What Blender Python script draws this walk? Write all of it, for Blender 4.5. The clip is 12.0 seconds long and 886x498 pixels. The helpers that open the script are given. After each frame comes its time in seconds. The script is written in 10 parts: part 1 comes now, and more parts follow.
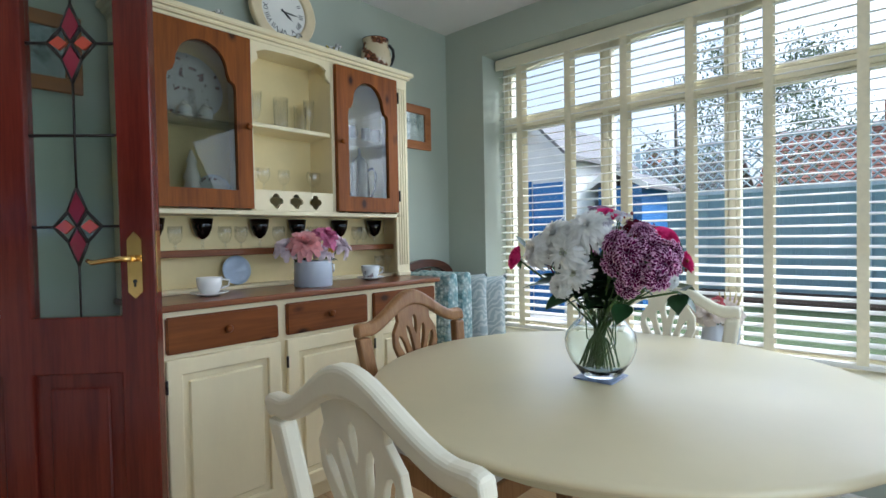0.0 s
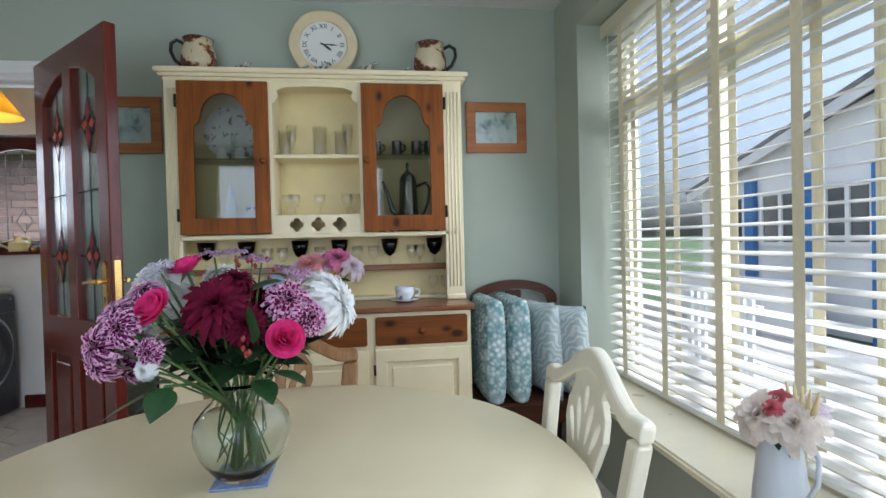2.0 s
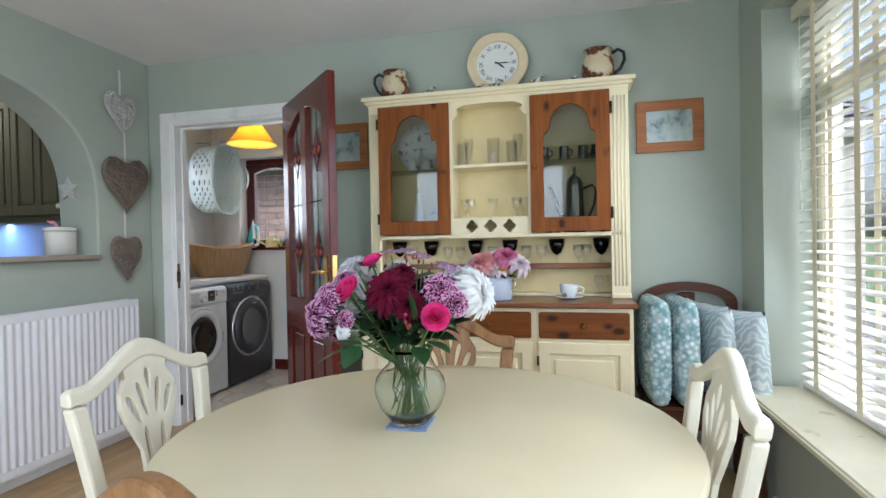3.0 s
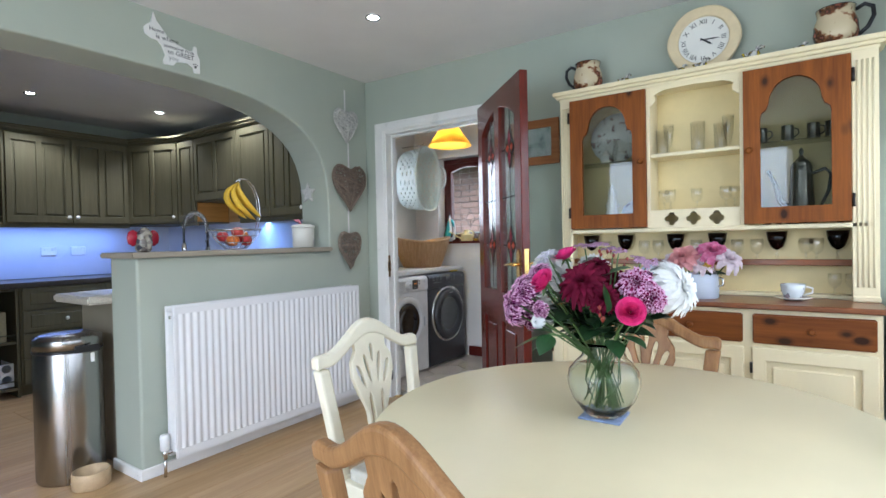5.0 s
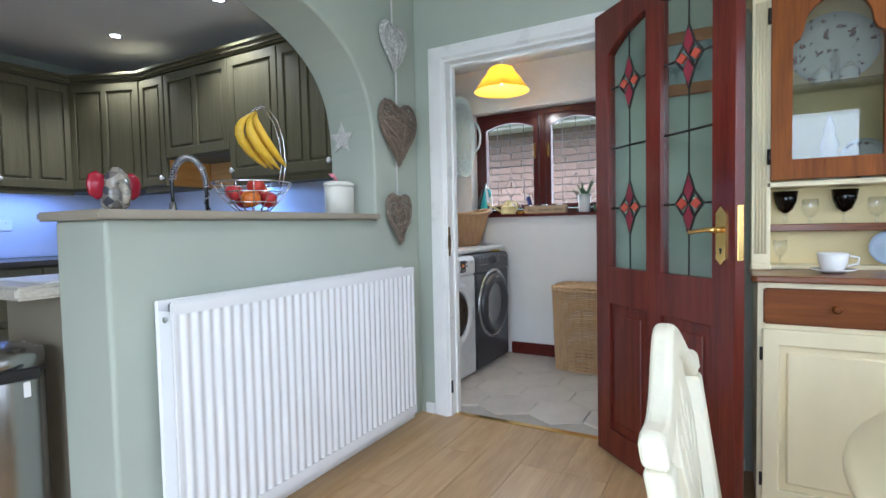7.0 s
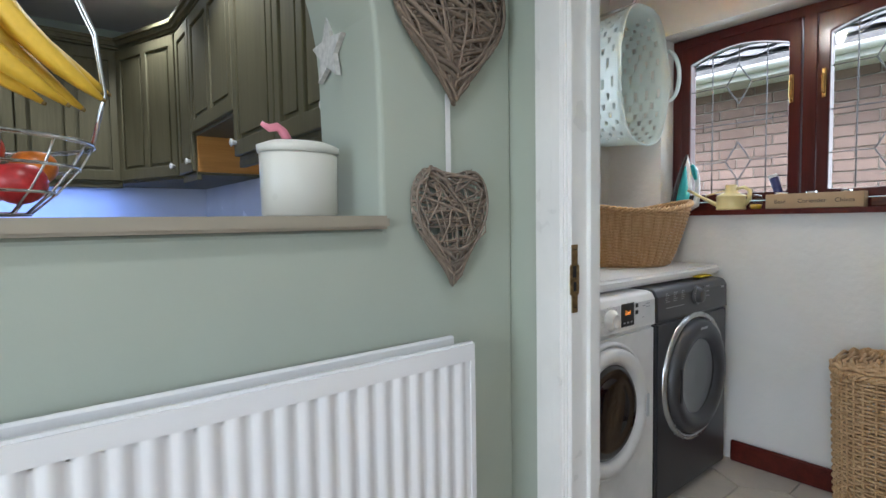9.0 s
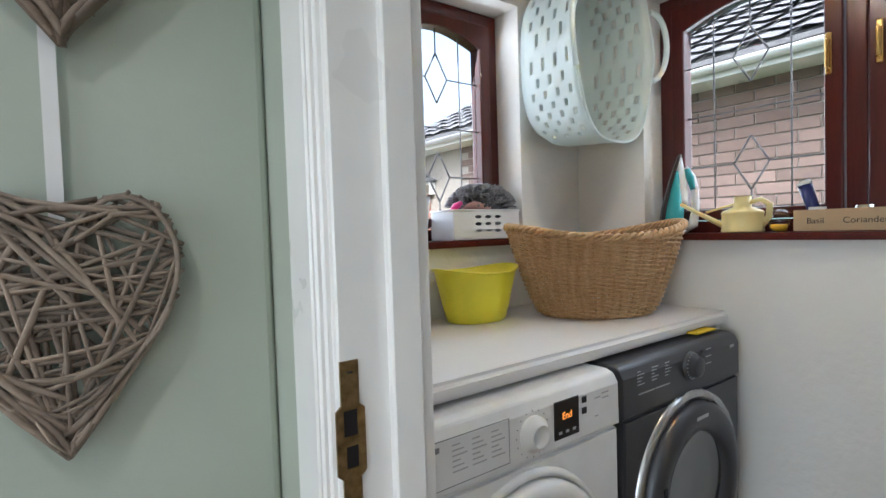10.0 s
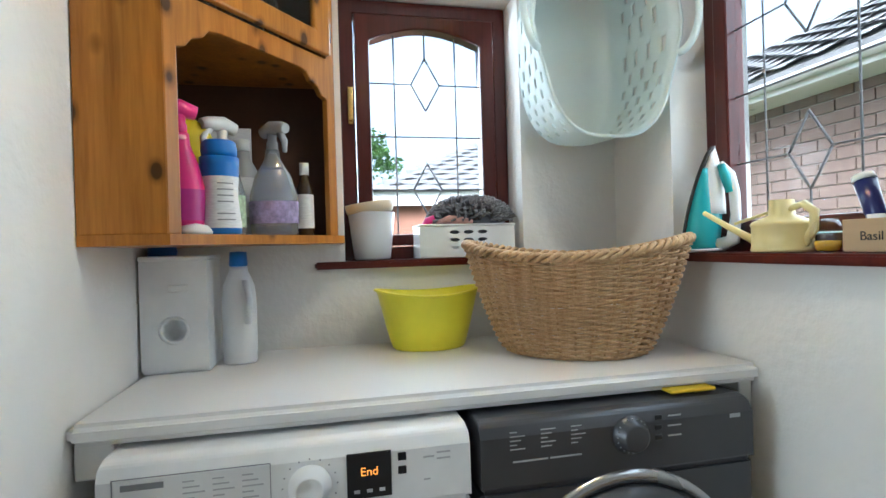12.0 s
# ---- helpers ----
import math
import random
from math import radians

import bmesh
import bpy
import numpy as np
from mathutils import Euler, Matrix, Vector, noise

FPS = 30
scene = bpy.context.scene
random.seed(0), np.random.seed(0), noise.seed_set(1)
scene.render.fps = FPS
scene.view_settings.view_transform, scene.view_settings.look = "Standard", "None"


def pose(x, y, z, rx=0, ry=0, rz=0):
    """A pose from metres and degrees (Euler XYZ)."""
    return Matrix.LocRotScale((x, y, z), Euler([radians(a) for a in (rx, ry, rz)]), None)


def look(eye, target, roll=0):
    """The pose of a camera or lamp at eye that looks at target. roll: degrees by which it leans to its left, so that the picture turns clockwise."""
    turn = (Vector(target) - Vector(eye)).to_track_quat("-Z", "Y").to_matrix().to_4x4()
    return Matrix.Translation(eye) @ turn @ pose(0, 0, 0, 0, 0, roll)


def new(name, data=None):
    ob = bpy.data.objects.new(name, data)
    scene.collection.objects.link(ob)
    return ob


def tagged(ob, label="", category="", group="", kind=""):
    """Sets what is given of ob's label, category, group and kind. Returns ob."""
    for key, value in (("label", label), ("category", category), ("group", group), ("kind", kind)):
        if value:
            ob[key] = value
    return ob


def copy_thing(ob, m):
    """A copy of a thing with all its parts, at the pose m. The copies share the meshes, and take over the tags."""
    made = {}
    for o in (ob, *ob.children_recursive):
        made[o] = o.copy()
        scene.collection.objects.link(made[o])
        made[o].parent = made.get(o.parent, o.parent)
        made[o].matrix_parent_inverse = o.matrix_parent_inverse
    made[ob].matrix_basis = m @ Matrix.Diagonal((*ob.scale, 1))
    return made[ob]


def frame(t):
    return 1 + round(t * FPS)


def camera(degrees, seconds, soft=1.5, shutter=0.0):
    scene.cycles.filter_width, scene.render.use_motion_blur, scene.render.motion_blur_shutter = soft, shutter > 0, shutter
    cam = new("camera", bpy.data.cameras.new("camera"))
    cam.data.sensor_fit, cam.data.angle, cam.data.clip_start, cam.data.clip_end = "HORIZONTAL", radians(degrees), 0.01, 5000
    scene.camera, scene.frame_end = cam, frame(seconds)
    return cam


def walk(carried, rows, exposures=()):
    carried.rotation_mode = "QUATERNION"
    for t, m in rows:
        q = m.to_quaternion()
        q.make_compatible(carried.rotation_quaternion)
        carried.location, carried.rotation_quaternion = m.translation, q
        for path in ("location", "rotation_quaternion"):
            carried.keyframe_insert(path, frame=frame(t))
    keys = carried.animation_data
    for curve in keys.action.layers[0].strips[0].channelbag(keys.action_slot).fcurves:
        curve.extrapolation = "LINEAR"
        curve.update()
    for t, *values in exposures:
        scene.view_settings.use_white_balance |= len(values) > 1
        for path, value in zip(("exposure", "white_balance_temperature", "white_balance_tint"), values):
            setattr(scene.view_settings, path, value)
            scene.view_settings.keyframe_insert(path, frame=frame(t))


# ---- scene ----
# camera and walk
cam = camera(81.6, 12.0)
PATH = [
    (0, (0.385, 0.71, 1.075), (-0.958, 2.191, 1.026), -1.1),
    (0.5, (0.5, 1.17, 1.097), (-0.946, 2.552, 1.044), -1.1),
    (1, (0.653, 1.574, 1.109), (-0.947, 2.773, 1.066), -1.2),
    (1.5, (0.749, 1.936, 1.135), (-1.072, 2.762, 1.091), -1.4),
    (2, (0.824, 2.214, 1.151), (-1.158, 2.479, 1.118), -1.4),
    (2.5, (0.935, 2.318, 1.155), (-1.055, 2.116, 1.131), -1.3),
    (3, (1.027, 2.342, 1.156), (-0.917, 1.873, 1.133), -1.1),
    (3.5, (1.09, 2.364, 1.152), (-0.803, 1.717, 1.123), -1.0),
    (3.7, (1.114, 2.366, 1.157), (-0.752, 1.648, 1.127), -1.1),
    (5.3, (1.076, 2.345, 1.158), (-0.546, 1.178, 1.112), -1.3),
    (5.5, (1.054, 2.294, 1.158), (-0.562, 1.119, 1.105), -1.4),
    (6, (1.008, 1.938, 1.149), (-0.631, 0.792, 1.082), -1.1),
    (6.5, (0.866, 1.56, 1.114), (-0.855, 0.544, 1.027), -1.15),
    (7, (0.664, 1.235, 1.06), (-1.078, 0.256, 0.971), -1.2),
    (7.5, (0.425, 1.005, 1.057), (-1.184, -0.18, 0.97), -1.3),
    (7.7, (0.284, 0.948, 1.049), (-1.252, -0.329, 0.962), -1.5),
    (9.3, (-1.073, 0.534, 1.134), (-2.303, -1.04, 1.039), -1.1),
    (9.5, (-1.229, 0.473, 1.146), (-2.45, -1.109, 1.071), -1.5),
    (10, (-1.587, 0.353, 1.184), (-2.787, -1.245, 1.109), -1.8),
    (10.5, (-1.87, 0.29, 1.229), (-3.01, -1.352, 1.168), -1.8),
    (11, (-2.14, 0.302, 1.255), (-3.131, -1.435, 1.216), -1.8),
    (11.5, (-2.331, 0.431, 1.209), (-3.05, -1.435, 1.198), -1.7),
    (12, (-2.368, 0.564, 1.178), (-2.796, -1.39, 1.172), -1.7),
]
EXPOSURES = [(0, 1.42, 5250, 9), (1.0, 1.32, 5300, 10), (1.5, 1.28, 5330, 11), (2.0, 1.38, 5350, 11), (2.5, 1.6, 5350, 11), (3.5, 1.78, 5450, 12), (5.5, 1.98, 5250, 11), (6, 2.02, 5200, 10), (6.5, 2.05, 5180, 10), (7.5, 2.22, 5150, 10), (9.5, 1.97, 5450, 9), (10, 2.05, 5450, 9), (10.5, 2.2, 5350, 6), (12, 2.33, 5200, 3)]
walk(cam, [(t, look(eye, target, roll)) for t, eye, target, roll in PATH], EXPOSURES)

# world, sun and large lights
world = bpy.data.worlds.new("world")
scene.world = world
world.use_nodes = True
wn = world.node_tree
wn.nodes.clear()
sky = wn.nodes.new("ShaderNodeTexSky")
sky.sky_type = 'NISHITA'
sky.sun_disc = False
sky.sun_elevation = radians(43)
sky.sun_rotation = radians(40)
sky.dust_density = 6.0
sky.ozone_density = 0.6
bg = wn.nodes.new("ShaderNodeBackground")
bg.inputs["Strength"].default_value = 0.12
wo = wn.nodes.new("ShaderNodeOutputWorld")
haze = wn.nodes.new("ShaderNodeHueSaturation")
haze.inputs["Saturation"].default_value = 0.5
wn.links.new(sky.outputs[0], haze.inputs["Color"])
wn.links.new(haze.outputs[0], bg.inputs[0])
wn.links.new(bg.outputs[0], wo.inputs[0])


def lamp(name, kind, energy, colour, m, **kw):
    data = bpy.data.lights.new(name, kind)
    data.energy = energy
    data.color = colour
    if kind == 'AREA':
        data.shape = 'RECTANGLE'
        data.size, data.size_y = kw["size"]
    if kind == 'SUN':
        data.angle = kw["angle"]
    if kind == 'SPOT':
        data.spot_size, data.spot_blend = kw["cone"], 0.6
        data.shadow_soft_size = 0.03
    if kind == 'POINT':
        data.shadow_soft_size = kw["soft"]
    ob = new(name, data)
    ob.matrix_world = m
    return ob


# soft sun behind cloud, high before the garden windows
lamp("sun", 'SUN', 1.4, (1.0, 0.95, 0.88), look((4.2, 5.0, 6.2), (0, 0, 0)), angle=radians(16))
# daylight in the opening of the patio door behind the walker
lamp("patio_daylight", 'AREA', 13, (0.90, 0.96, 1.0), look((2.43, 1.35, 1.15), (0, 1.35, 1.1)), size=(1.9, 1.9))
# skylight in the opening of the wide garden window
lamp("garden_window_daylight", 'AREA', 6, (0.97, 0.99, 1.0), look((0.1, 3.09, 1.45), (0.1, 1.6, 0.75)), size=(3.0, 1.3))
# recessed ceiling lights
lamp("spot_dining", 'SPOT', 6.0, (1.0, 0.90, 0.78), look((-0.987, 0.51, 2.33), (-0.987, 0.51, 0)), cone=radians(120))
for n, (sx, sy) in enumerate(((-1.355, -2.36), (-1.29, -1.29), (-0.46, -2.57))):
    lamp("spot_kitchen", 'SPOT', 7.5, (1.0, 0.95, 0.9), look((sx, sy, 2.30), (sx, sy, 0)), cone=radians(120))
# pendant bulb
lamp("pendant_bulb", 'POINT', 2.0, (1.0, 0.88, 0.72), pose(-2.77, -0.19, 2.03), soft=0.04)
# skylight in the two utility window openings
lamp("south_window_daylight", 'AREA', 1.8, (1.0, 0.98, 0.94), look((-2.69, -1.20, 1.56), (-2.69, 0.0, 1.2)), size=(0.5, 0.8))
lamp("west_window_daylight", 'AREA', 2.2, (1.0, 0.98, 0.94), look((-3.53, -0.13, 1.56), (-2.0, -0.13, 1.1)), size=(1.1, 0.8))
# strips under the kitchen wall cupboards
lamp("strip_back", 'AREA', 1.9, (0.30, 0.45, 1.0), look((-0.5, -3.0, 1.345), (-0.5, -3.08, 0)), size=(1.5, 0.05))
lamp("strip_west", 'AREA', 2.4, (0.30, 0.5, 1.0), look((-1.62, -1.5, 1.335), (-1.68, -1.5, 0)), size=(0.05, 1.6))


# materials
def nodes_of(name):
    m = bpy.data.materials.new(name)
    m.use_nodes = True
    t = m.node_tree
    return m, t, t.nodes["Principled BSDF"]


def coords(t, scale, stretch=(1, 1, 1)):
    tc = t.nodes.new("ShaderNodeTexCoord")
    mp = t.nodes.new("ShaderNodeMapping")
    mp.inputs["Scale"].default_value = [scale * s for s in stretch]
    t.links.new(tc.outputs["Object"], mp.inputs[0])
    return mp.outputs[0]


def noise_of(t, vec, scale, detail=4.0, rough=0.55):
    n = t.nodes.new("ShaderNodeTexNoise")
    n.inputs["Scale"].default_value = scale
    n.inputs["Detail"].default_value = detail
    n.inputs["Roughness"].default_value = rough
    t.links.new(vec, n.inputs["Vector"])
    return n.outputs["Fac"]


def ramp(t, fac, stops):
    r = t.nodes.new("ShaderNodeValToRGB")
    els = r.color_ramp.elements
    while len(els) < len(stops):
        els.new(0.5)
    for e, (p, c) in zip(els, stops):
        e.position = p
        e.color = (*c, 1)
    t.links.new(fac, r.inputs[0])
    return r.outputs[0]


def mix(t, fac, a, b, mode='MIX'):
    n = t.nodes.new("ShaderNodeMix")
    n.data_type = 'RGBA'
    n.blend_type = mode
    for sock, v in ((n.inputs[0], fac), (n.inputs[6], a), (n.inputs[7], b)):
        if isinstance(v, (int, float)):
            sock.default_value = v
        elif isinstance(v, tuple):
            sock.default_value = (*v, 1)
        else:
            t.links.new(v, sock)
    return n.outputs[2]


def bump_of(t, bsdf, height, strength, dist=0.002):
    b = t.nodes.new("ShaderNodeBump")
    b.inputs["Strength"].default_value = strength
    b.inputs["Distance"].default_value = dist
    t.links.new(height, b.inputs["Height"])
    t.links.new(b.outputs[0], bsdf.inputs["Normal"])


def shade(c, k):
    return tuple(min(1.0, v * k) for v in c)


def paint(name, c, rough=0.5, metal=0.0, var=0.1, scale=5.0, bump=0.15, bscale=90.0, dist=0.001, coat=0.0, rand=0.0, stretch=(1, 1, 1)):
    """A plain surface with broad blotches, fine grain and a fine relief."""
    m, t, b = nodes_of(name)
    vec = coords(t, 1, stretch)
    big = noise_of(t, vec, scale, 3)
    fine = noise_of(t, vec, bscale, 3)
    col = ramp(t, big, [(0.3, shade(c, 1 - var)), (0.7, shade(c, 1 + var))])
    col = mix(t, 0.35 * min(1, var * 4), col, ramp(t, fine, [(0.35, shade(c, 1 - 1.5 * var)), (0.65, shade(c, 1 + 1.2 * var))]))
    if rand:
        oi = t.nodes.new("ShaderNodeObjectInfo")
        col = mix(t, 1.0, col, ramp(t, oi.outputs["Random"], [(0, (1 - rand,) * 3), (1, (1.0,) * 3)]), 'MULTIPLY')
    t.links.new(col, b.inputs["Base Color"])
    rr = t.nodes.new("ShaderNodeMapRange")
    rr.inputs["To Min"].default_value = max(0.02, rough - 0.08)
    rr.inputs["To Max"].default_value = min(1, rough + 0.08)
    t.links.new(big, rr.inputs["Value"])
    t.links.new(rr.outputs[0], b.inputs["Roughness"])
    b.inputs["Metallic"].default_value = metal
    b.inputs["Coat Weight"].default_value = coat
    if bump:
        bump_of(t, b, fine, bump, dist)
    return m


def wood(name, dark, light, grain='Z', rough=0.4, coat=0.0, scale=1.0, knots=0.0, rand=0.0):
    """Long grain along one axis, with pores and, where wanted, knots."""
    m, t, b = nodes_of(name)
    st = {'X': (0.06, 1, 1), 'Y': (1, 0.06, 1), 'Z': (1, 1, 0.06)}[grain]
    vec = coords(t, 28 * scale, st)
    oi = t.nodes.new("ShaderNodeObjectInfo")
    add = t.nodes.new("ShaderNodeVectorMath")
    add.operation = 'ADD'
    t.links.new(vec, add.inputs[0])
    sc = t.nodes.new("ShaderNodeVectorMath")
    sc.operation = 'SCALE'
    sc.inputs[0].default_value = (7, 13, 11)
    t.links.new(oi.outputs["Random"], sc.inputs["Scale"])
    t.links.new(sc.outputs[0], add.inputs[1])
    g = noise_of(t, add.outputs[0], 1.0, 6, 0.6)
    fine = noise_of(t, add.outputs[0], 5.0, 3)
    col = ramp(t, g, [(0.32, dark), (0.5, tuple((a + c) / 2 for a, c in zip(dark, light))), (0.68, light)])
    col = mix(t, 0.25, col, ramp(t, fine, [(0.4, dark), (0.6, light)]))
    if knots:
        v = t.nodes.new("ShaderNodeTexVoronoi")
        v.inputs["Scale"].default_value = knots
        t.links.new(coords(t, 1.0, {'X': (0.6, 1, 1), 'Y': (1, 0.6, 1), 'Z': (1, 1, 0.6)}[grain]), v.inputs["Vector"])
        k = ramp(t, v.outputs["Distance"], [(0.12, (1, 1, 1)), (0.16, (0.5, 0.5, 0.5)), (0.25, (0, 0, 0))])
        col = mix(t, k, col, shade(dark, 0.25))
    if rand:
        col = mix(t, 1.0, col, ramp(t, oi.outputs["Random"], [(0, (1 - rand,) * 3), (1, (1.0,) * 3)]), 'MULTIPLY')
    t.links.new(col, b.inputs["Base Color"])
    b.inputs["Roughness"].default_value = rough
    b.inputs["Coat Weight"].default_value = coat
    b.inputs["Coat Roughness"].default_value = 0.15
    b.inputs["Specular IOR Level"].default_value = 0.25
    bump_of(t, b, fine, 0.12, 0.001)
    return m


def clear(name, tint=(1, 1, 1), gloss=0.02, ior=1.45):
    """Thin clear glass: lets light straight through, with a gloss that grows at grazing angles."""
    m = bpy.data.materials.new(name)
    m.use_nodes = True
    t = m.node_tree
    t.nodes.clear()
    out = t.nodes.new("ShaderNodeOutputMaterial")
    tr = t.nodes.new("ShaderNodeBsdfTransparent")
    tr.inputs[0].default_value = (*tint, 1)
    gl = t.nodes.new("ShaderNodeBsdfGlossy")
    gl.inputs["Roughness"].default_value = gloss
    lw = t.nodes.new("ShaderNodeLayerWeight")
    lw.inputs["Blend"].default_value = 0.5
    pw = t.nodes.new("ShaderNodeMath")
    pw.operation = 'POWER'
    pw.inputs[1].default_value = 4.0
    t.links.new(lw.outputs["Facing"], pw.inputs[0])
    fr = t.nodes.new("ShaderNodeMapRange")
    fr.inputs["To Min"].default_value = ((ior - 1) / (ior + 1)) ** 2
    fr.inputs["To Max"].default_value = 0.9
    t.links.new(pw.outputs[0], fr.inputs["Value"])
    mx = t.nodes.new("ShaderNodeMixShader")
    t.links.new(fr.outputs[0], mx.inputs[0])
    t.links.new(tr.outputs[0], mx.inputs[1])
    t.links.new(gl.outputs[0], mx.inputs[2])
    t.links.new(mx.outputs[0], out.inputs[0])
    return m


def plastic(name, c, rough=0.35, alpha_t=0.0):
    m, t, b = nodes_of(name)
    vec = coords(t, 1)
    col = ramp(t, noise_of(t, vec, 9, 3), [(0.3, shade(c, 0.93)), (0.7, shade(c, 1.05))])
    t.links.new(col, b.inputs["Base Color"])
    b.inputs["Roughness"].default_value = rough
    if alpha_t:
        b.inputs["Transmission Weight"].default_value = alpha_t
    bump_of(t, b, noise_of(t, vec, 160, 2), 0.05, 0.0005)
    return m


def glow(name, c, strength):
    m, t, b = nodes_of(name)
    b.inputs["Base Color"].default_value = (*c, 1)
    b.inputs["Emission Color"].default_value = (*c, 1)
    b.inputs["Emission Strength"].default_value = strength
    return m


SAGE = paint("sage_wall_paint", (0.40, 0.435, 0.362), 0.75, var=0.04, scale=2.5, bump=0.25, bscale=140, dist=0.0008)
CEIL = paint("ceiling_paint", (0.72, 0.71, 0.69), 0.9, var=0.03, scale=3, bump=0.5, bscale=55, dist=0.003)
WHITEWALL = paint("textured_white_wall", (0.78, 0.76, 0.72), 0.85, var=0.04, scale=3, bump=0.6, bscale=38, dist=0.004)
GLOSSWHITE = paint("white_gloss_paint", (0.8, 0.79, 0.76), 0.3, var=0.04, scale=8, bump=0.2, bscale=60, dist=0.0008)
CREAM = paint("cream_paint", (0.80, 0.70, 0.45), 0.45, var=0.05, scale=7, bump=0.2, bscale=70, dist=0.0008, stretch=(1, 1, 0.3))
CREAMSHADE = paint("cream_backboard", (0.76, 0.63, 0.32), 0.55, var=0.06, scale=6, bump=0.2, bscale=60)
TABLECREAM = paint("cream_table_paint", (0.69, 0.61, 0.395), 0.38, var=0.035, scale=4, bump=0.12, bscale=50)
CHAIRCREAM = paint("cream_chair_paint", (0.77, 0.72, 0.56), 0.42, var=0.06, scale=9, bump=0.25, bscale=60)
SILLCREAM = paint("cream_sill_gloss", (0.80, 0.74, 0.55), 0.3, var=0.05, scale=6, bump=0.15, bscale=60)
PINE = wood("orange_pine", (0.14, 0.036, 0.003), (0.28, 0.085, 0.007), 'Z', 0.55, 0.0, knots=10.5)
PINEY = wood("orange_pine_cross", (0.12, 0.032, 0.004), (0.23, 0.07, 0.009), 'Y', 0.55, 0.0, knots=10.5)
TOPWOOD = wood("brown_dresser_top", (0.13, 0.042, 0.016), (0.26, 0.095, 0.036), 'Y', 0.32, 0.3)
OAK = wood("worn_oak", (0.20, 0.095, 0.034), (0.36, 0.19, 0.075), 'Z', 0.42, 0.15, scale=1.3)
MAHOG = wood("mahogany_stain", (0.075, 0.009, 0.006), (0.145, 0.021, 0.012), 'Z', 0.25, 0.4)
MAHOGW = wood("mahogany_window_stain", (0.042, 0.006, 0.005), (0.080, 0.013, 0.010), 'Z', 0.28, 0.3)
MAHOGX = wood("mahogany_frame", (0.060, 0.008, 0.006), (0.11, 0.016, 0.010), 'X', 0.3, 0.3)
HONEY = wood("honey_pine", (0.27, 0.098, 0.011), (0.49, 0.20, 0.025), 'Z', 0.35, 0.2, knots=13.5)
OLIVE = wood("olive_limed_wood", (0.095, 0.084, 0.045), (0.13, 0.115, 0.064), 'Z', 0.5, 0.0, scale=1.5)
LAMINATE = wood("oak_laminate", (0.40, 0.25, 0.11), (0.58, 0.39, 0.20), 'X', 0.32, 0.15, scale=0.6, rand=0.18)
DARKOAK = wood("dark_bench_wood", (0.05, 0.016, 0.008), (0.12, 0.04, 0.02), 'Y', 0.35, 0.2)
PICFRAME = wood("mid_oak_frame", (0.24, 0.085, 0.028), (0.42, 0.17, 0.06), 'Y', 0.4, 0.1)
RADWHITE = paint("radiator_enamel", (0.80, 0.80, 0.80), 0.35, var=0.01, scale=6, bump=0)
BRASS = paint("polished_brass", (0.75, 0.50, 0.17), 0.2, 1.0, var=0.1, scale=20, bump=0.05)
CHROME = paint("chrome", (0.7, 0.7, 0.7), 0.12, 1.0, var=0.05, bump=0)
STEEL = paint("brushed_steel", (0.40, 0.39, 0.38), 0.25, 1.0, var=0.06, scale=4, bump=0.15, bscale=120, stretch=(6, 6, 0.2))
BLACK = plastic("black_plastic", (0.012, 0.012, 0.013), 0.3)
DARK = paint("dark_metal", (0.03, 0.025, 0.022), 0.4, 0.6, var=0.2, scale=30)
WHITEPL = plastic("white_plastic", (0.78, 0.78, 0.77), 0.3)
GRAPHITE = paint("graphite_enamel", (0.085, 0.085, 0.09), 0.35, 0.5, var=0.06, scale=10, bump=0.05)
PANE = clear("window_glass", (0.97, 0.98, 0.98), 0.01, 1.25)
CABPANE = clear("cabinet_glass", (0.90, 0.91, 0.89), 0.015, 1.5)
# glass tint deepened to stand in for the shade inside the dresser cupboards
DRESSPANE = clear("dimming_dresser_glass", (0.78, 0.79, 0.76), 0.015, 1.6)
DRINK = clear("drinking_glass", (0.99, 0.992, 0.99), 0.03, 1.75)
RUBY = clear("ruby_glass", (0.10, 0.006, 0.012), 0.05, 1.5)
LEAD = paint("lead_came", (0.20, 0.20, 0.21), 0.5, 0.5, var=0.2, scale=40)
PORCELAIN = paint("glazed_porcelain", (0.80, 0.78, 0.75), 0.15, var=0.03, bump=0)


# geometry helpers
def box(bm, a, b, bev=0.0, seg=1):
    r = bmesh.ops.create_cube(bm, size=1)
    vs = r["verts"]
    for v in vs:
        v.co = Vector([(a[i] + b[i]) / 2 + v.co[i] * (b[i] - a[i]) for i in range(3)])
    if bev:
        es = list({e for v in vs for e in v.link_edges})
        bmesh.ops.bevel(bm, geom=es, offset=bev, segments=seg, affect='EDGES', clamp_overlap=True)
    return bm


def rings(bm, loops, close=True, cap0=True, cap1=True, smooth=True):
    """Skin a row of loops of equal length."""
    vs = [[bm.verts.new(p) for p in lp] for lp in loops]
    n = len(vs[0])
    for a, b in zip(vs, vs[1:]):
        for i in range(n if close else n - 1):
            f = bm.faces.new((a[i], a[(i + 1) % n], b[(i + 1) % n], b[i]))
            f.smooth = smooth
    if cap0:
        bm.faces.new(vs[0][::-1])
    if cap1:
        bm.faces.new(vs[-1])
    return bm


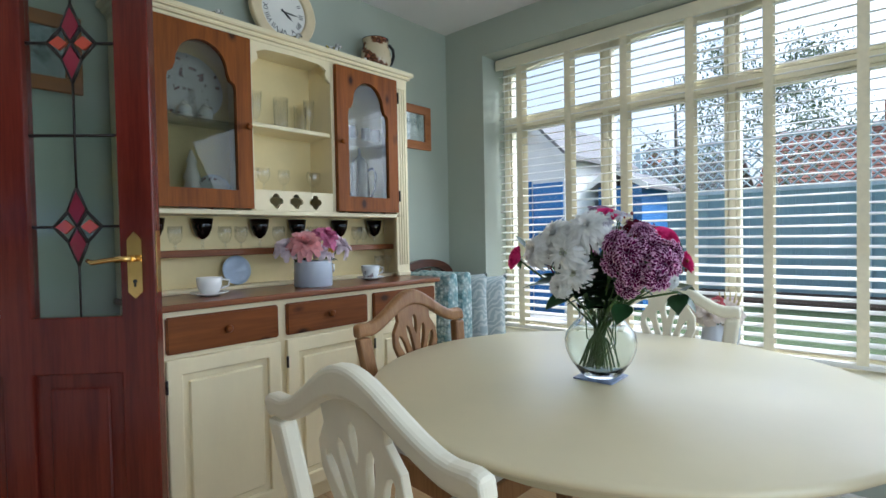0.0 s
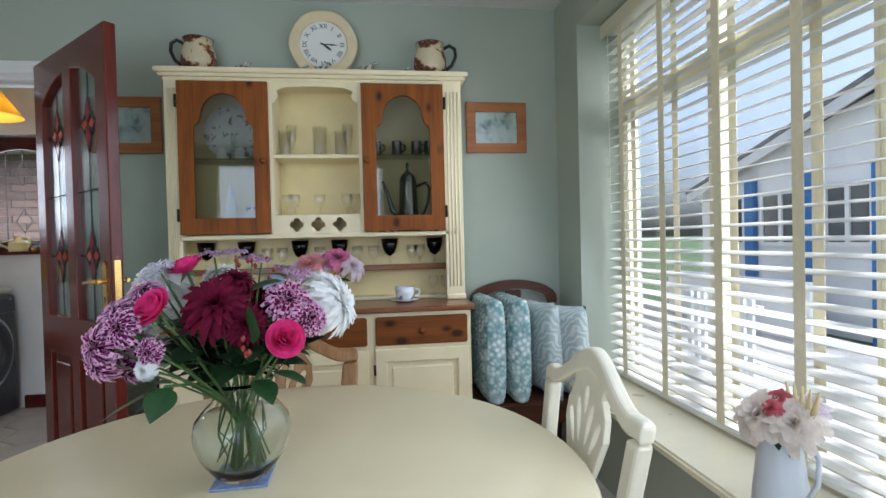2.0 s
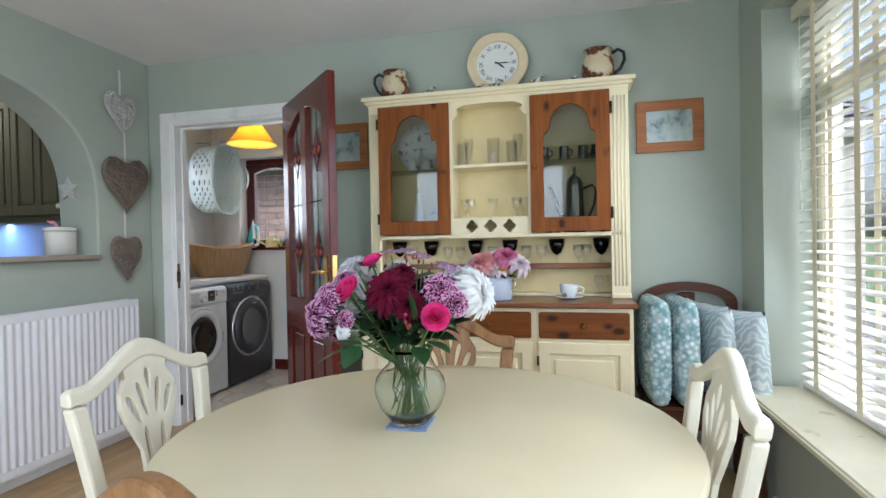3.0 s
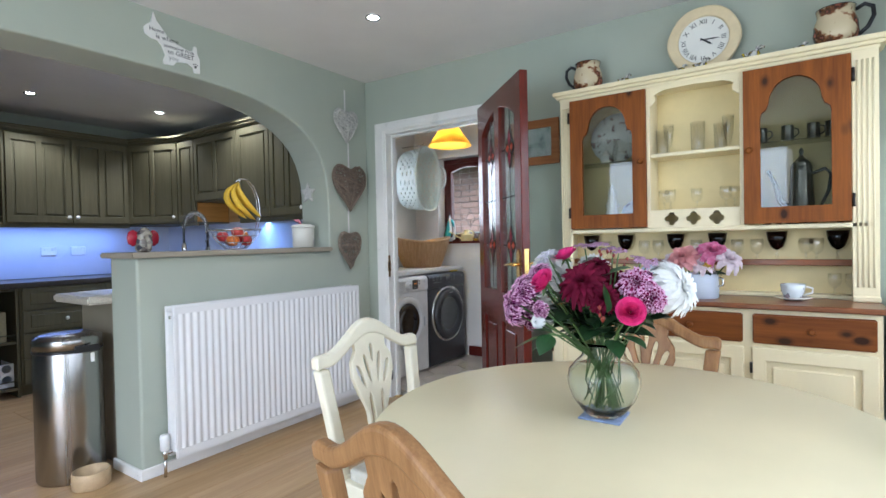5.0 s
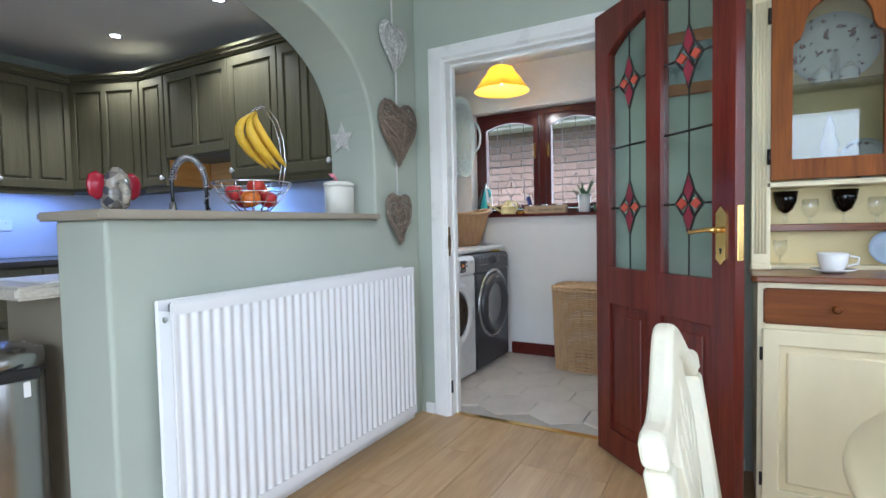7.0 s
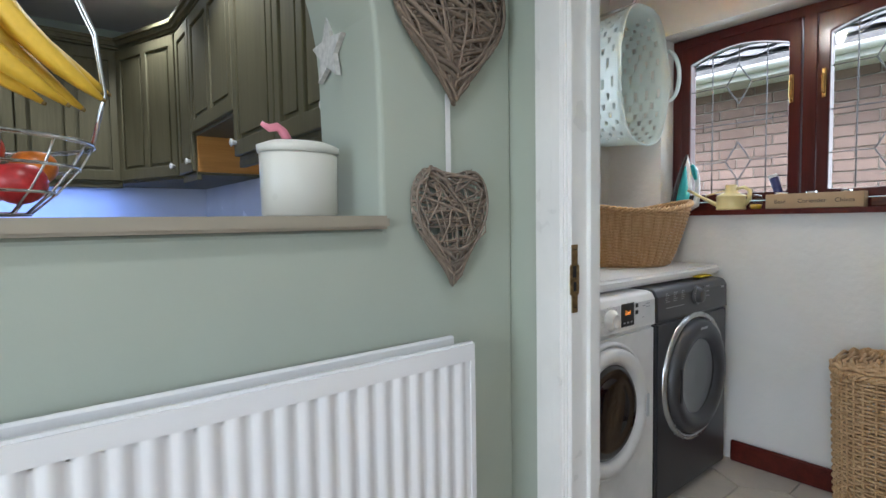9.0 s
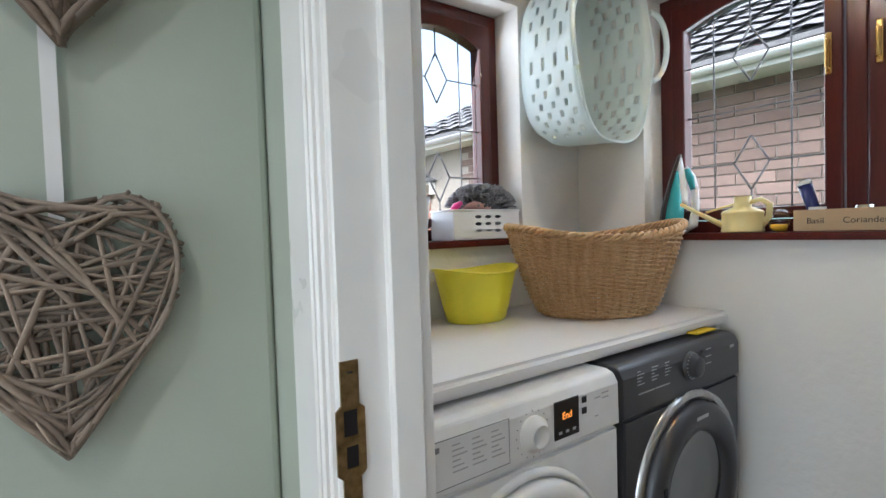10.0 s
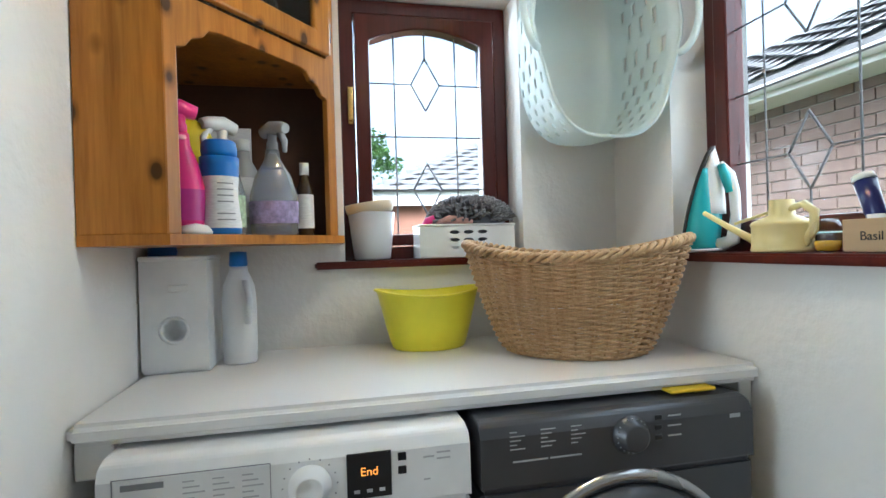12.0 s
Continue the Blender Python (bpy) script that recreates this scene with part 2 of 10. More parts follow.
def lathe(bm, prof, at=(0, 0, 0), seg=20, sx=1.0, sy=1.0, cap0=True, cap1=True):
    """Turn a profile of (radius, height) about the upright axis at a place."""
    lp = [[(at[0] + r * sx * math.cos(2 * math.pi * i / seg), at[1] + r * sy * math.sin(2 * math.pi * i / seg), at[2] + z) for i in range(seg)] for r, z in prof]
    return rings(bm, lp, True, cap0, cap1)


def tube(bm, pts, r, seg=8, cap=True, flat=1.0):
    """A round bar along a line of points; r a number or one for each point."""
    pts = [Vector(p) for p in pts]
    rs = r if isinstance(r, (list, tuple)) else [r] * len(pts)
    lp, up = [], None
    for i, p in enumerate(pts):
        d = (pts[min(i + 1, len(pts) - 1)] - pts[max(i - 1, 0)]).normalized()
        if up is None:
            up = d.orthogonal().normalized()
        up = (up - d * up.dot(d)).normalized()
        s = d.cross(up)
        lp.append([p + rs[i] * (math.cos(2 * math.pi * k / seg) * up + flat * math.sin(2 * math.pi * k / seg) * s) for k in range(seg)])
    return rings(bm, lp, True, cap, cap)


def plate(bm, outer, holes, put, w0, w1):
    """A flat plate with holes: loops in (u, v), from depth w0 to w1, placed by put(u, v, w)."""
    t = bmesh.new()
    for lp in (outer, *holes):
        vs = [t.verts.new((u, v, 0)) for u, v in lp]
        for i in range(len(vs)):
            t.edges.new((vs[i], vs[(i + 1) % len(vs)]))
    bmesh.ops.triangle_fill(t, use_beauty=True, use_dissolve=False, edges=t.edges[:], normal=(0, 0, 1))
    t.verts.index_update()
    flat = [tuple(v.co[:2]) for v in t.verts]
    tris = [[v.index for v in f.verts] for f in t.faces]
    loops, off = [], 0
    for lp in (outer, *holes):
        loops.append(list(range(off, off + len(lp))))
        off += len(lp)
    t.free()
    A = [bm.verts.new(put(u, v, w0)) for u, v in flat]
    B = [bm.verts.new(put(u, v, w1)) for u, v in flat]
    for f in tris:
        bm.faces.new([A[i] for i in f])
        bm.faces.new([B[i] for i in f][::-1])
    for lp in loops:
        for i in range(len(lp)):
            j = lp[(i + 1) % len(lp)]
            bm.faces.new((A[lp[i]], A[j], B[j], B[lp[i]]))
    return bm


def arc(cx, cz, rx, rz, a0, a1, n):
    return [(cx + rx * math.cos(radians(a0 + (a1 - a0) * i / n)), cz + rz * math.sin(radians(a0 + (a1 - a0) * i / n))) for i in range(n + 1)]


def finish(name, bm, material, smooth=None):
    bmesh.ops.recalc_face_normals(bm, faces=bm.faces[:])
    me = bpy.data.meshes.new(name)
    bm.to_mesh(me)
    bm.free()
    for mm in (material if isinstance(material, (list, tuple)) else (material,)):
        me.materials.append(mm)
    if smooth:
        for p in me.polygons:
            p.use_smooth = True
    return me


def root_place(ob):
    p = Vector((0, 0, 0))
    while ob is not None:
        p += ob.location
        ob = ob.parent
    return p


def part(name, bm, material, parent, label="", local=False, smooth=None):
    """One mesh object under a thing or part. Drawn in the world's metres unless local."""
    if not local:
        bmesh.ops.translate(bm, verts=bm.verts[:], vec=-root_place(parent))
    ob = new(name, finish(name, bm, material, smooth))
    ob.parent = parent
    if label:
        tagged(ob, label)
    return ob


def thing(name, at, label, category, group="", kind=""):
    ob = new(name)
    ob.empty_display_size = 0.05
    ob.location = at
    return tagged(ob, label, category, group, kind)


def solid(name, bm, material, label, category, group="", kind="", smooth=None, at=None):
    """A thing of one mesh, its origin at a place."""
    if at is not None:
        bmesh.ops.translate(bm, verts=bm.verts[:], vec=-Vector(at))
    ob = new(name, finish(name, bm, material, smooth))
    if at is not None:
        ob.location = at
    return tagged(ob, label, category, group, kind)


def B(*boxes, bev=0.0, seg=1):
    """A mesh of boxes (x0, y0, z0, x1, y1, z1)."""
    bm = bmesh.new()
    for q in boxes:
        box(bm, q[:3], q[3:], bev, seg)
    return bm


def mark_bevel(ob, width=0.003, seg=2):
    md = ob.modifiers.new("edge", 'BEVEL')
    md.width, md.segments, md.limit_method, md.angle_limit = width, seg, 'ANGLE', radians(40)
    return ob


# the setting: walls, ceilings, floors
WX, SY, NY, EX = -1.81, -0.31, 3.19, 2.45
CEILZ = 2.356


def wall(name, bm, material, label):
    return solid(name, bm, material, label, "wall", kind="structure")


def rect(u0, v0, u1, v1):
    return [(u0, v0), (u1, v0), (u1, v1), (u0, v1)]


# wall between dining room and utility, in two leaves: green to the dining side, white to the utility side
door_cut = [(-3.3, 0), (-0.148, 0), (-0.148, 1.975), (0.735, 1.975), (0.735, 0), (3.6, 0), (3.6, 2.5), (-3.3, 2.5)]
bm = bmesh.new()
plate(bm, door_cut, [], lambda u, v, w: (w, u, v), -1.865, WX)
wall("wall_west", bm, SAGE, "sage green painted wall with a doorway")
bm = bmesh.new()
plate(bm, [(-1.2, 0), (-0.148, 0), (-0.148, 1.975), (0.735, 1.975), (0.735, 0), (1.7, 0), (1.7, 2.5), (-1.2, 2.5)], [], lambda u, v, w: (w, u, v), -1.92, -1.865)
wall("wall_utility_east", bm, WHITEWALL, "white textured plaster wall with a doorway")

# window wall
bm = bmesh.new()
plate(bm, rect(-1.92, 0, 2.6, 2.5), [rect(-1.515, 0.47, 1.72, 2.155)], lambda u, v, w: (u, w, v), NY, 3.50)
wall("wall_north", bm, SAGE, "sage green painted wall with a wide window opening")

# arch wall with its low partition
N = 40
curve = []
for i in range(N + 1):
    a = math.pi * (1 - i / N)
    c, s = math.cos(a), math.sin(a)
    curve.append((-0.10 + 1.31 * math.copysign(abs(c) ** (2 / 3.3), c), 1.3 + 0.765 * abs(s) ** (2 / 3.3)))
outline = [(WX, 0), (-0.135, 0), (-0.135, 1.10), (-1.41, 1.10)] + curve + [(1.21, 0), (EX, 0), (EX, CEILZ + 0.1), (WX, CEILZ + 0.1)]
bm = bmesh.new()
plate(bm, outline, [], lambda u, v, w: (u, w, v), SY, -0.59)
arch_wall = wall("wall_arch", bm, SAGE, "sage green wall with a wide arch over a low partition")
mark_bevel(arch_wall, 0.012, 3)

bm = bmesh.new()
plate(bm, rect(-0.59, 0, 3.6, 2.5), [rect(0.35, 0.02, 2.35, 2.1)], lambda u, v, w: (w, u, v), EX, EX + 0.25)
wall("wall_east", bm, SAGE, "sage green painted wall with a patio opening")
wall("wall_kitchen_south", B((-1.92, -3.35, 0, 2.6, -3.2, 2.5)), SAGE, "plain kitchen wall behind the cupboards")
wall("wall_kitchen_east", B((EX, -3.35, 0, EX + 0.15, -0.59, 2.5)), SAGE, "plain kitchen end wall")

# utility outer walls with window openings
bm = bmesh.new()
plate(bm, rect(-3.57, 0, -1.92, 2.5), [rect(-2.978, 1.125, -2.41, 1.995)], lambda u, v, w: (u, w, v), -1.0, -1.26)
wall("wall_utility_south", bm, WHITEWALL, "white textured plaster wall with a small window")
bm = bmesh.new()
plate(bm, rect(-1.0, 0, 1.7, 2.5), [rect(-0.705, 1.125, 0.45, 2.005)], lambda u, v, w: (w, u, v), -3.31, -3.57)
wall("wall_utility_west", bm, WHITEWALL, "white textured plaster wall with a wide window")
wall("wall_utility_north", B((-3.55, 1.7, 0, -1.868, 1.85, 2.5)), WHITEWALL, "plain white plaster wall")

solid("ceiling_dining", B((WX, SY, CEILZ, EX, NY, CEILZ + 0.1)), CEIL, "white textured plaster ceiling", "ceiling", kind="structure")
solid("ceiling_kitchen", B((WX, -3.2, 2.33, EX, -0.59, 2.45)), CEIL, "plain grey-white ceiling", "ceiling", kind="structure")
solid("ceiling_utility", B((-3.31, -1.0, CEILZ, -1.92, 1.7, CEILZ + 0.1)), CEIL, "white ceiling", "ceiling", kind="structure")
solid("roof", B((-1.93, -3.6, 2.5, 2.9, 3.8, 2.62), (-3.66, -1.32, 2.5, -1.934, 1.95, 2.62)), CEIL, "flat roof slab over the rooms", "roof", kind="structure")
floor = solid("floor_dining", B((-1.87, -3.2, -0.12, EX, NY + 0.02, -0.014)), LAMINATE, "oak-effect laminate floor", "floor", kind="structure")
floor_utility = solid("floor_utility", B((-3.33, -1.02, -0.12, -1.87, 1.7, -0.012)), paint("tile_grout", (0.42, 0.39, 0.34), 0.9, var=0.1, scale=20),
                      "pale hexagon tiled floor", "floor", kind="structure")
solid("threshold_strip", B((-1.885, -0.118, -0.012, -1.845, 0.705, 0.004), bev=0.002), BRASS, "thin brass threshold strip", "trim", kind="structure")

# skirting
bm = B((-1.70, SY, 0, -0.119, SY + 0.016, 0.055), (-0.135, -0.59, 0, -0.119, SY, 0.055), bev=0.004)
solid("baseboard", bm, GLOSSWHITE, "low white skirting along the partition", "baseboard", kind="structure")
bm = B((WX, SY + 0.03, 0, WX + 0.016, -0.222, 0.06), (WX, 0.84, 0, WX + 0.016, 1.29, 0.06), (-1.4, NY - 0.016, 0, EX, NY, 0.06), bev=0.004)
solid("baseboard", bm, GLOSSWHITE, "low white skirting board", "baseboard", kind="structure")
bm = B((-3.30, -0.35, 0, -3.282, 1.7, 0.095), (-3.28, 1.682, 0, -1.92, 1.7, 0.095), bev=0.006)
solid("baseboard", bm, MAHOGX, "dark mahogany stained skirting board", "baseboard", kind="structure")

# door lining and architrave
door_set = thing("door_1", (-1.865, 0.31, 0), "white painted door frame with moulded architrave", "door frame", kind="structure")
part("lining", B((-1.9215, -0.148, 0, -1.805, -0.118, 1.945), (-1.925, 0.705, 0, -1.805, 0.735, 1.945), (-1.925, -0.148, 1.945, -1.805, 0.735, 1.975), bev=0.002), GLOSSWHITE, door_set)
part("stop", B((-1.90, -0.118, 0, -1.862, -0.106, 1.933), (-1.90, 0.693, 0, -1.862, 0.705, 1.933), (-1.90, -0.118, 1.933, -1.862, 0.705, 1.945), bev=0.002), GLOSSWHITE, door_set)
for nm, x0, s in (("architrave", WX, 1), ("architrave", -1.92, -1)):
    bm = bmesh.new()
    for k, (w, d) in enumerate(((0.092, 0.012), (0.072, 0.018), (0.035, 0.022)) if s > 0 else ((0.06, 0.006),)):
        a, b = sorted((x0, x0 + s * d))
        o = w
        i = 0.006 + 0.004 * k
        box(bm, (a, -0.128 - o, 0), (b, -0.128 - i + 0.006, 1.955 + i), 0.002)
        box(bm, (a, 0.715 + i - 0.006, 0), (b, 0.715 + o * 0.6, 1.955 + i), 0.002)
        box(bm, (a, -0.128 - o, 1.955 + i - 0.002), (b, 0.715 + o * 0.6, 1.955 + o * 0.82), 0.002)
    part(nm, bm, GLOSSWHITE, door_set)
OLDBRASS = paint("old_brass", (0.32, 0.22, 0.1), 0.45, 1.0, var=0.4, scale=60)
keep_y = -0.1185
bm = bmesh.new()
plate(bm, [(-1.826, 0.895), (-1.806, 0.895), (-1.806, 0.935), (-1.800, 0.94), (-1.800, 1.005), (-1.806, 1.01), (-1.806, 1.055), (-1.826, 1.055), (-1.826, 1.01), (-1.832, 1.005), (-1.832, 0.94), (-1.826, 0.935)],
      [rect(-1.824, 0.945, -1.810, 0.968), rect(-1.824, 0.978, -1.808, 1.005)], lambda u, v, w: (u, w, v), keep_y, keep_y + 0.003)
part("keep", bm, OLDBRASS, door_set, "worn brass strike plate")
part("latch_hole", B((-1.824, keep_y, 0.945, -1.810, keep_y + 0.001, 0.968)), BLACK, door_set, "dark latch hole")
part("latch_hole", B((-1.824, keep_y, 0.978, -1.808, keep_y + 0.001, 1.005)), BLACK, door_set)
for z in (0.907, 1.043):
    part("screw", lathe(bmesh.new(), [(0.004, 0), (0.003, 0.0015)], (-1.816, keep_y + 0.003, z), 10), DARK, door_set)
part("keep", B((-1.826, keep_y, 0.13, -1.804, keep_y + 0.004, 0.20), bev=0.002), DARK, door_set, "dark door hinge leaf")

# shelf board on the partition
bm = B((-1.415, -0.635, 1.10, -0.105, -0.28, 1.128), bev=0.006, seg=2)
solid("partition_shelf", bm, paint("taupe_shelf_paint", (0.33, 0.29, 0.22), 0.5, var=0.08, scale=8, stretch=(0.1, 1, 1)), "taupe painted shelf board capping the low partition", "shelf", kind="structure")


# the open mahogany door with leaded panes
DW, DH, DT = 0.775, 1.985, 0.042
ANG = radians(46)
door = thing("door_2", (-1.778, 0.703, 0.008), "open mahogany-stained door with leaded glass panes", "door", kind="structure")
door.rotation_euler = (0, 0, ANG)


def dput(u, v, w):
    return (u, w, v)


def arch_top(u):
    return 1.785 + 0.10 * math.sin(math.pi * min(1, max(0, (u - 0.095) / 0.585))) ** 0.8


def pane_loop(u0, u1, inset=0.0, n=10):
    lp = [(u0 + inset, 0.855 + inset), (u1 - inset, 0.855 + inset)]
    for i in range(n + 1):
        u = u1 - inset + (u0 - u1 + 2 * inset) * i / n
        lp.append((u, arch_top(u) - inset))
    return lp


P1, P2 = (0.095, 0.345), (0.43, 0.68)
bm = bmesh.new()
plate(bm, rect(0, 0, DW, DH), [pane_loop(*P1), pane_loop(*P2), rect(0.10, 0.12, 0.345, 0.69), rect(0.43, 0.12, 0.675, 0.69)], dput, -DT / 2, DT / 2)
leaf = part("leaf", bm, MAHOG, door, local=True)
mark_bevel(leaf, 0.004, 2)
for u0, u1 in ((0.10, 0.345), (0.43, 0.675)):
    bm = bmesh.new()
    box(bm, (u0 - 0.002, -0.008, 0.118), (u1 + 0.002, 0.008, 0.692))
    for s in (-1, 1):
        a, b = sorted((s * 0.007, s * 0.016))
        box(bm, (u0 + 0.04, a, 0.16), (u1 - 0.04, b, 0.65), 0.007)
    part("panel", bm, MAHOG, door, local=True)
PINKGLASS = plastic("ruby_pink_glass", (0.20, 0.022, 0.04), 0.1)
ORANGEGLASS = plastic("orange_glass", (0.42, 0.07, 0.04), 0.1)
for u0, u1 in (P1, P2):
    um = (u0 + u1) / 2
    bm = bmesh.new()
    plate(bm, pane_loop(u0, u1, 0.001), [], dput, -0.003, 0.003)
    gl = part("pane", bm, clear("obscure_door_glass", (0.82, 0.87, 0.85), 0.12, 1.5), door, "obscure glass pane", local=True)
    bm = bmesh.new()

    def came(p, q, r=0.0035):
        tube(bm, [(p[0], 0, p[1]), (q[0], 0, q[1])], r, 6, flat=1.4)

    for vz in (1.115, 1.64):
        came((u0, vz), (um - 0.066, vz))
        came((um + 0.066, vz), (u1, vz))
    came((u0, 1.377), (u1, 1.377))
    came((um, 0.855), (um, 1.005))
    came((um, 1.225), (um, 1.53))
    came((um, 1.75), (um, arch_top(um)))
    for vz in (1.115, 1.64):
        lp = [(um, vz + 0.110), (um + 0.066, vz), (um, vz - 0.110), (um - 0.066, vz)]
        for i in range(4):
            p, q = lp[i], lp[(i + 1) % 4]
            mid = ((p[0] + q[0]) / 2 * 0.8 + um * 0.2, (p[1] + q[1]) / 2 * 0.8 + vz * 0.2)
            came(p, mid, 0.005)
            came(mid, q, 0.005)
            came(mid, (um, vz), 0.005)
    part("lead_came", bm, DARK, door, local=True)
    for vz in (1.115, 1.64):
        for sgn in (-1, 1):
            lp = [(um, vz + sgn * 0.008), (um + 0.024, vz + sgn * 0.05), (um, vz + sgn * 0.102), (um - 0.024, vz + sgn * 0.05)]
            bm = bmesh.new()
            plate(bm, lp, [], dput, -0.005, 0.005)
            part("jewel", bm, PINKGLASS, door, "deep pink leaded glass", local=True)
            lp = [(um + sgn * 0.01, vz), (um + sgn * 0.034, vz + 0.02), (um + sgn * 0.060, vz), (um + sgn * 0.034, vz - 0.02)]
            bm = bmesh.new()
            plate(bm, lp, [], dput, -0.0045, 0.0045)
            part("jewel", bm, ORANGEGLASS, door, "orange-red leaded glass", local=True)
for s in (-1, 1):
    bm = bmesh.new()
    w0, w1 = sorted((s * DT / 2, s * (DT / 2 + 0.006)))
    lp = [(0.703, 0.925), (0.713, 0.915), (0.723, 0.905), (0.733, 0.915), (0.743, 0.925), (0.743, 1.075), (0.735, 1.085), (0.723, 1.098), (0.711, 1.085), (0.703, 1.075)]
    plate(bm, lp, [], dput, w0, w1)
    hnd = part("door_handle", bm, BRASS, door, "polished brass lever handle on a long plate", local=True)
    bm = bmesh.new()
    y0, y1 = s * 0.026, s * 0.06
    tube(bm, [(0.723, y0, 1.02), (0.723, s * 0.048, 1.02)], 0.009, 10)
    tube(bm, [(0.728, y1 * 0.9, 1.02), (0.70, y1, 1.022), (0.66, y1, 1.017), (0.625, y1, 1.012), (0.61, y1 - s * 0.004, 1.018)], [0.009, 0.008, 0.007, 0.0075, 0.006], 10)
    part("lever", bm, BRASS, hnd, local=True)
    bm = bmesh.new()
    tube(bm, [(0.723, s * 0.0265, 0.955), (0.723, s * 0.0275, 0.955)], 0.006, 10)
    box(bm, (0.720, min(s * 0.0265, s * 0.0275), 0.94), (0.726, max(s * 0.0265, s * 0.0275), 0.953))
    part("keyhole", bm, BLACK, hnd, local=True)
part("lock_plate", B((DW - 0.001, -0.012, 0.92, DW + 0.003, 0.012, 1.10), bev=0.001), BRASS, door, "brass lock face", local=True)


# windows
def casement_window(name, at, axis, u0, u1, z0, z1, lights, label, material, face):
    """A timber window: outer frame, arched sashes with leaded glass. axis 'x' or 'y' is the wall's line; face = inner plane."""
    w = thing(name, at, label, "window", kind="structure")
    sgn = -1

    def put(u, v, d):
        return (u, face + sgn * d, v) if axis == 'x' else (face + sgn * d, u, v)

    bm = bmesh.new()
    cells = []
    n = len(lights)
    plate(bm, rect(u0, z0, u1, z1), [rect(a, z0 + 0.045, b, z1 - 0.045) for a, b in lights], put, 0.0, 0.07)
    mark_bevel(part("window_frame", bm, material, w), 0.004, 2)
    for a, b in lights:
        ia, ib, jz, kz = a + 0.05, b - 0.05, z0 + 0.085, z1 - 0.09
        rise = 0.045
        top = [(ib + (ia - ib) * i / 12, kz - rise + rise * math.sin(math.pi * i / 12)) for i in range(13)]
        glass = [(ia, jz), (ib, jz)] + top
        bm = bmesh.new()
        plate(bm, rect(a + 0.003, z0 + 0.048, b - 0.003, z1 - 0.048), [glass], put, -0.012, 0.045)
        sash = part("sash", bm, material, w)
        mark_bevel(sash, 0.005, 2)
        bm = bmesh.new()
        plate(bm, glass, [], put, 0.018, 0.024)
        part("pane", bm, PANE, sash).visible_shadow = False
        bm = bmesh.new()

        def came(p, q, r=0.0028):
            tube(bm, [put(p[0], p[1], 0.017), put(q[0], q[1], 0.017)], r, 6)

        wd, ht = ib - ia, kz - jz
        um = (ia + ib) / 2
        c1, c2 = jz + 0.22 * ht, jz + 0.74 * ht
        hw, hh = wd * 0.13, ht * 0.13
        for k in (0.22, 0.78):
            came((ia + k * wd, jz), (ia + k * wd, kz - rise * 0.3))
        for vz in (c1, c2):
            came((ia, vz), (um - hw, vz))
            came((um + hw, vz), (ib, vz))
            q = [(um, vz + hh), (um + hw, vz), (um, vz - hh), (um - hw, vz)]
            for i in range(4):
                came(q[i], q[(i + 1) % 4], 0.0032)
        came((ia, jz + 0.48 * ht), (ib, jz + 0.48 * ht))
        came((um, c2 + hh), (um, kz))
        came((um, jz), (um, c1 - hh))
        part("lead_came", bm, LEAD, sash)
    return w


ww = casement_window("window_1", (-3.44, -0.12, 1.125), 'y', -0.70, 0.445, 1.14, 2.0, [(-0.655, -0.135), (-0.085, 0.40)],
                     "mahogany window with two arched leaded casements", MAHOGW, -3.42)
sw = casement_window("window_2", (-2.69, -1.13, 1.125), 'x', -2.974, -2.414, 1.14, 1.99, [(-2.93, -2.458)],
                     "small mahogany window with an arched leaded casement", MAHOGW, -1.115)
for q in ((-3.405, -0.17), (-3.405, -0.055)):
    bm = B((q[0] - 0.004, q[1] - 0.008, 1.60, q[0] + 0.01, q[1] + 0.008, 1.72), bev=0.003)
    box(bm, (q[0] + 0.008, q[1] - 0.006, 1.615), (q[0] + 0.026, q[1] + 0.006, 1.70), 0.004)
    part("window_handle", bm, BRASS, ww, "brass window fastener")
bm = B((-2.452, -1.107, 1.58, -2.436, -1.093, 1.70), bev=0.003)
box(bm, (-2.451, -1.097, 1.59), (-2.437, -1.077, 1.67), 0.004)
part("window_handle", bm, BRASS, sw, "brass window fastener")
solid("window_sill", B((-3.49, -0.704, 1.123, -3.272, 0.46, 1.145), bev=0.005, seg=2), MAHOGX, "glossy mahogany window sill", "window sill", kind="structure")
solid("window_sill", B((-2.99, -1.185, 1.123, -2.322, -0.965, 1.145), bev=0.005, seg=2), MAHOGX, "glossy mahogany window sill", "window sill", kind="structure")

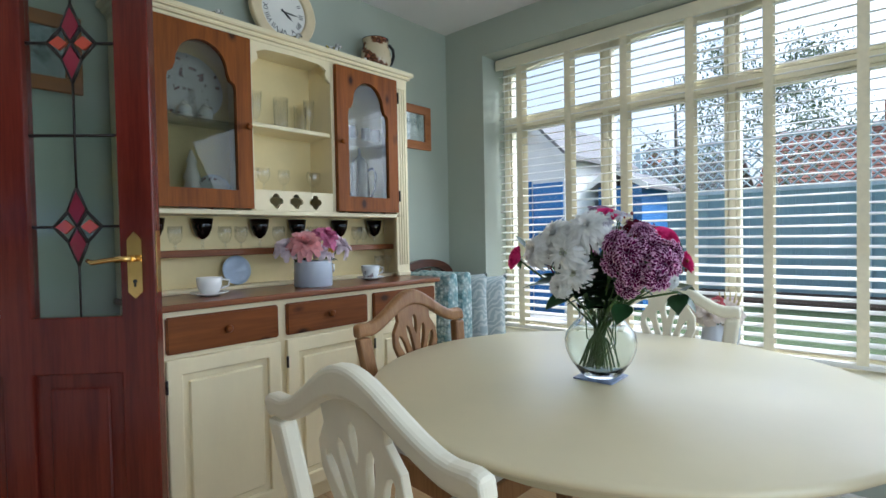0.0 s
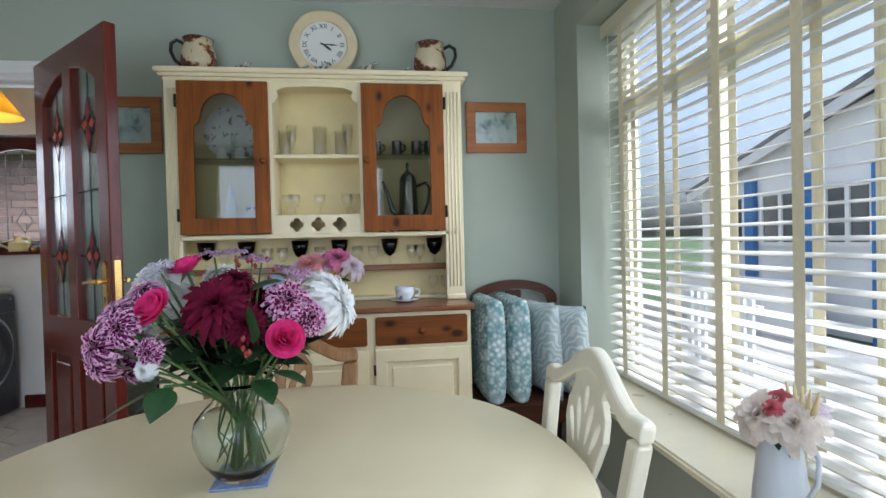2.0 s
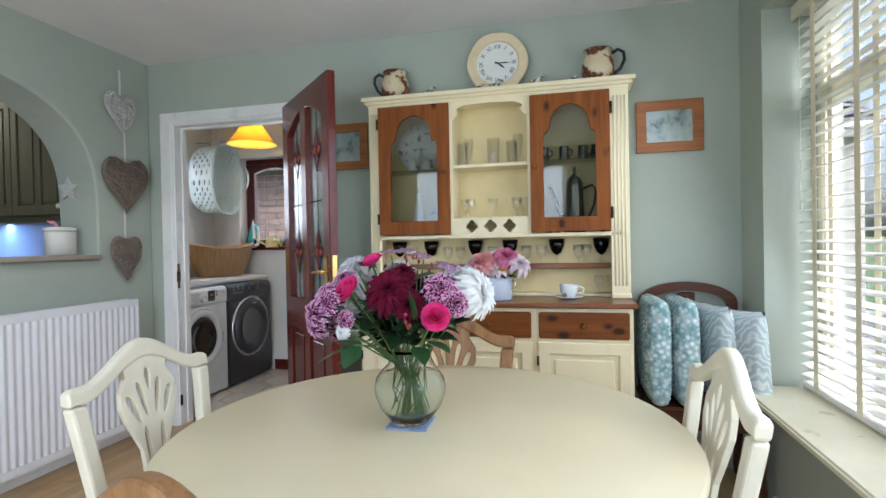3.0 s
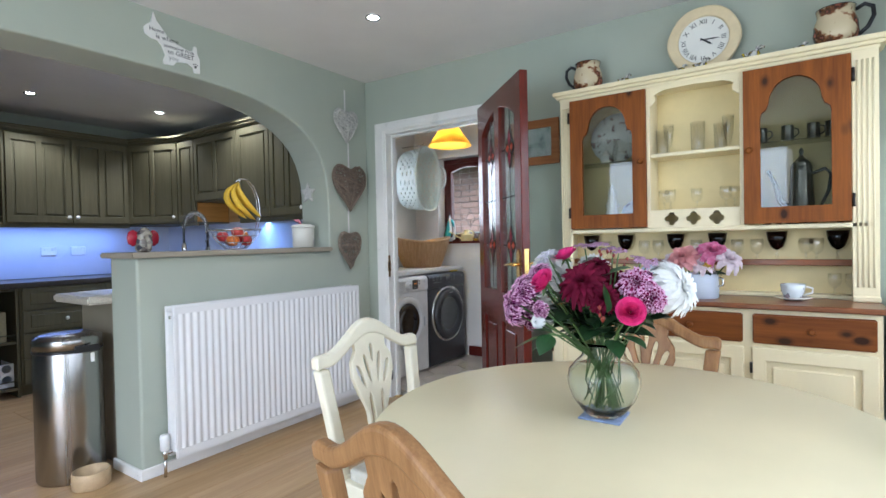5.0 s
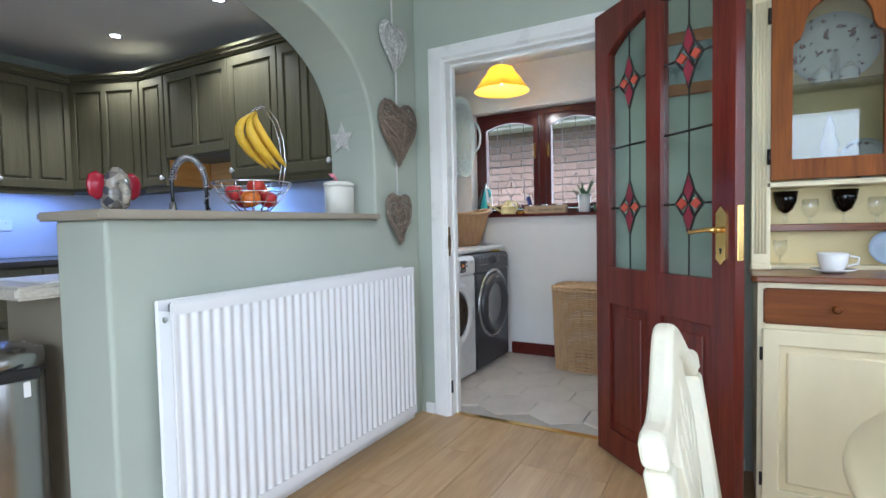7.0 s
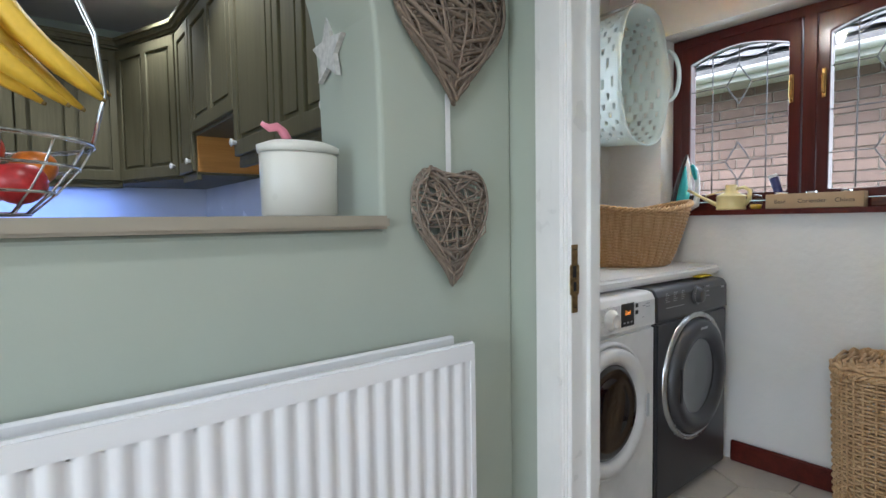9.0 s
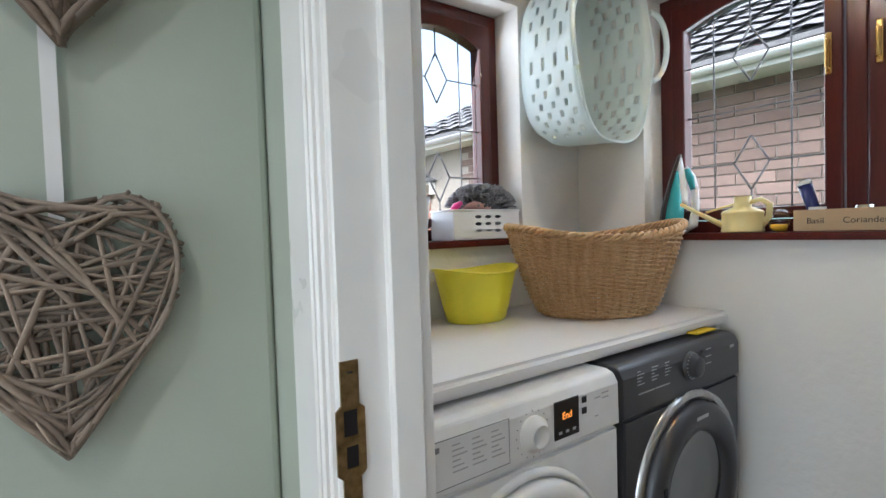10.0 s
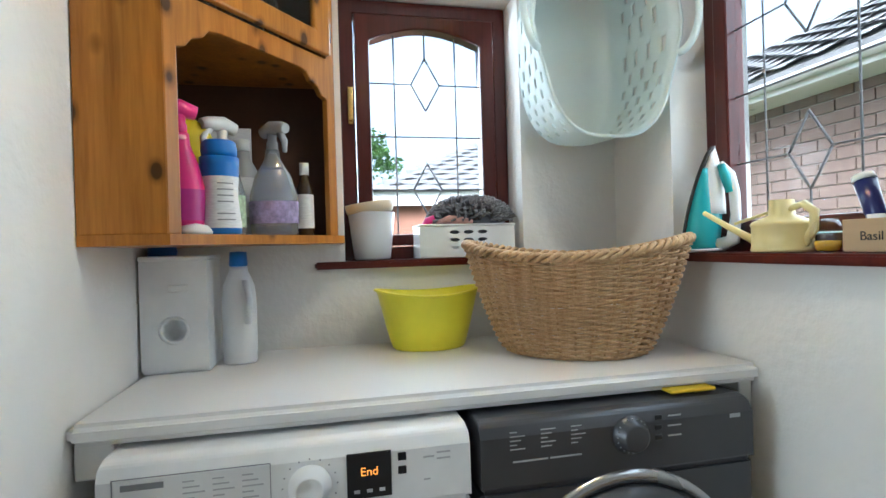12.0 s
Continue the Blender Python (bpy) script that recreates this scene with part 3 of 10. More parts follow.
# dining window: cream frame, four wide bays with top lights
big = thing("window_3", (0.1, 3.43, 0.5), "wide cream window with arched top lights", "window", kind="structure")
bays = [(-1.49, -0.84), (-0.84, -0.225), (-0.225, 0.39), (0.39, 1.005), (1.005, 1.70)]
bm = bmesh.new()
holes = []
for a, b in bays:
    holes += [rect(a + 0.016, 0.535, b - 0.016, 1.735), rect(a + 0.016, 1.785, b - 0.016, 2.12)]
plate(bm, rect(-1.515, 0.51, 1.72, 2.15), holes, lambda u, v, w: (u, w, v), 3.40, 3.47)
mark_bevel(part("window_frame", bm, SILLCREAM, big), 0.006, 2)
for a, b in bays:
    for lo, hi, rise in ((0.535, 1.735, 0.0), (1.785, 2.12, 0.03)):
        ia, ib = a + 0.018, b - 0.018
        gl = [(ia + 0.016, lo + 0.02), (ib - 0.016, lo + 0.02)]
        for i in range(11):
            k = i / 10
            gl.append((ib - 0.016 + (ia - ib + 0.032) * k, hi - 0.018 - rise + rise * math.sin(math.pi * k)))
        bm = bmesh.new()
        plate(bm, rect(ia, lo + 0.002, ib, hi - 0.002), [gl], lambda u, v, w: (u, w, v), 3.405, 3.455)
        sash = part("sash", bm, SILLCREAM, big)
        mark_bevel(sash, 0.005, 2)
        bm = bmesh.new()
        plate(bm, gl, [], lambda u, v, w: (u, w, v), 3.428, 3.434)
        part("pane", bm, PANE, sash).visible_shadow = False
solid("window_sill", B((-1.51, 3.075, 0.47, 1.715, 3.398, 0.50), bev=0.008, seg=2), SILLCREAM, "cream gloss window board", "window sill", kind="structure")


# dining room: the large furniture
table = thing("dining_table", (-0.204, 2.001, 0), "cream painted round dining table on a pedestal", "table")
bm = bmesh.new()
prof = [(0.0001, 0.675), (0.93, 0.675), (0.985, 0.680), (1.0, 0.689), (0.997, 0.698), (0.985, 0.703), (0.0001, 0.703)]
lathe(bm, [(r, z) for r, z in prof], (-0.204, 2.001, 0), 72, 0.630, 0.624, False, False)
part("tabletop", bm, TABLECREAM, table, smooth=False)
bm = bmesh.new()
lathe(bm, [(0.80, 0.61), (0.80, 0.675)], (-0.204, 2.001, 0), 48, 0.630, 0.624)
part("apron", bm, TABLECREAM, table)
bm = bmesh.new()
lathe(bm, [(0.09, 0.12), (0.10, 0.2), (0.055, 0.28), (0.05, 0.42), (0.085, 0.50), (0.06, 0.56), (0.12, 0.61)], (-0.204, 2.001, 0), 24)
part("pedestal", bm, TABLECREAM, table)
for k in range(4):
    a = radians(45 + 90 * k)
    bm = bmesh.new()
    tube(bm, [(-0.204 + r * math.cos(a), 2.001 + r * math.sin(a), z) for r, z in ((0.06, 0.2), (0.2, 0.19), (0.33, 0.09), (0.40, 0.025))], [0.045, 0.04, 0.03, 0.025], 10)
    part("foot", bm, TABLECREAM, table)


def back_y(z):
    return -0.20 - max(0, z - 0.45) * 0.16


def crest_top(u):
    return 0.795 + 0.105 * math.exp(-(u / 0.135) ** 2) + 0.012 * math.exp(-((abs(u) - 0.225) / 0.03) ** 2)


def leaf_loop(cx, cz, ang, ln, wd, n=10):
    ca, sa = math.cos(ang), math.sin(ang)
    lp = []
    for i in range(n):
        t = 2 * math.pi * i / n
        a, b = math.cos(t) * ln / 2, math.sin(t) * wd / 2 * (1 + 0.45 * math.cos(t))
        lp.append((cx + a * sa + b * ca, cz + a * ca - b * sa))
    return lp


def dining_chair(material, label):
    """A chair at the origin, facing +y, with a humped crest and a pierced splat."""
    c = thing("dining_chair", (0, 0, 0), label, "chair", "chairs round the table")
    put = lambda u, v, w: (u, back_y(v) + w, v)
    n = 28
    us = [-0.240 + 0.48 * i / n for i in range(n + 1)]
    top = [(u, crest_top(u)) for u in us]
    bot = [(u, crest_top(u) - 0.040 - 0.012 * math.exp(-(u / 0.1) ** 2)) for u in us]
    bm = bmesh.new()
    plate(bm, bot + top[::-1], [], put, -0.016, 0.016)
    mark_bevel(part("crest_rail", bm, material, c, local=True), 0.010, 3)
    for s in (-1, 1):
        bm = bmesh.new()
        lp = []
        for z, u, w in ((0.44, 0.185, 0.021), (0.55, 0.192, 0.021), (0.68, 0.206, 0.022), (0.77, 0.216, 0.023)):
            y = back_y(z)
            lp.append([(s * u - w, y - 0.017, z), (s * u + w, y - 0.017, z), (s * u + w, y + 0.017, z), (s * u - w, y + 0.017, z)])
        rings(bm, lp, smooth=False)
        mark_bevel(part("upright", bm, material, c, local=True), 0.008, 2)
        bm = bmesh.new()
        rings(bm, [[(s * 0.19 - w, y - w, z), (s * 0.19 + w, y - w, z), (s * 0.19 + w, y + w, z), (s * 0.19 - w, y + w, z)] for z, y, w in ((0, -0.26, 0.016), (0.2, -0.225, 0.018), (0.45, -0.20, 0.021))], smooth=False)
        mark_bevel(part("leg", bm, material, c, local=True), 0.004, 2)
        bm = bmesh.new()
        rings(bm, [[(s * 0.205 - w, 0.19 - w, z), (s * 0.205 + w, 0.19 - w, z), (s * 0.205 + w, 0.19 + w, z), (s * 0.205 - w, 0.19 + w, z)] for z, w in ((0, 0.014), (0.2, 0.018), (0.44, 0.022))], smooth=False)
        mark_bevel(part("leg", bm, material, c, local=True), 0.004, 2)
    side = [(0.052, 0.455), (0.046, 0.54), (0.048, 0.60), (0.075, 0.66), (0.098, 0.72), (0.095, 0.765), (0.072, 0.80), (0.075, 0.85)]
    outer = side + [(-u, z) for u, z in side[::-1]]
    holes = [leaf_loop(0, 0.785, 0, 0.062, 0.016)]
    for s in (-1, 1):
        holes.append(leaf_loop(s * 0.026, 0.735, s * 0.22, 0.10, 0.017))
        holes.append(leaf_loop(s * 0.058, 0.715, s * 0.42, 0.085, 0.019))
        holes.append(leaf_loop(s * 0.024, 0.575, s * 0.06, 0.17, 0.016))
    bm = bmesh.new()
    plate(bm, outer, holes, put, -0.008, 0.008)
    mark_bevel(part("splat", bm, material, c, local=True), 0.003, 2)
    bm = bmesh.new()
    lp = [(-0.20, -0.20), (0.20, -0.20), (0.235, 0.21), (-0.235, 0.21)]
    plate(bm, lp, [], lambda u, v, w: (u, v, w), 0.375, 0.44)
    mark_bevel(part("seat_frame", bm, material, c, local=True), 0.004, 2)
    bm = bmesh.new()
    plate(bm, [(-0.185, -0.175), (0.185, -0.175), (0.215, 0.2), (-0.215, 0.2)], [], lambda u, v, w: (u, v, w), 0.435, 0.475)
    mark_bevel(part("seat", bm, paint("seat_cloth", (0.55, 0.52, 0.44), 0.9, var=0.12, scale=60, bump=0.4, bscale=300), c, "padded pale cloth seat", local=True), 0.012, 3)
    return c


oak_chair = dining_chair(OAK, "worn light oak dining chair with a pierced splat back")
oak_chair.matrix_basis = pose(-0.592, 1.908, 0, 0, 0, -91)
copy_thing(oak_chair, pose(0.28, 1.945, 0, 0, 0, 76))
cream_chair = dining_chair(CHAIRCREAM, "cream painted dining chair with a pierced splat back")
cream_chair.matrix_basis = pose(-0.273, 2.435, 0, 0, 0, 181.5)
copy_thing(cream_chair, pose(-0.192, 1.416, 0, 0, 0, -1))


# dresser
dresser = thing("dresser", (-1.6, 1.97, 0), "cream and orange pine Welsh dresser with glazed cupboards", "dresser")
Y0, Y1 = 1.305, 2.64
part("carcass", B((-1.805, Y0 + 0.01, 0.06, -1.415, Y1 - 0.01, 0.845), bev=0.002), CREAM, dresser)
part("plinth", B((-1.80, Y0 + 0.02, 0, -1.44, Y1 - 0.02, 0.06)), CREAM, dresser)
bm = bmesh.new()
# worktop with bowed corners
lp = [(-1.805, Y0 - 0.01), (-1.40, Y0 - 0.01), (-1.385, Y0 + 0.005), (-1.385, Y1 - 0.005), (-1.40, Y1 + 0.01), (-1.805, Y1 + 0.01)]
plate(bm, lp, [], lambda u, v, w: (u, v, w), 0.845, 0.868)
mark_bevel(part("worktop", bm, TOPWOOD, dresser, "polished brown wooden top"), 0.006, 3)
dw = (Y1 - Y0 - 0.02) / 3
for k in range(3):
    a, b = Y0 + 0.01 + k * dw, Y0 + 0.01 + (k + 1) * dw
    dr = part("drawer", B((-1.42, a + 0.018, 0.702, -1.400, b - 0.018, 0.825), bev=0.005, seg=2), PINEY, dresser, "orange pine drawer front")
    bm = bmesh.new()
    tube(bm, [(-1.402, (a + b) / 2, 0.765), (-1.392, (a + b) / 2, 0.765), (-1.383, (a + b) / 2, 0.765), (-1.374, (a + b) / 2, 0.765)], [0.007, 0.008, 0.015, 0.008], 14)
    part("knob", bm, PINEY, dr)
    bm = bmesh.new()
    put = lambda u, v, w: (w, u, v)
    plate(bm, rect(a + 0.014, 0.075, b - 0.014, 0.685), [rect(a + 0.065, 0.13, b - 0.065, 0.63)], put, -1.418, -1.396)
    dd = part("door", bm, CREAM, dresser)
    mark_bevel(dd, 0.005, 2)
    bm = B((-1.416, a + 0.064, 0.129, -1.411, b - 0.064, 0.631))
    box(bm, (-1.413, a + 0.085, 0.152), (-1.401, b - 0.085, 0.608), 0.009)
    part("panel", bm, CREAM, dd)
    bm = bmesh.new()
    ky = b - 0.035
    tube(bm, [(-1.397, ky, 0.40), (-1.385, ky, 0.40), (-1.375, ky, 0.40)], [0.006, 0.011, 0.005], 12)
    part("knob", bm, DARK, dd, "dark round knob")
    for hz in (0.16, 0.60):
        part("hinge", tube(bmesh.new(), [(-1.394, a + 0.012, hz - 0.022), (-1.394, a + 0.012, hz + 0.022)], 0.005, 8), DARK, dd)
# upper part
part("side", B((-1.805, Y0, 0.868, -1.63, Y0 + 0.02, 1.92), bev=0.002), CREAM, dresser)
part("side", B((-1.805, Y1 - 0.02, 0.868, -1.63, Y1, 1.92), bev=0.002), CREAM, dresser)
part("backboard", B((-1.805, Y0 + 0.02, 0.868, -1.792, Y1 - 0.02, 1.92)), CREAMSHADE, dresser)
for a, b in ((Y0 - 0.003, Y0 + 0.058), (Y1 - 0.085, Y1 + 0.003)):
    bm = B((-1.632, a, 0.868, -1.612, b, 1.90), bev=0.002)
    n = 4
    reeds = []
    for k in range(n):
        c = a + 0.010 + (b - a - 0.020) * (k + 0.5) / n
        reeds.append(tube(bmesh.new(), [(-1.613, c, 0.93), (-1.613, c, 1.86)], 0.0048, 8))
    pil = part("pilaster", bm, CREAM, dresser, "fluted cream pilaster")
    part("block", B((-1.635, a - 0.003, 0.868, -1.602, b + 0.003, 0.895), bev=0.006), CREAM, pil)
    for r_ in reeds:
        part("reed", r_, CREAM, pil)
for k, (d, z0, z1) in enumerate(((0.0, 1.895, 1.915), (0.014, 1.913, 1.930), (0.028, 1.928, 1.950))):
    part("cornice_moulding", B((-1.805, Y0 - 0.008 - d, z0, -1.612 + d, Y1 + 0.008 + d, z1), bev=0.004, seg=2), CREAM, dresser)
part("cupboard_base", B((-1.80, Y0 + 0.02, 1.178, -1.612, Y1 - 0.02, 1.198), bev=0.003), CREAM, dresser)
for y in (1.757, 2.163):
    part("divider", B((-1.795, y - 0.009, 1.198, -1.614, y + 0.009, 1.895), bev=0.002), CREAM, dresser)
part("shelf", B((-1.795, 1.766, 1.548, -1.625, 2.154, 1.566), bev=0.003), CREAM, dresser)
part("shelf", B((-1.795, 1.766, 1.272, -1.625, 2.154, 1.286), bev=0.003), CREAM, dresser)
part("glass_shelf", B((-1.79, 1.33, 1.545, -1.64, 1.748, 1.551)), CABPANE, dresser, "clear glass shelf")
part("glass_shelf", B((-1.79, 2.172, 1.565, -1.64, 2.60, 1.571)), CABPANE, dresser, "clear glass shelf")
put = lambda u, v, w: (w, u, v)


def quatrefoil(cy, cz, r=0.017):
    lp = []
    for k in range(4):
        a = 90 * k
        lp += arc(cy + r * math.cos(radians(a)), cz + r * math.sin(radians(a)), r * 0.92, r * 0.92, a - 100, a + 100, 7)
    return lp


bm = bmesh.new()
plate(bm, rect(1.766, 1.198, 2.154, 1.285), [quatrefoil(c, 1.240) for c in (1.862, 1.96, 2.058)], put, -1.626, -1.614)
part("fretwork_rail", bm, CREAM, dresser, "cream rail with quatrefoil cut-outs")
# shaped head of the open middle bay
lp = [(1.766, 1.895), (1.766, 1.80)] + arc(1.766, 1.835, 0.028, 0.028, -60, 40, 4) + [(1.80, 1.862), (1.83, 1.873), (1.96, 1.878), (2.09, 1.873), (2.12, 1.862)] + arc(2.154, 1.835, 0.028, 0.028, 140, 240, 4) + [(2.154, 1.80), (2.154, 1.895)]
bm = bmesh.new()
plate(bm, lp, [], put, -1.628, -1.614)
part("shaped_head", bm, CREAM, dresser)


def cathedral(y0, y1, z0, z1):
    """Glass outline of a cupboard door: straight sides, ogee shoulders and a round head."""
    m, h = (y0 + y1) / 2, (y1 - y0) / 2
    lp = [(y0, z0), (y1, z0), (y1, z1 - 0.165)]
    lp += [(y1 - 0.004, z1 - 0.145), (y1 - 0.022, z1 - 0.132), (y1 - 0.030, z1 - 0.11)]
    lp += arc(m, z1 - 0.105, h - 0.032, 0.105, 0, 180, 14)
    lp += [(y0 + 0.030, z1 - 0.11), (y0 + 0.022, z1 - 0.132), (y0 + 0.004, z1 - 0.145), (y0, z1 - 0.165)]
    return lp


for a, b, knob_y, hinge_y in ((1.362, 1.750, 1.728, 1.356), (2.170, 2.553, 2.192, 2.559)):
    bm = bmesh.new()
    plate(bm, rect(a, 1.203, b, 1.889), [cathedral(a + 0.065, b - 0.065, 1.275, 1.835)], put, -1.614, -1.590)
    dd = part("door", bm, PINE, dresser, "orange pine door with an arched pane")
    mark_bevel(dd, 0.006, 2)
    bm = bmesh.new()
    plate(bm, cathedral(a + 0.06, b - 0.06, 1.27, 1.84), [], put, -1.606, -1.602)
    part("pane", bm, DRESSPANE, dd)
    bm = bmesh.new()
    tube(bm, [(-1.592, knob_y, 1.53), (-1.582, knob_y, 1.53), (-1.570, knob_y, 1.53), (-1.563, knob_y, 1.53)], [0.006, 0.007, 0.014, 0.007], 14)
    part("knob", bm, PINE, dd)
    for hz in (1.29, 1.80):
        bm = bmesh.new()
        tube(bm, [(-1.592, hinge_y, hz - 0.028), (-1.592, hinge_y, hz + 0.028)], 0.006, 8)
        part("hinge", bm, DARK, dd, "dark butterfly hinge")
bm = B((-1.79, Y0 + 0.02, 1.012, -1.715, Y1 - 0.02, 1.026), bev=0.003)
box(bm, (-1.722, Y0 + 0.02, 1.012), (-1.712, Y1 - 0.02, 1.040), 0.003)
part("plate_shelf", bm, TOPWOOD, dresser, "narrow brown plate shelf")
bm = bmesh.new()
plate(bm, [(-1.795, Y0 + 0.02), (-1.66, Y0 + 0.02), (-1.665, Y0 + 0.07), (-1.69, Y0 + 0.12), (-1.715, Y0 + 0.17), (-1.715, Y1 - 0.17), (-1.69, Y1 - 0.12), (-1.665, Y1 - 0.07), (-1.66, Y1 - 0.02), (-1.795, Y1 - 0.02)], [], lambda u, v, w: (u, v, w), 0.868, 0.884)
mark_bevel(part("riser", bm, CREAM, dresser), 0.004, 2)


# radiator
rad = thing("radiator", (-0.9, -0.25, 0.1), "white double-panel convector radiator below the arch", "radiator")
RX0, RX1, RZ0, RZ1, RY = -1.572, -0.247, 0.09, 0.853, -0.192
bm = bmesh.new()
n = 33
pitch = (RX1 - RX0 - 0.05) / n
pts = [(RX0, RY - 0.006), (RX0 + 0.022, RY - 0.006)]
for k in range(n):
    x = RX0 + 0.025 + k * pitch
    for f, d in ((0.06, -0.007), (0.17, -0.006), (0.33, -0.002), (0.5, -0.001), (0.67, -0.002), (0.83, -0.006), (0.94, -0.007)):
        pts.append((x + f * pitch, RY + d))
pts += [(RX1 - 0.022, RY - 0.006), (RX1, RY - 0.006)]
rings(bm, [[(x, y, RZ0 + 0.045) for x, y in pts], [(x, y, RZ1 - 0.04) for x, y in pts]], False, False, False, smooth=True)
part("front_panel", bm, RADWHITE, rad)
part("panel_edge", B((RX0, RY - 0.02, RZ0, RX1, RY - 0.002, RZ0 + 0.05), (RX0, RY - 0.02, RZ1 - 0.045, RX1, RY - 0.002, RZ1), (RX0, RY - 0.02, RZ0, RX0 + 0.02, RY - 0.004, RZ1), (RX1 - 0.02, RY - 0.02, RZ0, RX1, RY - 0.004, RZ1), bev=0.005, seg=2), RADWHITE, rad)
part("back_panel", B((RX0, SY + 0.03, RZ0, RX1, SY + 0.045, RZ1), bev=0.004), RADWHITE, rad)
part("side_cover", B((RX0 + 0.004, SY + 0.046, RZ0 + 0.03, RX0 + 0.008, RY - 0.021, RZ1 - 0.03)), RADWHITE, rad)
part("side_cover", B((RX1 - 0.008, SY + 0.046, RZ0 + 0.03, RX1 - 0.004, RY - 0.021, RZ1 - 0.03)), RADWHITE, rad)
bm = bmesh.new()
for k in range(60):
    x = RX0 + 0.03 + k * (RX1 - RX0 - 0.06) / 60
    box(bm, (x, SY + 0.047, RZ0 + 0.04), (x + 0.002, RY - 0.022, RZ1 - 0.03))
part("fins", bm, RADWHITE, rad)
bm = bmesh.new()
tube(bm, [(RX1 + 0.03, RY - 0.06, 0.0), (RX1 + 0.03, RY - 0.06, 0.10)], 0.0075, 10)
tube(bm, [(RX1 - 0.002, RY - 0.06, 0.12), (RX1 + 0.03, RY - 0.06, 0.12)], 0.011, 10)
lathe(bm, [(0.012, 0.09), (0.014, 0.12), (0.011, 0.14)], (RX1 + 0.03, RY - 0.06, 0), 12)
part("valve", bm, CHROME, rad, "chrome radiator valve")
bm = bmesh.new()
lathe(bm, [(0.018, 0.135), (0.023, 0.145), (0.023, 0.205), (0.017, 0.215)], (RX1 + 0.03, RY - 0.06, 0), 16)
part("valve_cap", bm, WHITEPL, rad)
bm = bmesh.new()
tube(bm, [(RX1, RY - 0.03, 0.80), (RX1 + 0.006, RY - 0.03, 0.80)], 0.009, 10)
part("bleed_plug", bm, CHROME, rad)


# kitchen beyond the arch
SPLASH = paint("white_splash_panel", (0.68, 0.70, 0.78), 0.25, var=0.03, scale=4, bump=0.05)
WORK = paint("dark_olive_worktop", (0.06, 0.05, 0.035), 0.35, var=0.25, scale=60)
PALEWORK = paint("pale_stone_worktop", (0.50, 0.46, 0.38), 0.35, var=0.12, scale=90)
KNOBW = paint("white_ceramic_knob", (0.75, 0.73, 0.68), 0.2, var=0.03, bump=0)


def cupboard_door(parent, p, q, z0, z1, knob_end, panels=2):
    """A framed door from plan point p to q (its face to the right of p->q), with raised tall panels."""
    p, q = Vector((*p, 0)), Vector((*q, 0))
    d = (q - p).normalized()
    nrm = Vector((d.y, -d.x, 0))
    L = (q - p).length

    def put(u, v, w):
        c = p + d * u + nrm * w
        return (c.x, c.y, v)

    bm = bmesh.new()
    gap = 0.045
    cw = (L - 0.006 - gap * (panels + 1)) / panels
    holes = [rect(0.003 + gap + k * (cw + gap), z0 + 0.06, 0.003 + gap + k * (cw + gap) + cw, z1 - 0.055) for k in range(panels)]
    plate(bm, rect(0.003, z0, L - 0.003, z1), holes, put, 0.0, 0.02)
    dr = part("door", bm, OLIVE, parent)
    mark_bevel(dr, 0.004, 2)
    for h in holes:
        bm = bmesh.new()
        plate(bm, [(h[0][0] - 0.001, h[0][1] - 0.001), (h[1][0] + 0.001, h[1][1] - 0.001), (h[2][0] + 0.001, h[2][1] + 0.001), (h[3][0] - 0.001, h[3][1] + 0.001)], [], put, 0.002, 0.006)
        plate(bm, rect(h[0][0] + 0.018, h[0][1] + 0.018, h[2][0] - 0.018, h[2][1] - 0.018), [], put, 0.006, 0.016)
        part("panel", bm, OLIVE, dr)
    if knob_end is not None:
        ku = L - 0.03 if knob_end else 0.03
        a, b = Vector(put(ku, z0 + 0.05, 0.02)), Vector(put(ku, z0 + 0.05, 0.045))
        bm = bmesh.new()
        tube(bm, [a, a.lerp(b, 0.4), a.lerp(b, 0.8), b], [0.008, 0.009, 0.017, 0.008], 12)
        part("knob", bm, KNOBW, dr, "white ceramic knob")
    return dr


def prism(bm, pts, z0, z1):
    return plate(bm, pts, [], lambda u, v, w: (u, v, w), z0, z1)


# wall cupboards on the back wall
back_cup = thing("wall_cupboard", (-0.8, -3.0, 1.36), "olive limed-wood wall cupboard with panelled doors", "cupboard", "kitchen wall cupboards")
part("body", B((-1.27, -3.2, 1.36, -0.335, -2.88, 2.12), bev=0.002), OLIVE, back_cup)
cupboard_door(back_cup, (-0.80, -2.879), (-1.268, -2.879), 1.375, 2.105, False)
cupboard_door(back_cup, (-0.337, -2.879), (-0.798, -2.879), 1.375, 2.105, True)
corner_cup = thing("wall_cupboard", (-1.55, -2.85, 1.36), "olive limed-wood diagonal corner wall cupboard", "cupboard", "kitchen wall cupboards")
bm = bmesh.new()
prism(bm, [(-1.272, -3.2), (-1.272, -2.868), (-1.475, -2.362), (-1.81, -2.362), (-1.81, -3.2)], 1.36, 2.12)
part("body", bm, OLIVE, corner_cup)
cupboard_door(corner_cup, (-1.272, -2.866), (-1.473, -2.364), 1.375, 2.105, True)
west_cup = thing("wall_cupboard", (-1.65, -1.5, 1.34), "olive limed-wood wall cupboards over the hob", "cupboard", "kitchen wall cupboards")
for y0, y1, z0 in ((-2.36, -2.08, 1.36), (-2.078, -1.442, 1.545), (-1.44, -0.60, 1.36)):
    part("body", B((-1.81, y0, z0, -1.48, y1, 2.12), bev=0.002), OLIVE, west_cup)
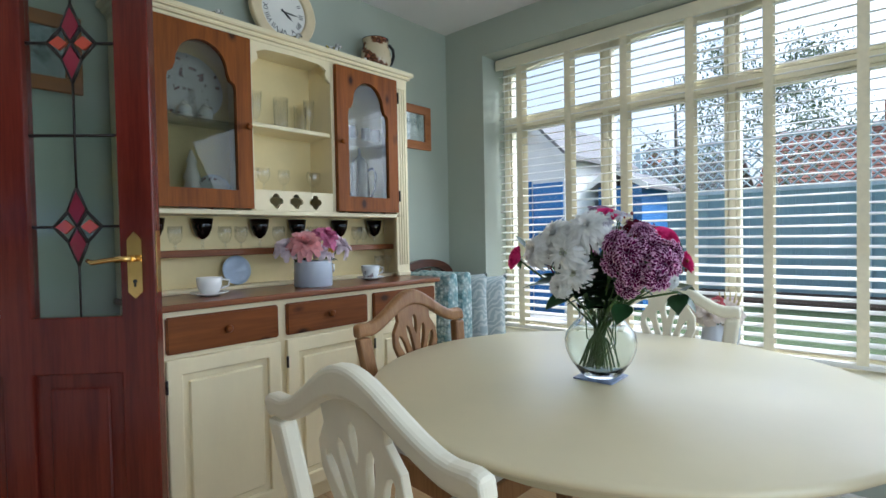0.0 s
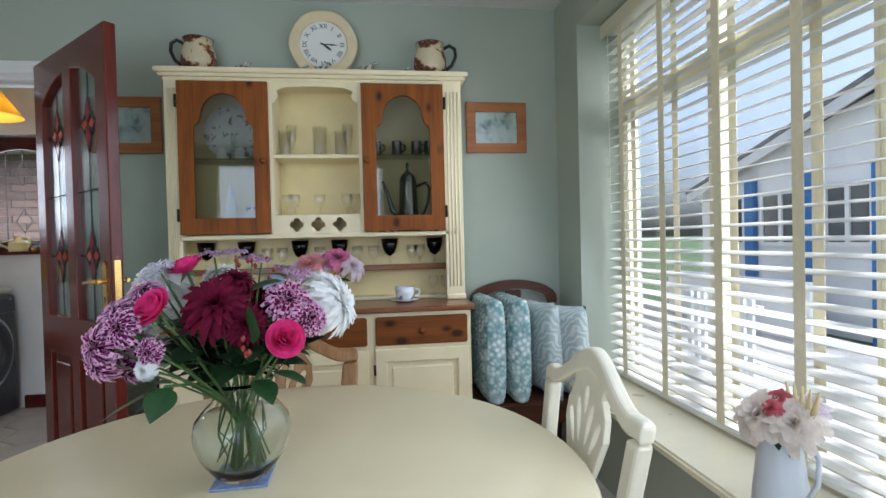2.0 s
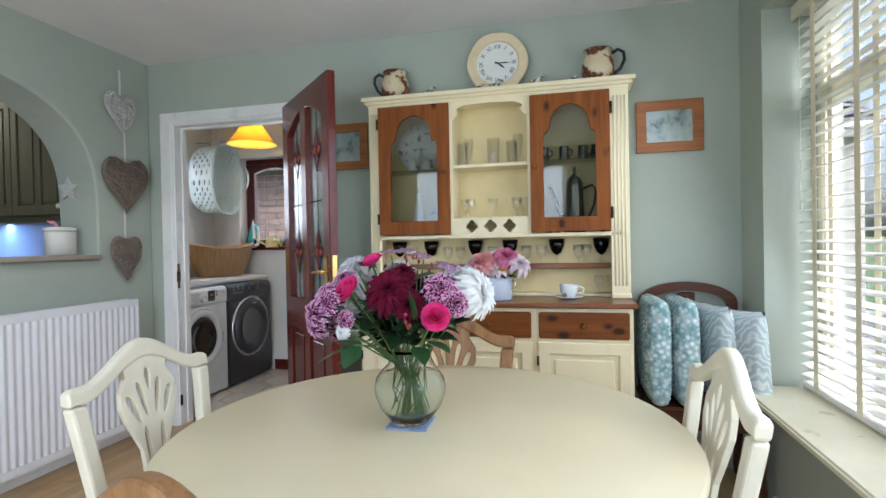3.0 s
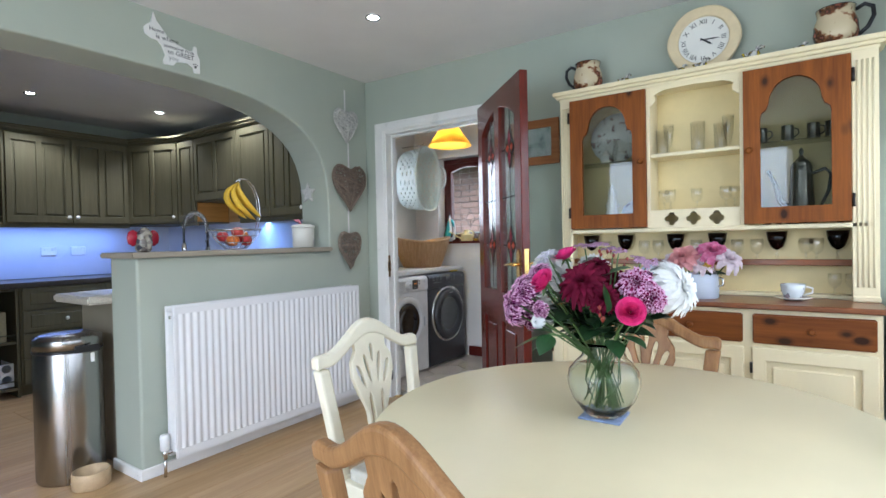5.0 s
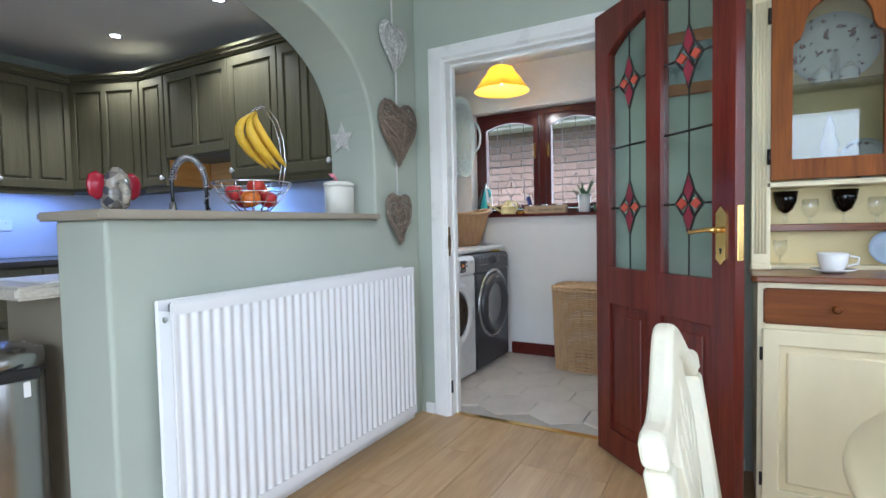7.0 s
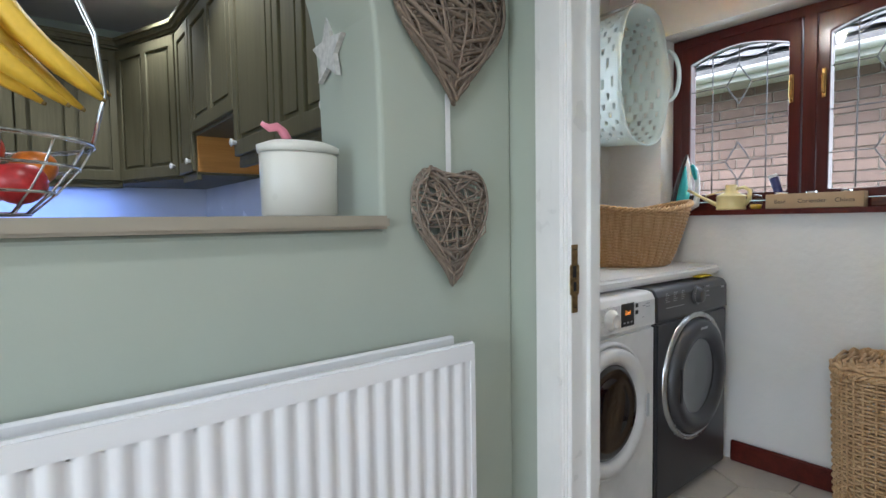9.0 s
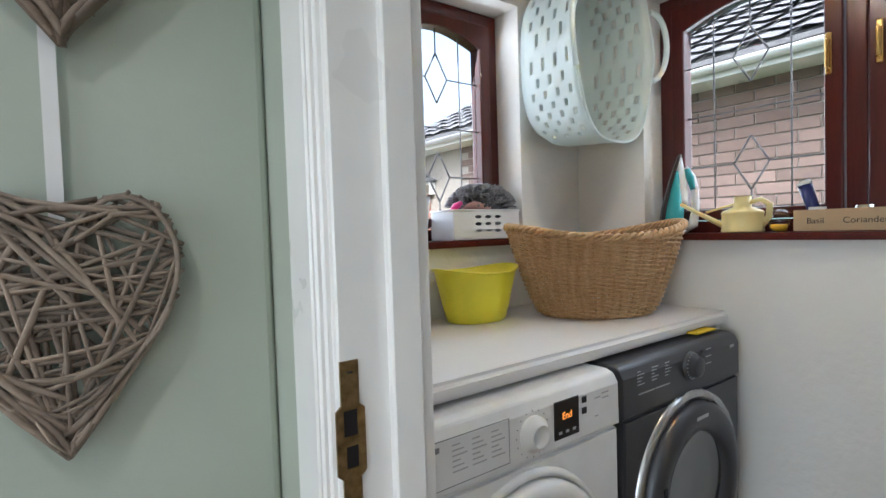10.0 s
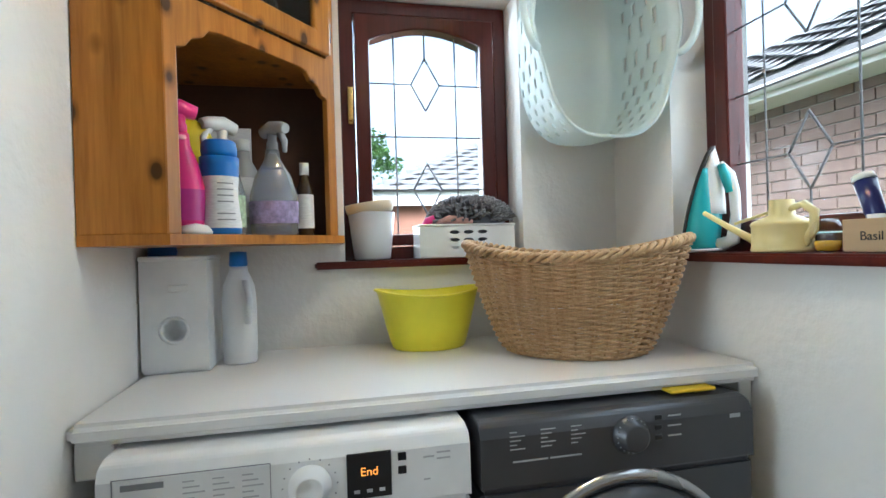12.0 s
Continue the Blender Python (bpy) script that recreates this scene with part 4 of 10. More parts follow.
cupboard_door(west_cup, (-1.479, -2.358), (-1.479, -2.082), 1.375, 2.105, True, 1)
cupboard_door(west_cup, (-1.479, -2.078), (-1.479, -1.442), 1.555, 2.105, None, 2)
cupboard_door(west_cup, (-1.479, -1.438), (-1.479, -1.02), 1.375, 2.105, False, 1)
cupboard_door(west_cup, (-1.479, -1.018), (-1.479, -0.605), 1.375, 2.105, True, 2)
bm = bmesh.new()
tops = [(-0.30, -2.86), (-1.275, -2.86), (-1.465, -2.355), (-1.465, -0.6)]
for k, (d, z0, z1) in enumerate(((0.0, 2.12, 2.135), (0.018, 2.133, 2.157), (0.032, 2.155, 2.172))):
    prism(bm, [(-0.30 + 0.9, -2.86 + d), (-1.275 + d * 0.9, -2.86 + d), (-1.465 + d, -2.355 + d * 0.3), (-1.465 + d, -0.6), (-1.80, -0.6), (-1.80, -3.19), (0.6, -3.19)], z0, z1)
solid("cornice", bm, OLIVE, "dark olive moulded cornice above the cupboards", "trim", kind="structure")
solid("cupboard_pelmet", B((-1.27, -2.90, 1.335, 0.6, -2.875, 1.36), (-1.50, -2.36, 1.335, -1.478, -2.08, 1.36), (-1.50, -1.44, 1.335, -1.478, -0.6, 1.36), bev=0.002), OLIVE, "olive light pelmet below the cupboards", "trim", kind="structure")
# open shelf unit
openu = thing("open_shelf_unit", (0.1, -3.0, 1.36), "olive open display shelves with crockery", "shelf unit")
part("side", B((-0.333, -3.2, 1.36, -0.315, -2.87, 2.12), bev=0.002), OLIVE, openu)
part("side", B((0.58, -3.2, 1.36, 0.6, -2.87, 2.12), bev=0.002), OLIVE, openu)
part("back", B((-0.315, -3.2, 1.36, 0.58, -3.185, 2.12)), OLIVE, openu)
for z in (1.36, 1.62, 1.87, 2.10):
    part("shelf", B((-0.315, -3.185, z, 0.58, -2.88, z + 0.018), bev=0.003), OLIVE, openu)
for z in (1.42, 1.68):
    bm = bmesh.new()
    tube(bm, [(-0.315, -2.885, z), (0.58, -2.885, z)], 0.004, 6)
    part("rail", bm, OLIVE, openu)
for z, n in ((1.378, 3), (1.638, 3), (1.888, 2)):
    for k in range(n):
        bm = bmesh.new()
        c = (-0.2 + k * 0.17, -3.0, z)
        lathe(bm, [(0.02, 0), (0.03, 0.01), (0.045, 0.05), (0.042, 0.05), (0.02, 0.012)], c, 16, cap1=False)
        tube(bm, [(c[0] + 0.04, c[1] + 0.01, z + 0.042), (c[0] + 0.062, c[1] + 0.015, z + 0.035), (c[0] + 0.058, c[1] + 0.014, z + 0.018), (c[0] + 0.03, c[1] + 0.008, z + 0.014)], 0.004, 6)
        solid("cup", bm, PORCELAIN, "white patterned china cup on a dark shelf", "cup", "cups on kitchen shelf", at=c)
solid("splashback", B((-1.80, -3.2, 0.90, 0.9, -3.19, 1.36), (-1.81, -3.19, 0.90, -1.80, -0.6, 1.545)), SPLASH, "glossy white splashback below the wall cupboards", "splashback", kind="structure")
for x in (-0.95, -0.72):
    sk = thing("wall_socket", (x, -3.185, 1.13), "white double wall socket on the splashback", "socket", "kitchen sockets")
    part("faceplate", B((x - 0.06, -3.19, 1.09, x + 0.06, -3.182, 1.17), bev=0.003), WHITEPL, sk)
    part("switch", B((x - 0.035, -3.183, 1.14, x - 0.02, -3.178, 1.155), bev=0.001), WHITEPL, sk)
    part("switch", B((x + 0.02, -3.183, 1.14, x + 0.035, -3.178, 1.155), bev=0.001), WHITEPL, sk)

# base run on the back wall
base = thing("base_cupboard", (-0.7, -2.9, 0), "olive limed-wood base unit with drawers", "base unit")
part("body", B((-1.81, -3.2, 0.09, -0.33, -2.62, 0.855), bev=0.002), OLIVE, base)
part("kickboard", B((-1.81, -3.2, 0, -0.33, -2.68, 0.09)), OLIVE, base)
for x0, x1 in ((-0.93, -0.345), (-1.52, -0.94)):
    for k, (z0, z1) in enumerate(((0.68, 0.845), (0.50, 0.67), (0.30, 0.49), (0.10, 0.29))):
        bm = B((x0, -2.622, z0, x1, -2.60, z1), bev=0.004, seg=2)
        box(bm, (x0 + 0.05, -2.602, z0 + 0.035), (x1 - 0.05, -2.594, z1 - 0.035), 0.005)
        dr = part("drawer", bm, OLIVE, base)
        bm = bmesh.new()
        xm = (x0 + x1) / 2
        tube(bm, [(xm, -2.60, (z0 + z1) / 2), (xm, -2.585, (z0 + z1) / 2), (xm, -2.572, (z0 + z1) / 2)], [0.008, 0.016, 0.008], 12)
        part("knob", bm, KNOBW, dr, "white ceramic knob")
solid("worktop", B((-1.81, -3.19, 0.857, 0.7, -2.585, 0.895), bev=0.008, seg=2), WORK, "dark olive kitchen worktop on the base units", "worktop")
# curved open end shelves
ends = thing("end_shelf_unit", (-0.05, -2.9, 0), "olive open end shelves holding books and a wire basket", "shelf unit")
part("back", B((-0.328, -3.19, 0, 0.6, -3.17, 0.855)), OLIVE, ends)
part("side", B((-0.328, -3.17, 0, -0.31, -2.63, 0.855), bev=0.002), OLIVE, ends)
for z in (0.06, 0.42, 0.83):
    bm = bmesh.new()
    prism(bm, [(-0.31, -3.17), (-0.31, -2.64)] + arc(0.1, -3.0, 0.28, 0.36, 85, 0, 8) + [(0.38, -3.17)], z, z + 0.02)
    part("shelf", bm, OLIVE, ends)
    if z < 0.8:
        bm = bmesh.new()
        tube(bm, [(-0.305, -2.65, z + 0.07)] + [(u, v, z + 0.07) for u, v in arc(0.1, -3.0, 0.27, 0.35, 85, 0, 8)], 0.005, 6)
        part("gallery_rail", bm, OLIVE, ends)
for k, (c, h) in enumerate((((0.35, 0.30, 0.16), 0.23), ((0.55, 0.55, 0.5), 0.2), ((0.2, 0.28, 0.38), 0.16), ((0.5, 0.42, 0.2), 0.22))):
    x = -0.26 + k * 0.06
    bk = solid("book", B((x, -2.85, 0.441, x + 0.045, -2.67, 0.441 + h), bev=0.002), paint("book_cover", c, 0.6, var=0.2, scale=25), "cookery book standing on the open end shelf", "book", "books on the end shelf", at=(x, -2.76, 0.441))
bm = bmesh.new()
holes = []
for i in range(4):
    for j in range(2):
        holes.append([(-0.255 + i * 0.085 + 0.032 * math.cos(a), 0.145 + j * 0.085 + 0.032 * math.sin(a)) for a in [2 * math.pi * k / 10 for k in range(10)]])
plate(bm, rect(-0.30, 0.085, 0.05, 0.265), holes, lambda u, v, w: (u, w, v), -2.70, -2.68)
box(bm, (-0.30, -2.95, 0.081), (0.05, -2.70, 0.09))
box(bm, (-0.30, -2.95, 0.09), (-0.295, -2.70, 0.26))
box(bm, (0.045, -2.95, 0.09), (0.05, -2.70, 0.26))
solid("fretwork_basket", bm, WHITEPL, "white fretwork storage basket on the lower end shelf", "basket", at=(-0.12, -2.8, 0.081))

# base run along the kitchen's west wall
wbase = thing("base_cupboard", (-1.5, -1.6, 0), "olive limed-wood base units along the wall", "base unit")
part("body", B((-1.81, -2.60, 0.09, -1.24, -1.05, 0.855), bev=0.002), OLIVE, wbase)
solid("worktop", B((-1.80, -2.58, 0.857, -1.21, -1.05, 0.895), bev=0.008, seg=2), WORK, "dark olive worktop beside the hob", "worktop")

# sink unit behind the partition
sinku = thing("sink_unit", (-0.7, -0.8, 0), "olive sink unit with a pale worktop end", "base unit")
part("body", B((-1.78, -1.02, 0.0, -0.16, -0.60, 0.86), bev=0.003), paint("taupe_end_panel", (0.24, 0.21, 0.15), 0.5, var=0.06, scale=7), sinku)
part("worktop", B((-1.79, -1.045, 0.862, -0.03, -0.60, 0.905), bev=0.01, seg=3), PALEWORK, sinku, "pale stone-effect worktop")
part("drawer_knob", lathe(bmesh.new(), [(0.006, 0), (0.016, 0.012), (0.008, 0.024)], (-0.4, -1.03, 0.70), 12), KNOBW, sinku)
bm = B((-0.62, -0.97, 0.903, -0.12, -0.64, 0.912), bev=0.004)
part("drainer", bm, WHITEPL, sinku, "white sink drainer")
tap = thing("kitchen_tap", (-0.72, -0.66, 0.905), "chrome spring-neck kitchen tap behind the partition", "tap")
bm = bmesh.new()
lathe(bm, [(0.028, 0), (0.028, 0.02), (0.018, 0.03), (0.016, 0.2), (0.012, 0.24)], (-0.72, -0.66, 0.905), 16)
part("column", bm, CHROME, tap)
pts = [(-0.72 + 0.075 * (1 - math.cos(a)), -0.66, 1.24 + 0.115 * math.sin(a)) for a in [math.pi * i / 20 for i in range(21)]]
pts = [(-0.72, -0.66, 1.14)] + pts + [(-0.57, -0.66, 1.20), (-0.57, -0.66, 1.15)]
bm = bmesh.new()
tube(bm, pts, 0.007, 8)
part("hose", bm, BLACK, tap)
bm = bmesh.new()
cp = []
for i in range(360):
    f = i / 359 * (len(pts) - 4)
    k = int(f)
    a, b = Vector(pts[k]), Vector(pts[k + 1])
    c = a.lerp(b, f - k)
    d = (b - a).normalized()
    s = Vector((0, 1, 0))
    u = d.cross(s)
    th = i * 2 * math.pi / 11
    cp.append(c + 0.0115 * (math.cos(th) * s + math.sin(th) * u))
tube(bm, cp, 0.0028, 5)
part("spring", bm, CHROME, tap, "coiled chrome spring")
bm = bmesh.new()
lathe(bm, [(0.013, 0), (0.015, 0.05), (0.011, 0.09)], (-0.57, -0.66, 1.085), 14)
part("spray_head", bm, CHROME, tap)
# recess under the short cupboard over the hob; its added back panel paints the hood lamp's warm light
HOODLIT = wood("hood_lit_panel", (0.50, 0.28, 0.10), (0.68, 0.42, 0.18), 'Y', 0.45)
solid("recess_panel", B((-1.797, -2.062, 1.37, -1.785, -1.445, 1.552), bev=0.002), HOODLIT, "back panel of the hob recess, hood lamp's warm light painted in", "panel", kind="structure")
solid("recess_panel", B((-1.785, -2.079, 1.372, -1.482, -2.064, 1.552), bev=0.002), wood("orange_end_panel", (0.40, 0.17, 0.035), (0.55, 0.26, 0.06), 'X', 0.45), "orange wood end panel beside the hob recess", "panel", kind="structure")

# items on the partition shelf
SZ = 1.129
bowl = thing("fruit_bowl", (-0.76, -0.44, SZ), "chrome wire fruit bowl with a banana hook", "fruit bowl")
bc = Vector((-0.768, -0.44, SZ))
bm = bmesh.new()
HOOPS = ((0.062, 0.006), (0.098, 0.040), (0.130, 0.080), (0.150, 0.118))
for r, z in HOOPS:
    tube(bm, [bc + Vector((r * math.cos(a), r * math.sin(a), z)) for a in [2 * math.pi * i / 28 for i in range(29)]], 0.0028 if z < 0.1 else 0.004, 6)
part("hoop", bm, CHROME, bowl, "wire hoops")
for k in range(14):
    a = 2 * math.pi * k / 14
    bm = bmesh.new()
    tube(bm, [bc + Vector((r * math.cos(a), r * math.sin(a), z)) for r, z in HOOPS], 0.002, 5)
    part("wire", bm, CHROME, bowl)
bm = bmesh.new()
for o in (-0.012, 0.012):
    tube(bm, [bc + Vector((x, o, z)) for x, z in ((-0.148, 0.118), (-0.170, 0.21), (-0.160, 0.31), (-0.130, 0.385), (-0.085, 0.428), (-0.045, 0.432), (-0.022, 0.41))], 0.003, 6)
part("hook", bm, CHROME, bowl, "tall curved banana hook")
BANANA = paint("ripe_banana", (0.72, 0.46, 0.03), 0.5, var=0.15, scale=14)
STALK = paint("banana_stalk", (0.20, 0.13, 0.03), 0.7, var=0.3, scale=40)
for bow, drift, o, ln in ((0.092, 0.055, -0.012, 0.215), (0.070, 0.085, 0.030, 0.222), (0.040, 0.110, -0.034, 0.215), (0.018, 0.135, 0.016, 0.205), (0.030, 0.145, -0.004, 0.190)):
    top = bc + Vector((-0.030, 0.0, 0.405))
    pts = []
    for i in range(10):
        f = i / 9
        pts.append(top + Vector((bow * math.sin(math.pi * f ** 0.85) - drift * f ** 1.5, o * math.sin(min(1.0, f * 1.3) * 1.57), -ln * f)))
    bm = bmesh.new()
    tube(bm, pts, [0.0065, 0.008, 0.0135, 0.0175, 0.0190, 0.0192, 0.0185, 0.0165, 0.0115, 0.004], 6)
    ban = solid("banana", bm, BANANA, "ripe yellow banana hanging from the hook", "banana", "bananas on the hook", at=top)
    tip = pts[-1] - top
    bm = bmesh.new()
    tube(bm, [tip, tip + (pts[-1] - pts[-2]).normalized() * 0.006], [0.0045, 0.003], 6)
    part("tip", bm, STALK, ban, "dark dried tip", local=True)
for k, (dx, dy, z, r, c) in enumerate(((-0.05, 0.03, 0.055, 0.037, (0.45, 0.03, 0.03)), (0.045, 0.04, 0.055, 0.038, (0.62, 0.17, 0.02)), (0.0, -0.05, 0.055, 0.038, (0.40, 0.025, 0.03)),
                                       (0.0, 0.02, 0.105, 0.036, (0.5, 0.05, 0.03)), (-0.07, -0.03, 0.085, 0.033, (0.65, 0.2, 0.02)), (0.07, -0.025, 0.08, 0.034, (0.5, 0.04, 0.04)))):
    bm = bmesh.new()
    lathe(bm, [(r * math.sin(t) * (1.0), -r * math.cos(t) * 0.92 + (0.006 * math.cos(t) ** 8 if t > 1.6 else 0) * -1) for t in [0.05 + (math.pi - 0.1) * i / 10 for i in range(11)]], (bc.x + dx, bc.y + dy, bc.z + z), 14)
    solid("apple" if k in (0, 2, 3, 5) else "orange", bm, paint("fruit_skin", c, 0.35, var=0.3, scale=25), "ripe fruit lying in the wire bowl", "fruit", "fruit in the bowl", at=(bc.x + dx, bc.y + dy, bc.z + z - r * 0.92))
can = thing("storage_canister", (-1.285, -0.435, SZ), "off-white oval lidded canister on the partition shelf", "canister")
bm = bmesh.new()
lathe(bm, [(0.06, 0), (0.066, 0.004), (0.068, 0.13), (0.064, 0.135)], (-1.285, -0.435, SZ), 32, 1.25, 0.85)
part("body", bm, paint("offwhite_enamel", (0.68, 0.67, 0.60), 0.3, var=0.03), can)
bm = bmesh.new()
lathe(bm, [(0.071, 0.133), (0.072, 0.148), (0.05, 0.158), (0.01, 0.161)], (-1.285, -0.435, SZ), 32, 1.25, 0.85)
part("lid", bm, paint("offwhite_enamel_lid", (0.68, 0.67, 0.60), 0.3, var=0.03), can)
bm = bmesh.new()
tube(bm, [(-1.26, -0.43, SZ + 0.16), (-1.25, -0.43, SZ + 0.175), (-1.235, -0.425, SZ + 0.185), (-1.215, -0.42, SZ + 0.18), (-1.20, -0.42, SZ + 0.188)], [0.012, 0.014, 0.011, 0.010, 0.006], 8, flat=0.6)
part("lid_bow", bm, paint("pink_ribbon", (0.70, 0.25, 0.32), 0.6, var=0.1), can, "pink fabric bow")
# patchwork animal ornament as a plain shape
bm = bmesh.new()
ec = (-0.20, -0.37, SZ)
for dx, dy, z0, z1, r in ((0, 0, 0.0, 0.105, 0.042), (0, 0.012, 0.05, 0.125, 0.036)):
    lathe(bm, [(r * 0.55, z0), (r * 0.85, z0 + 0.01), (r, (z0 + z1) / 2), (r * 0.8, z1 - 0.02), (r * 0.3, z1)], (ec[0] + dx, ec[1] + dy, ec[2]), 16)
nbody = len(bm.faces)
for s in (-1, 1):
    lathe(bm, [(0.005, 0.03), (0.03, 0.045), (0.036, 0.075), (0.028, 0.10), (0.006, 0.112)], (ec[0] + s * 0.050, ec[1], ec[2]), 14, 0.8, 0.35)
bm.faces.ensure_lookup_table()
for f in bm.faces[nbody:]:
    f.material_index = 1
tube(bm, [(ec[0], ec[1] + 0.04, ec[2] + 0.08), (ec[0], ec[1] + 0.06, ec[2] + 0.05), (ec[0], ec[1] + 0.055, ec[2] + 0.012)], [0.017, 0.013, 0.010], 10)
m, t, b = nodes_of("patchwork_glaze")
v = t.nodes.new("ShaderNodeTexVoronoi")
v.inputs["Scale"].default_value = 45
t.links.new(coords(t, 1), v.inputs["Vector"])
t.links.new(ramp(t, v.outputs["Color"], [(0.25, (0.30, 0.27, 0.22)), (0.45, (0.12, 0.10, 0.09)), (0.6, (0.42, 0.38, 0.30)), (0.8, (0.05, 0.05, 0.06))]), b.inputs["Base Color"])
b.inputs["Roughness"].default_value = 0.2
solid("elephant_figurine", bm, [m, plastic("red_ear_glaze", (0.32, 0.012, 0.03), 0.2)], "red-eared grey patchwork glazed elephant figurine on the partition shelf", "figurine", at=ec)

# pedal bin and bowl beside the partition
binn = thing("kitchen_bin", (0.025, -0.70, 0), "tall brushed steel touch bin with a black lid band", "bin")
bm = bmesh.new()
lathe(bm, [(0.141, 0.0), (0.148, 0.012), (0.148, 0.64), (0.146, 0.645)], (0.025, -0.70, 0), 40)
part("body", bm, STEEL, binn)
bm = bmesh.new()
lathe(bm, [(0.147, 0.64), (0.150, 0.645), (0.150, 0.652), (0.147, 0.656)], (0.025, -0.70, 0), 40)
part("band", bm, BLACK, binn, "black rim")
bm = bmesh.new()
lathe(bm, [(0.149, 0.654), (0.149, 0.70), (0.143, 0.713), (0.110, 0.725), (0.0005, 0.729)], (0.025, -0.70, 0), 40)
part("lid", bm, STEEL, binn, "domed steel lid")
bm = bmesh.new()
box(bm, (0.0, -0.156, 0.640), (0.105, -0.141, 0.675), 0.004)
bmesh.ops.rotate(bm, verts=bm.verts[:], cent=(0, 0, 0), matrix=Matrix.Rotation(radians(170), 3, 'Z'))
bmesh.ops.translate(bm, verts=bm.verts[:], vec=(0.025, -0.70, 0))
part("catch", bm, BLACK, binn, "black lid catch")
bm = B((-0.038, -0.566, 0.585, -0.005, -0.559, 0.630), bev=0.001)
part("sticker", bm, WHITEPL, binn, "white energy sticker")
bm = bmesh.new()
lathe(bm, [(0.078, 0), (0.082, 0.004), (0.083, 0.076), (0.079, 0.081), (0.073, 0.076), (0.069, 0.02), (0.001, 0.016)], (0.025, -0.475, 0), 28, 1.0, 0.9, cap1=False)
solid("pet_bowl", bm, paint("beige_stoneware", (0.45, 0.33, 0.19), 0.55, var=0.15, scale=18), "beige stoneware pet bowl on the floor by the partition", "bowl", at=(0.025, -0.475, 0))


# utility room
solid("worktop", B((-3.308, -0.998, 0.856, -1.922, -0.41, 0.896), bev=0.012, seg=3), paint("white_laminate_top", (0.76, 0.75, 0.73), 0.42, var=0.015, scale=3, bump=0), "white laminate worktop over the laundry machines", "worktop")
solid("worktop_batten", B((-1.985, -0.99, 0.79, -1.923, -0.44, 0.855), bev=0.003), GLOSSWHITE, "white batten carrying the worktop end", "trim", kind="structure")
solid("worktop_batten", B((-3.307, -0.99, 0.79, -3.272, -0.44, 0.855), bev=0.003), GLOSSWHITE, "white batten carrying the worktop end", "trim", kind="structure")


def writing(text, size, m, parent, material, name="lettering", extrude=0.0004):
    cu = bpy.data.curves.new(name, 'FONT')
    cu.body = text
    cu.size = size
    cu.align_x = 'CENTER'
    cu.extrude = extrude
    tmp = bpy.data.objects.new(name, cu)
    scene.collection.objects.link(tmp)
    dg = bpy.context.evaluated_depsgraph_get()
    me = bpy.data.meshes.new_from_object(tmp.evaluated_get(dg))
    bpy.data.objects.remove(tmp)
    me.name = name
    me.materials.clear()
    me.materials.append(material)
    ob = new(name, me)
    if parent is not None:
        ob.parent = parent
        m = Matrix.Translation(-root_place(parent)) @ m
    ob.matrix_basis = m
    return ob


def front_ring(bm, cx, cz, y, prof, seg=40):
    """A body of revolution about the y axis: prof of (radius, out) with out towards +y."""
    lp = [[(cx + r * math.cos(2 * math.pi * i / seg), y + o, cz + r * math.sin(2 * math.pi * i / seg)) for i in range(seg)] for r, o in prof]
    return rings(bm, lp, True, False, False)


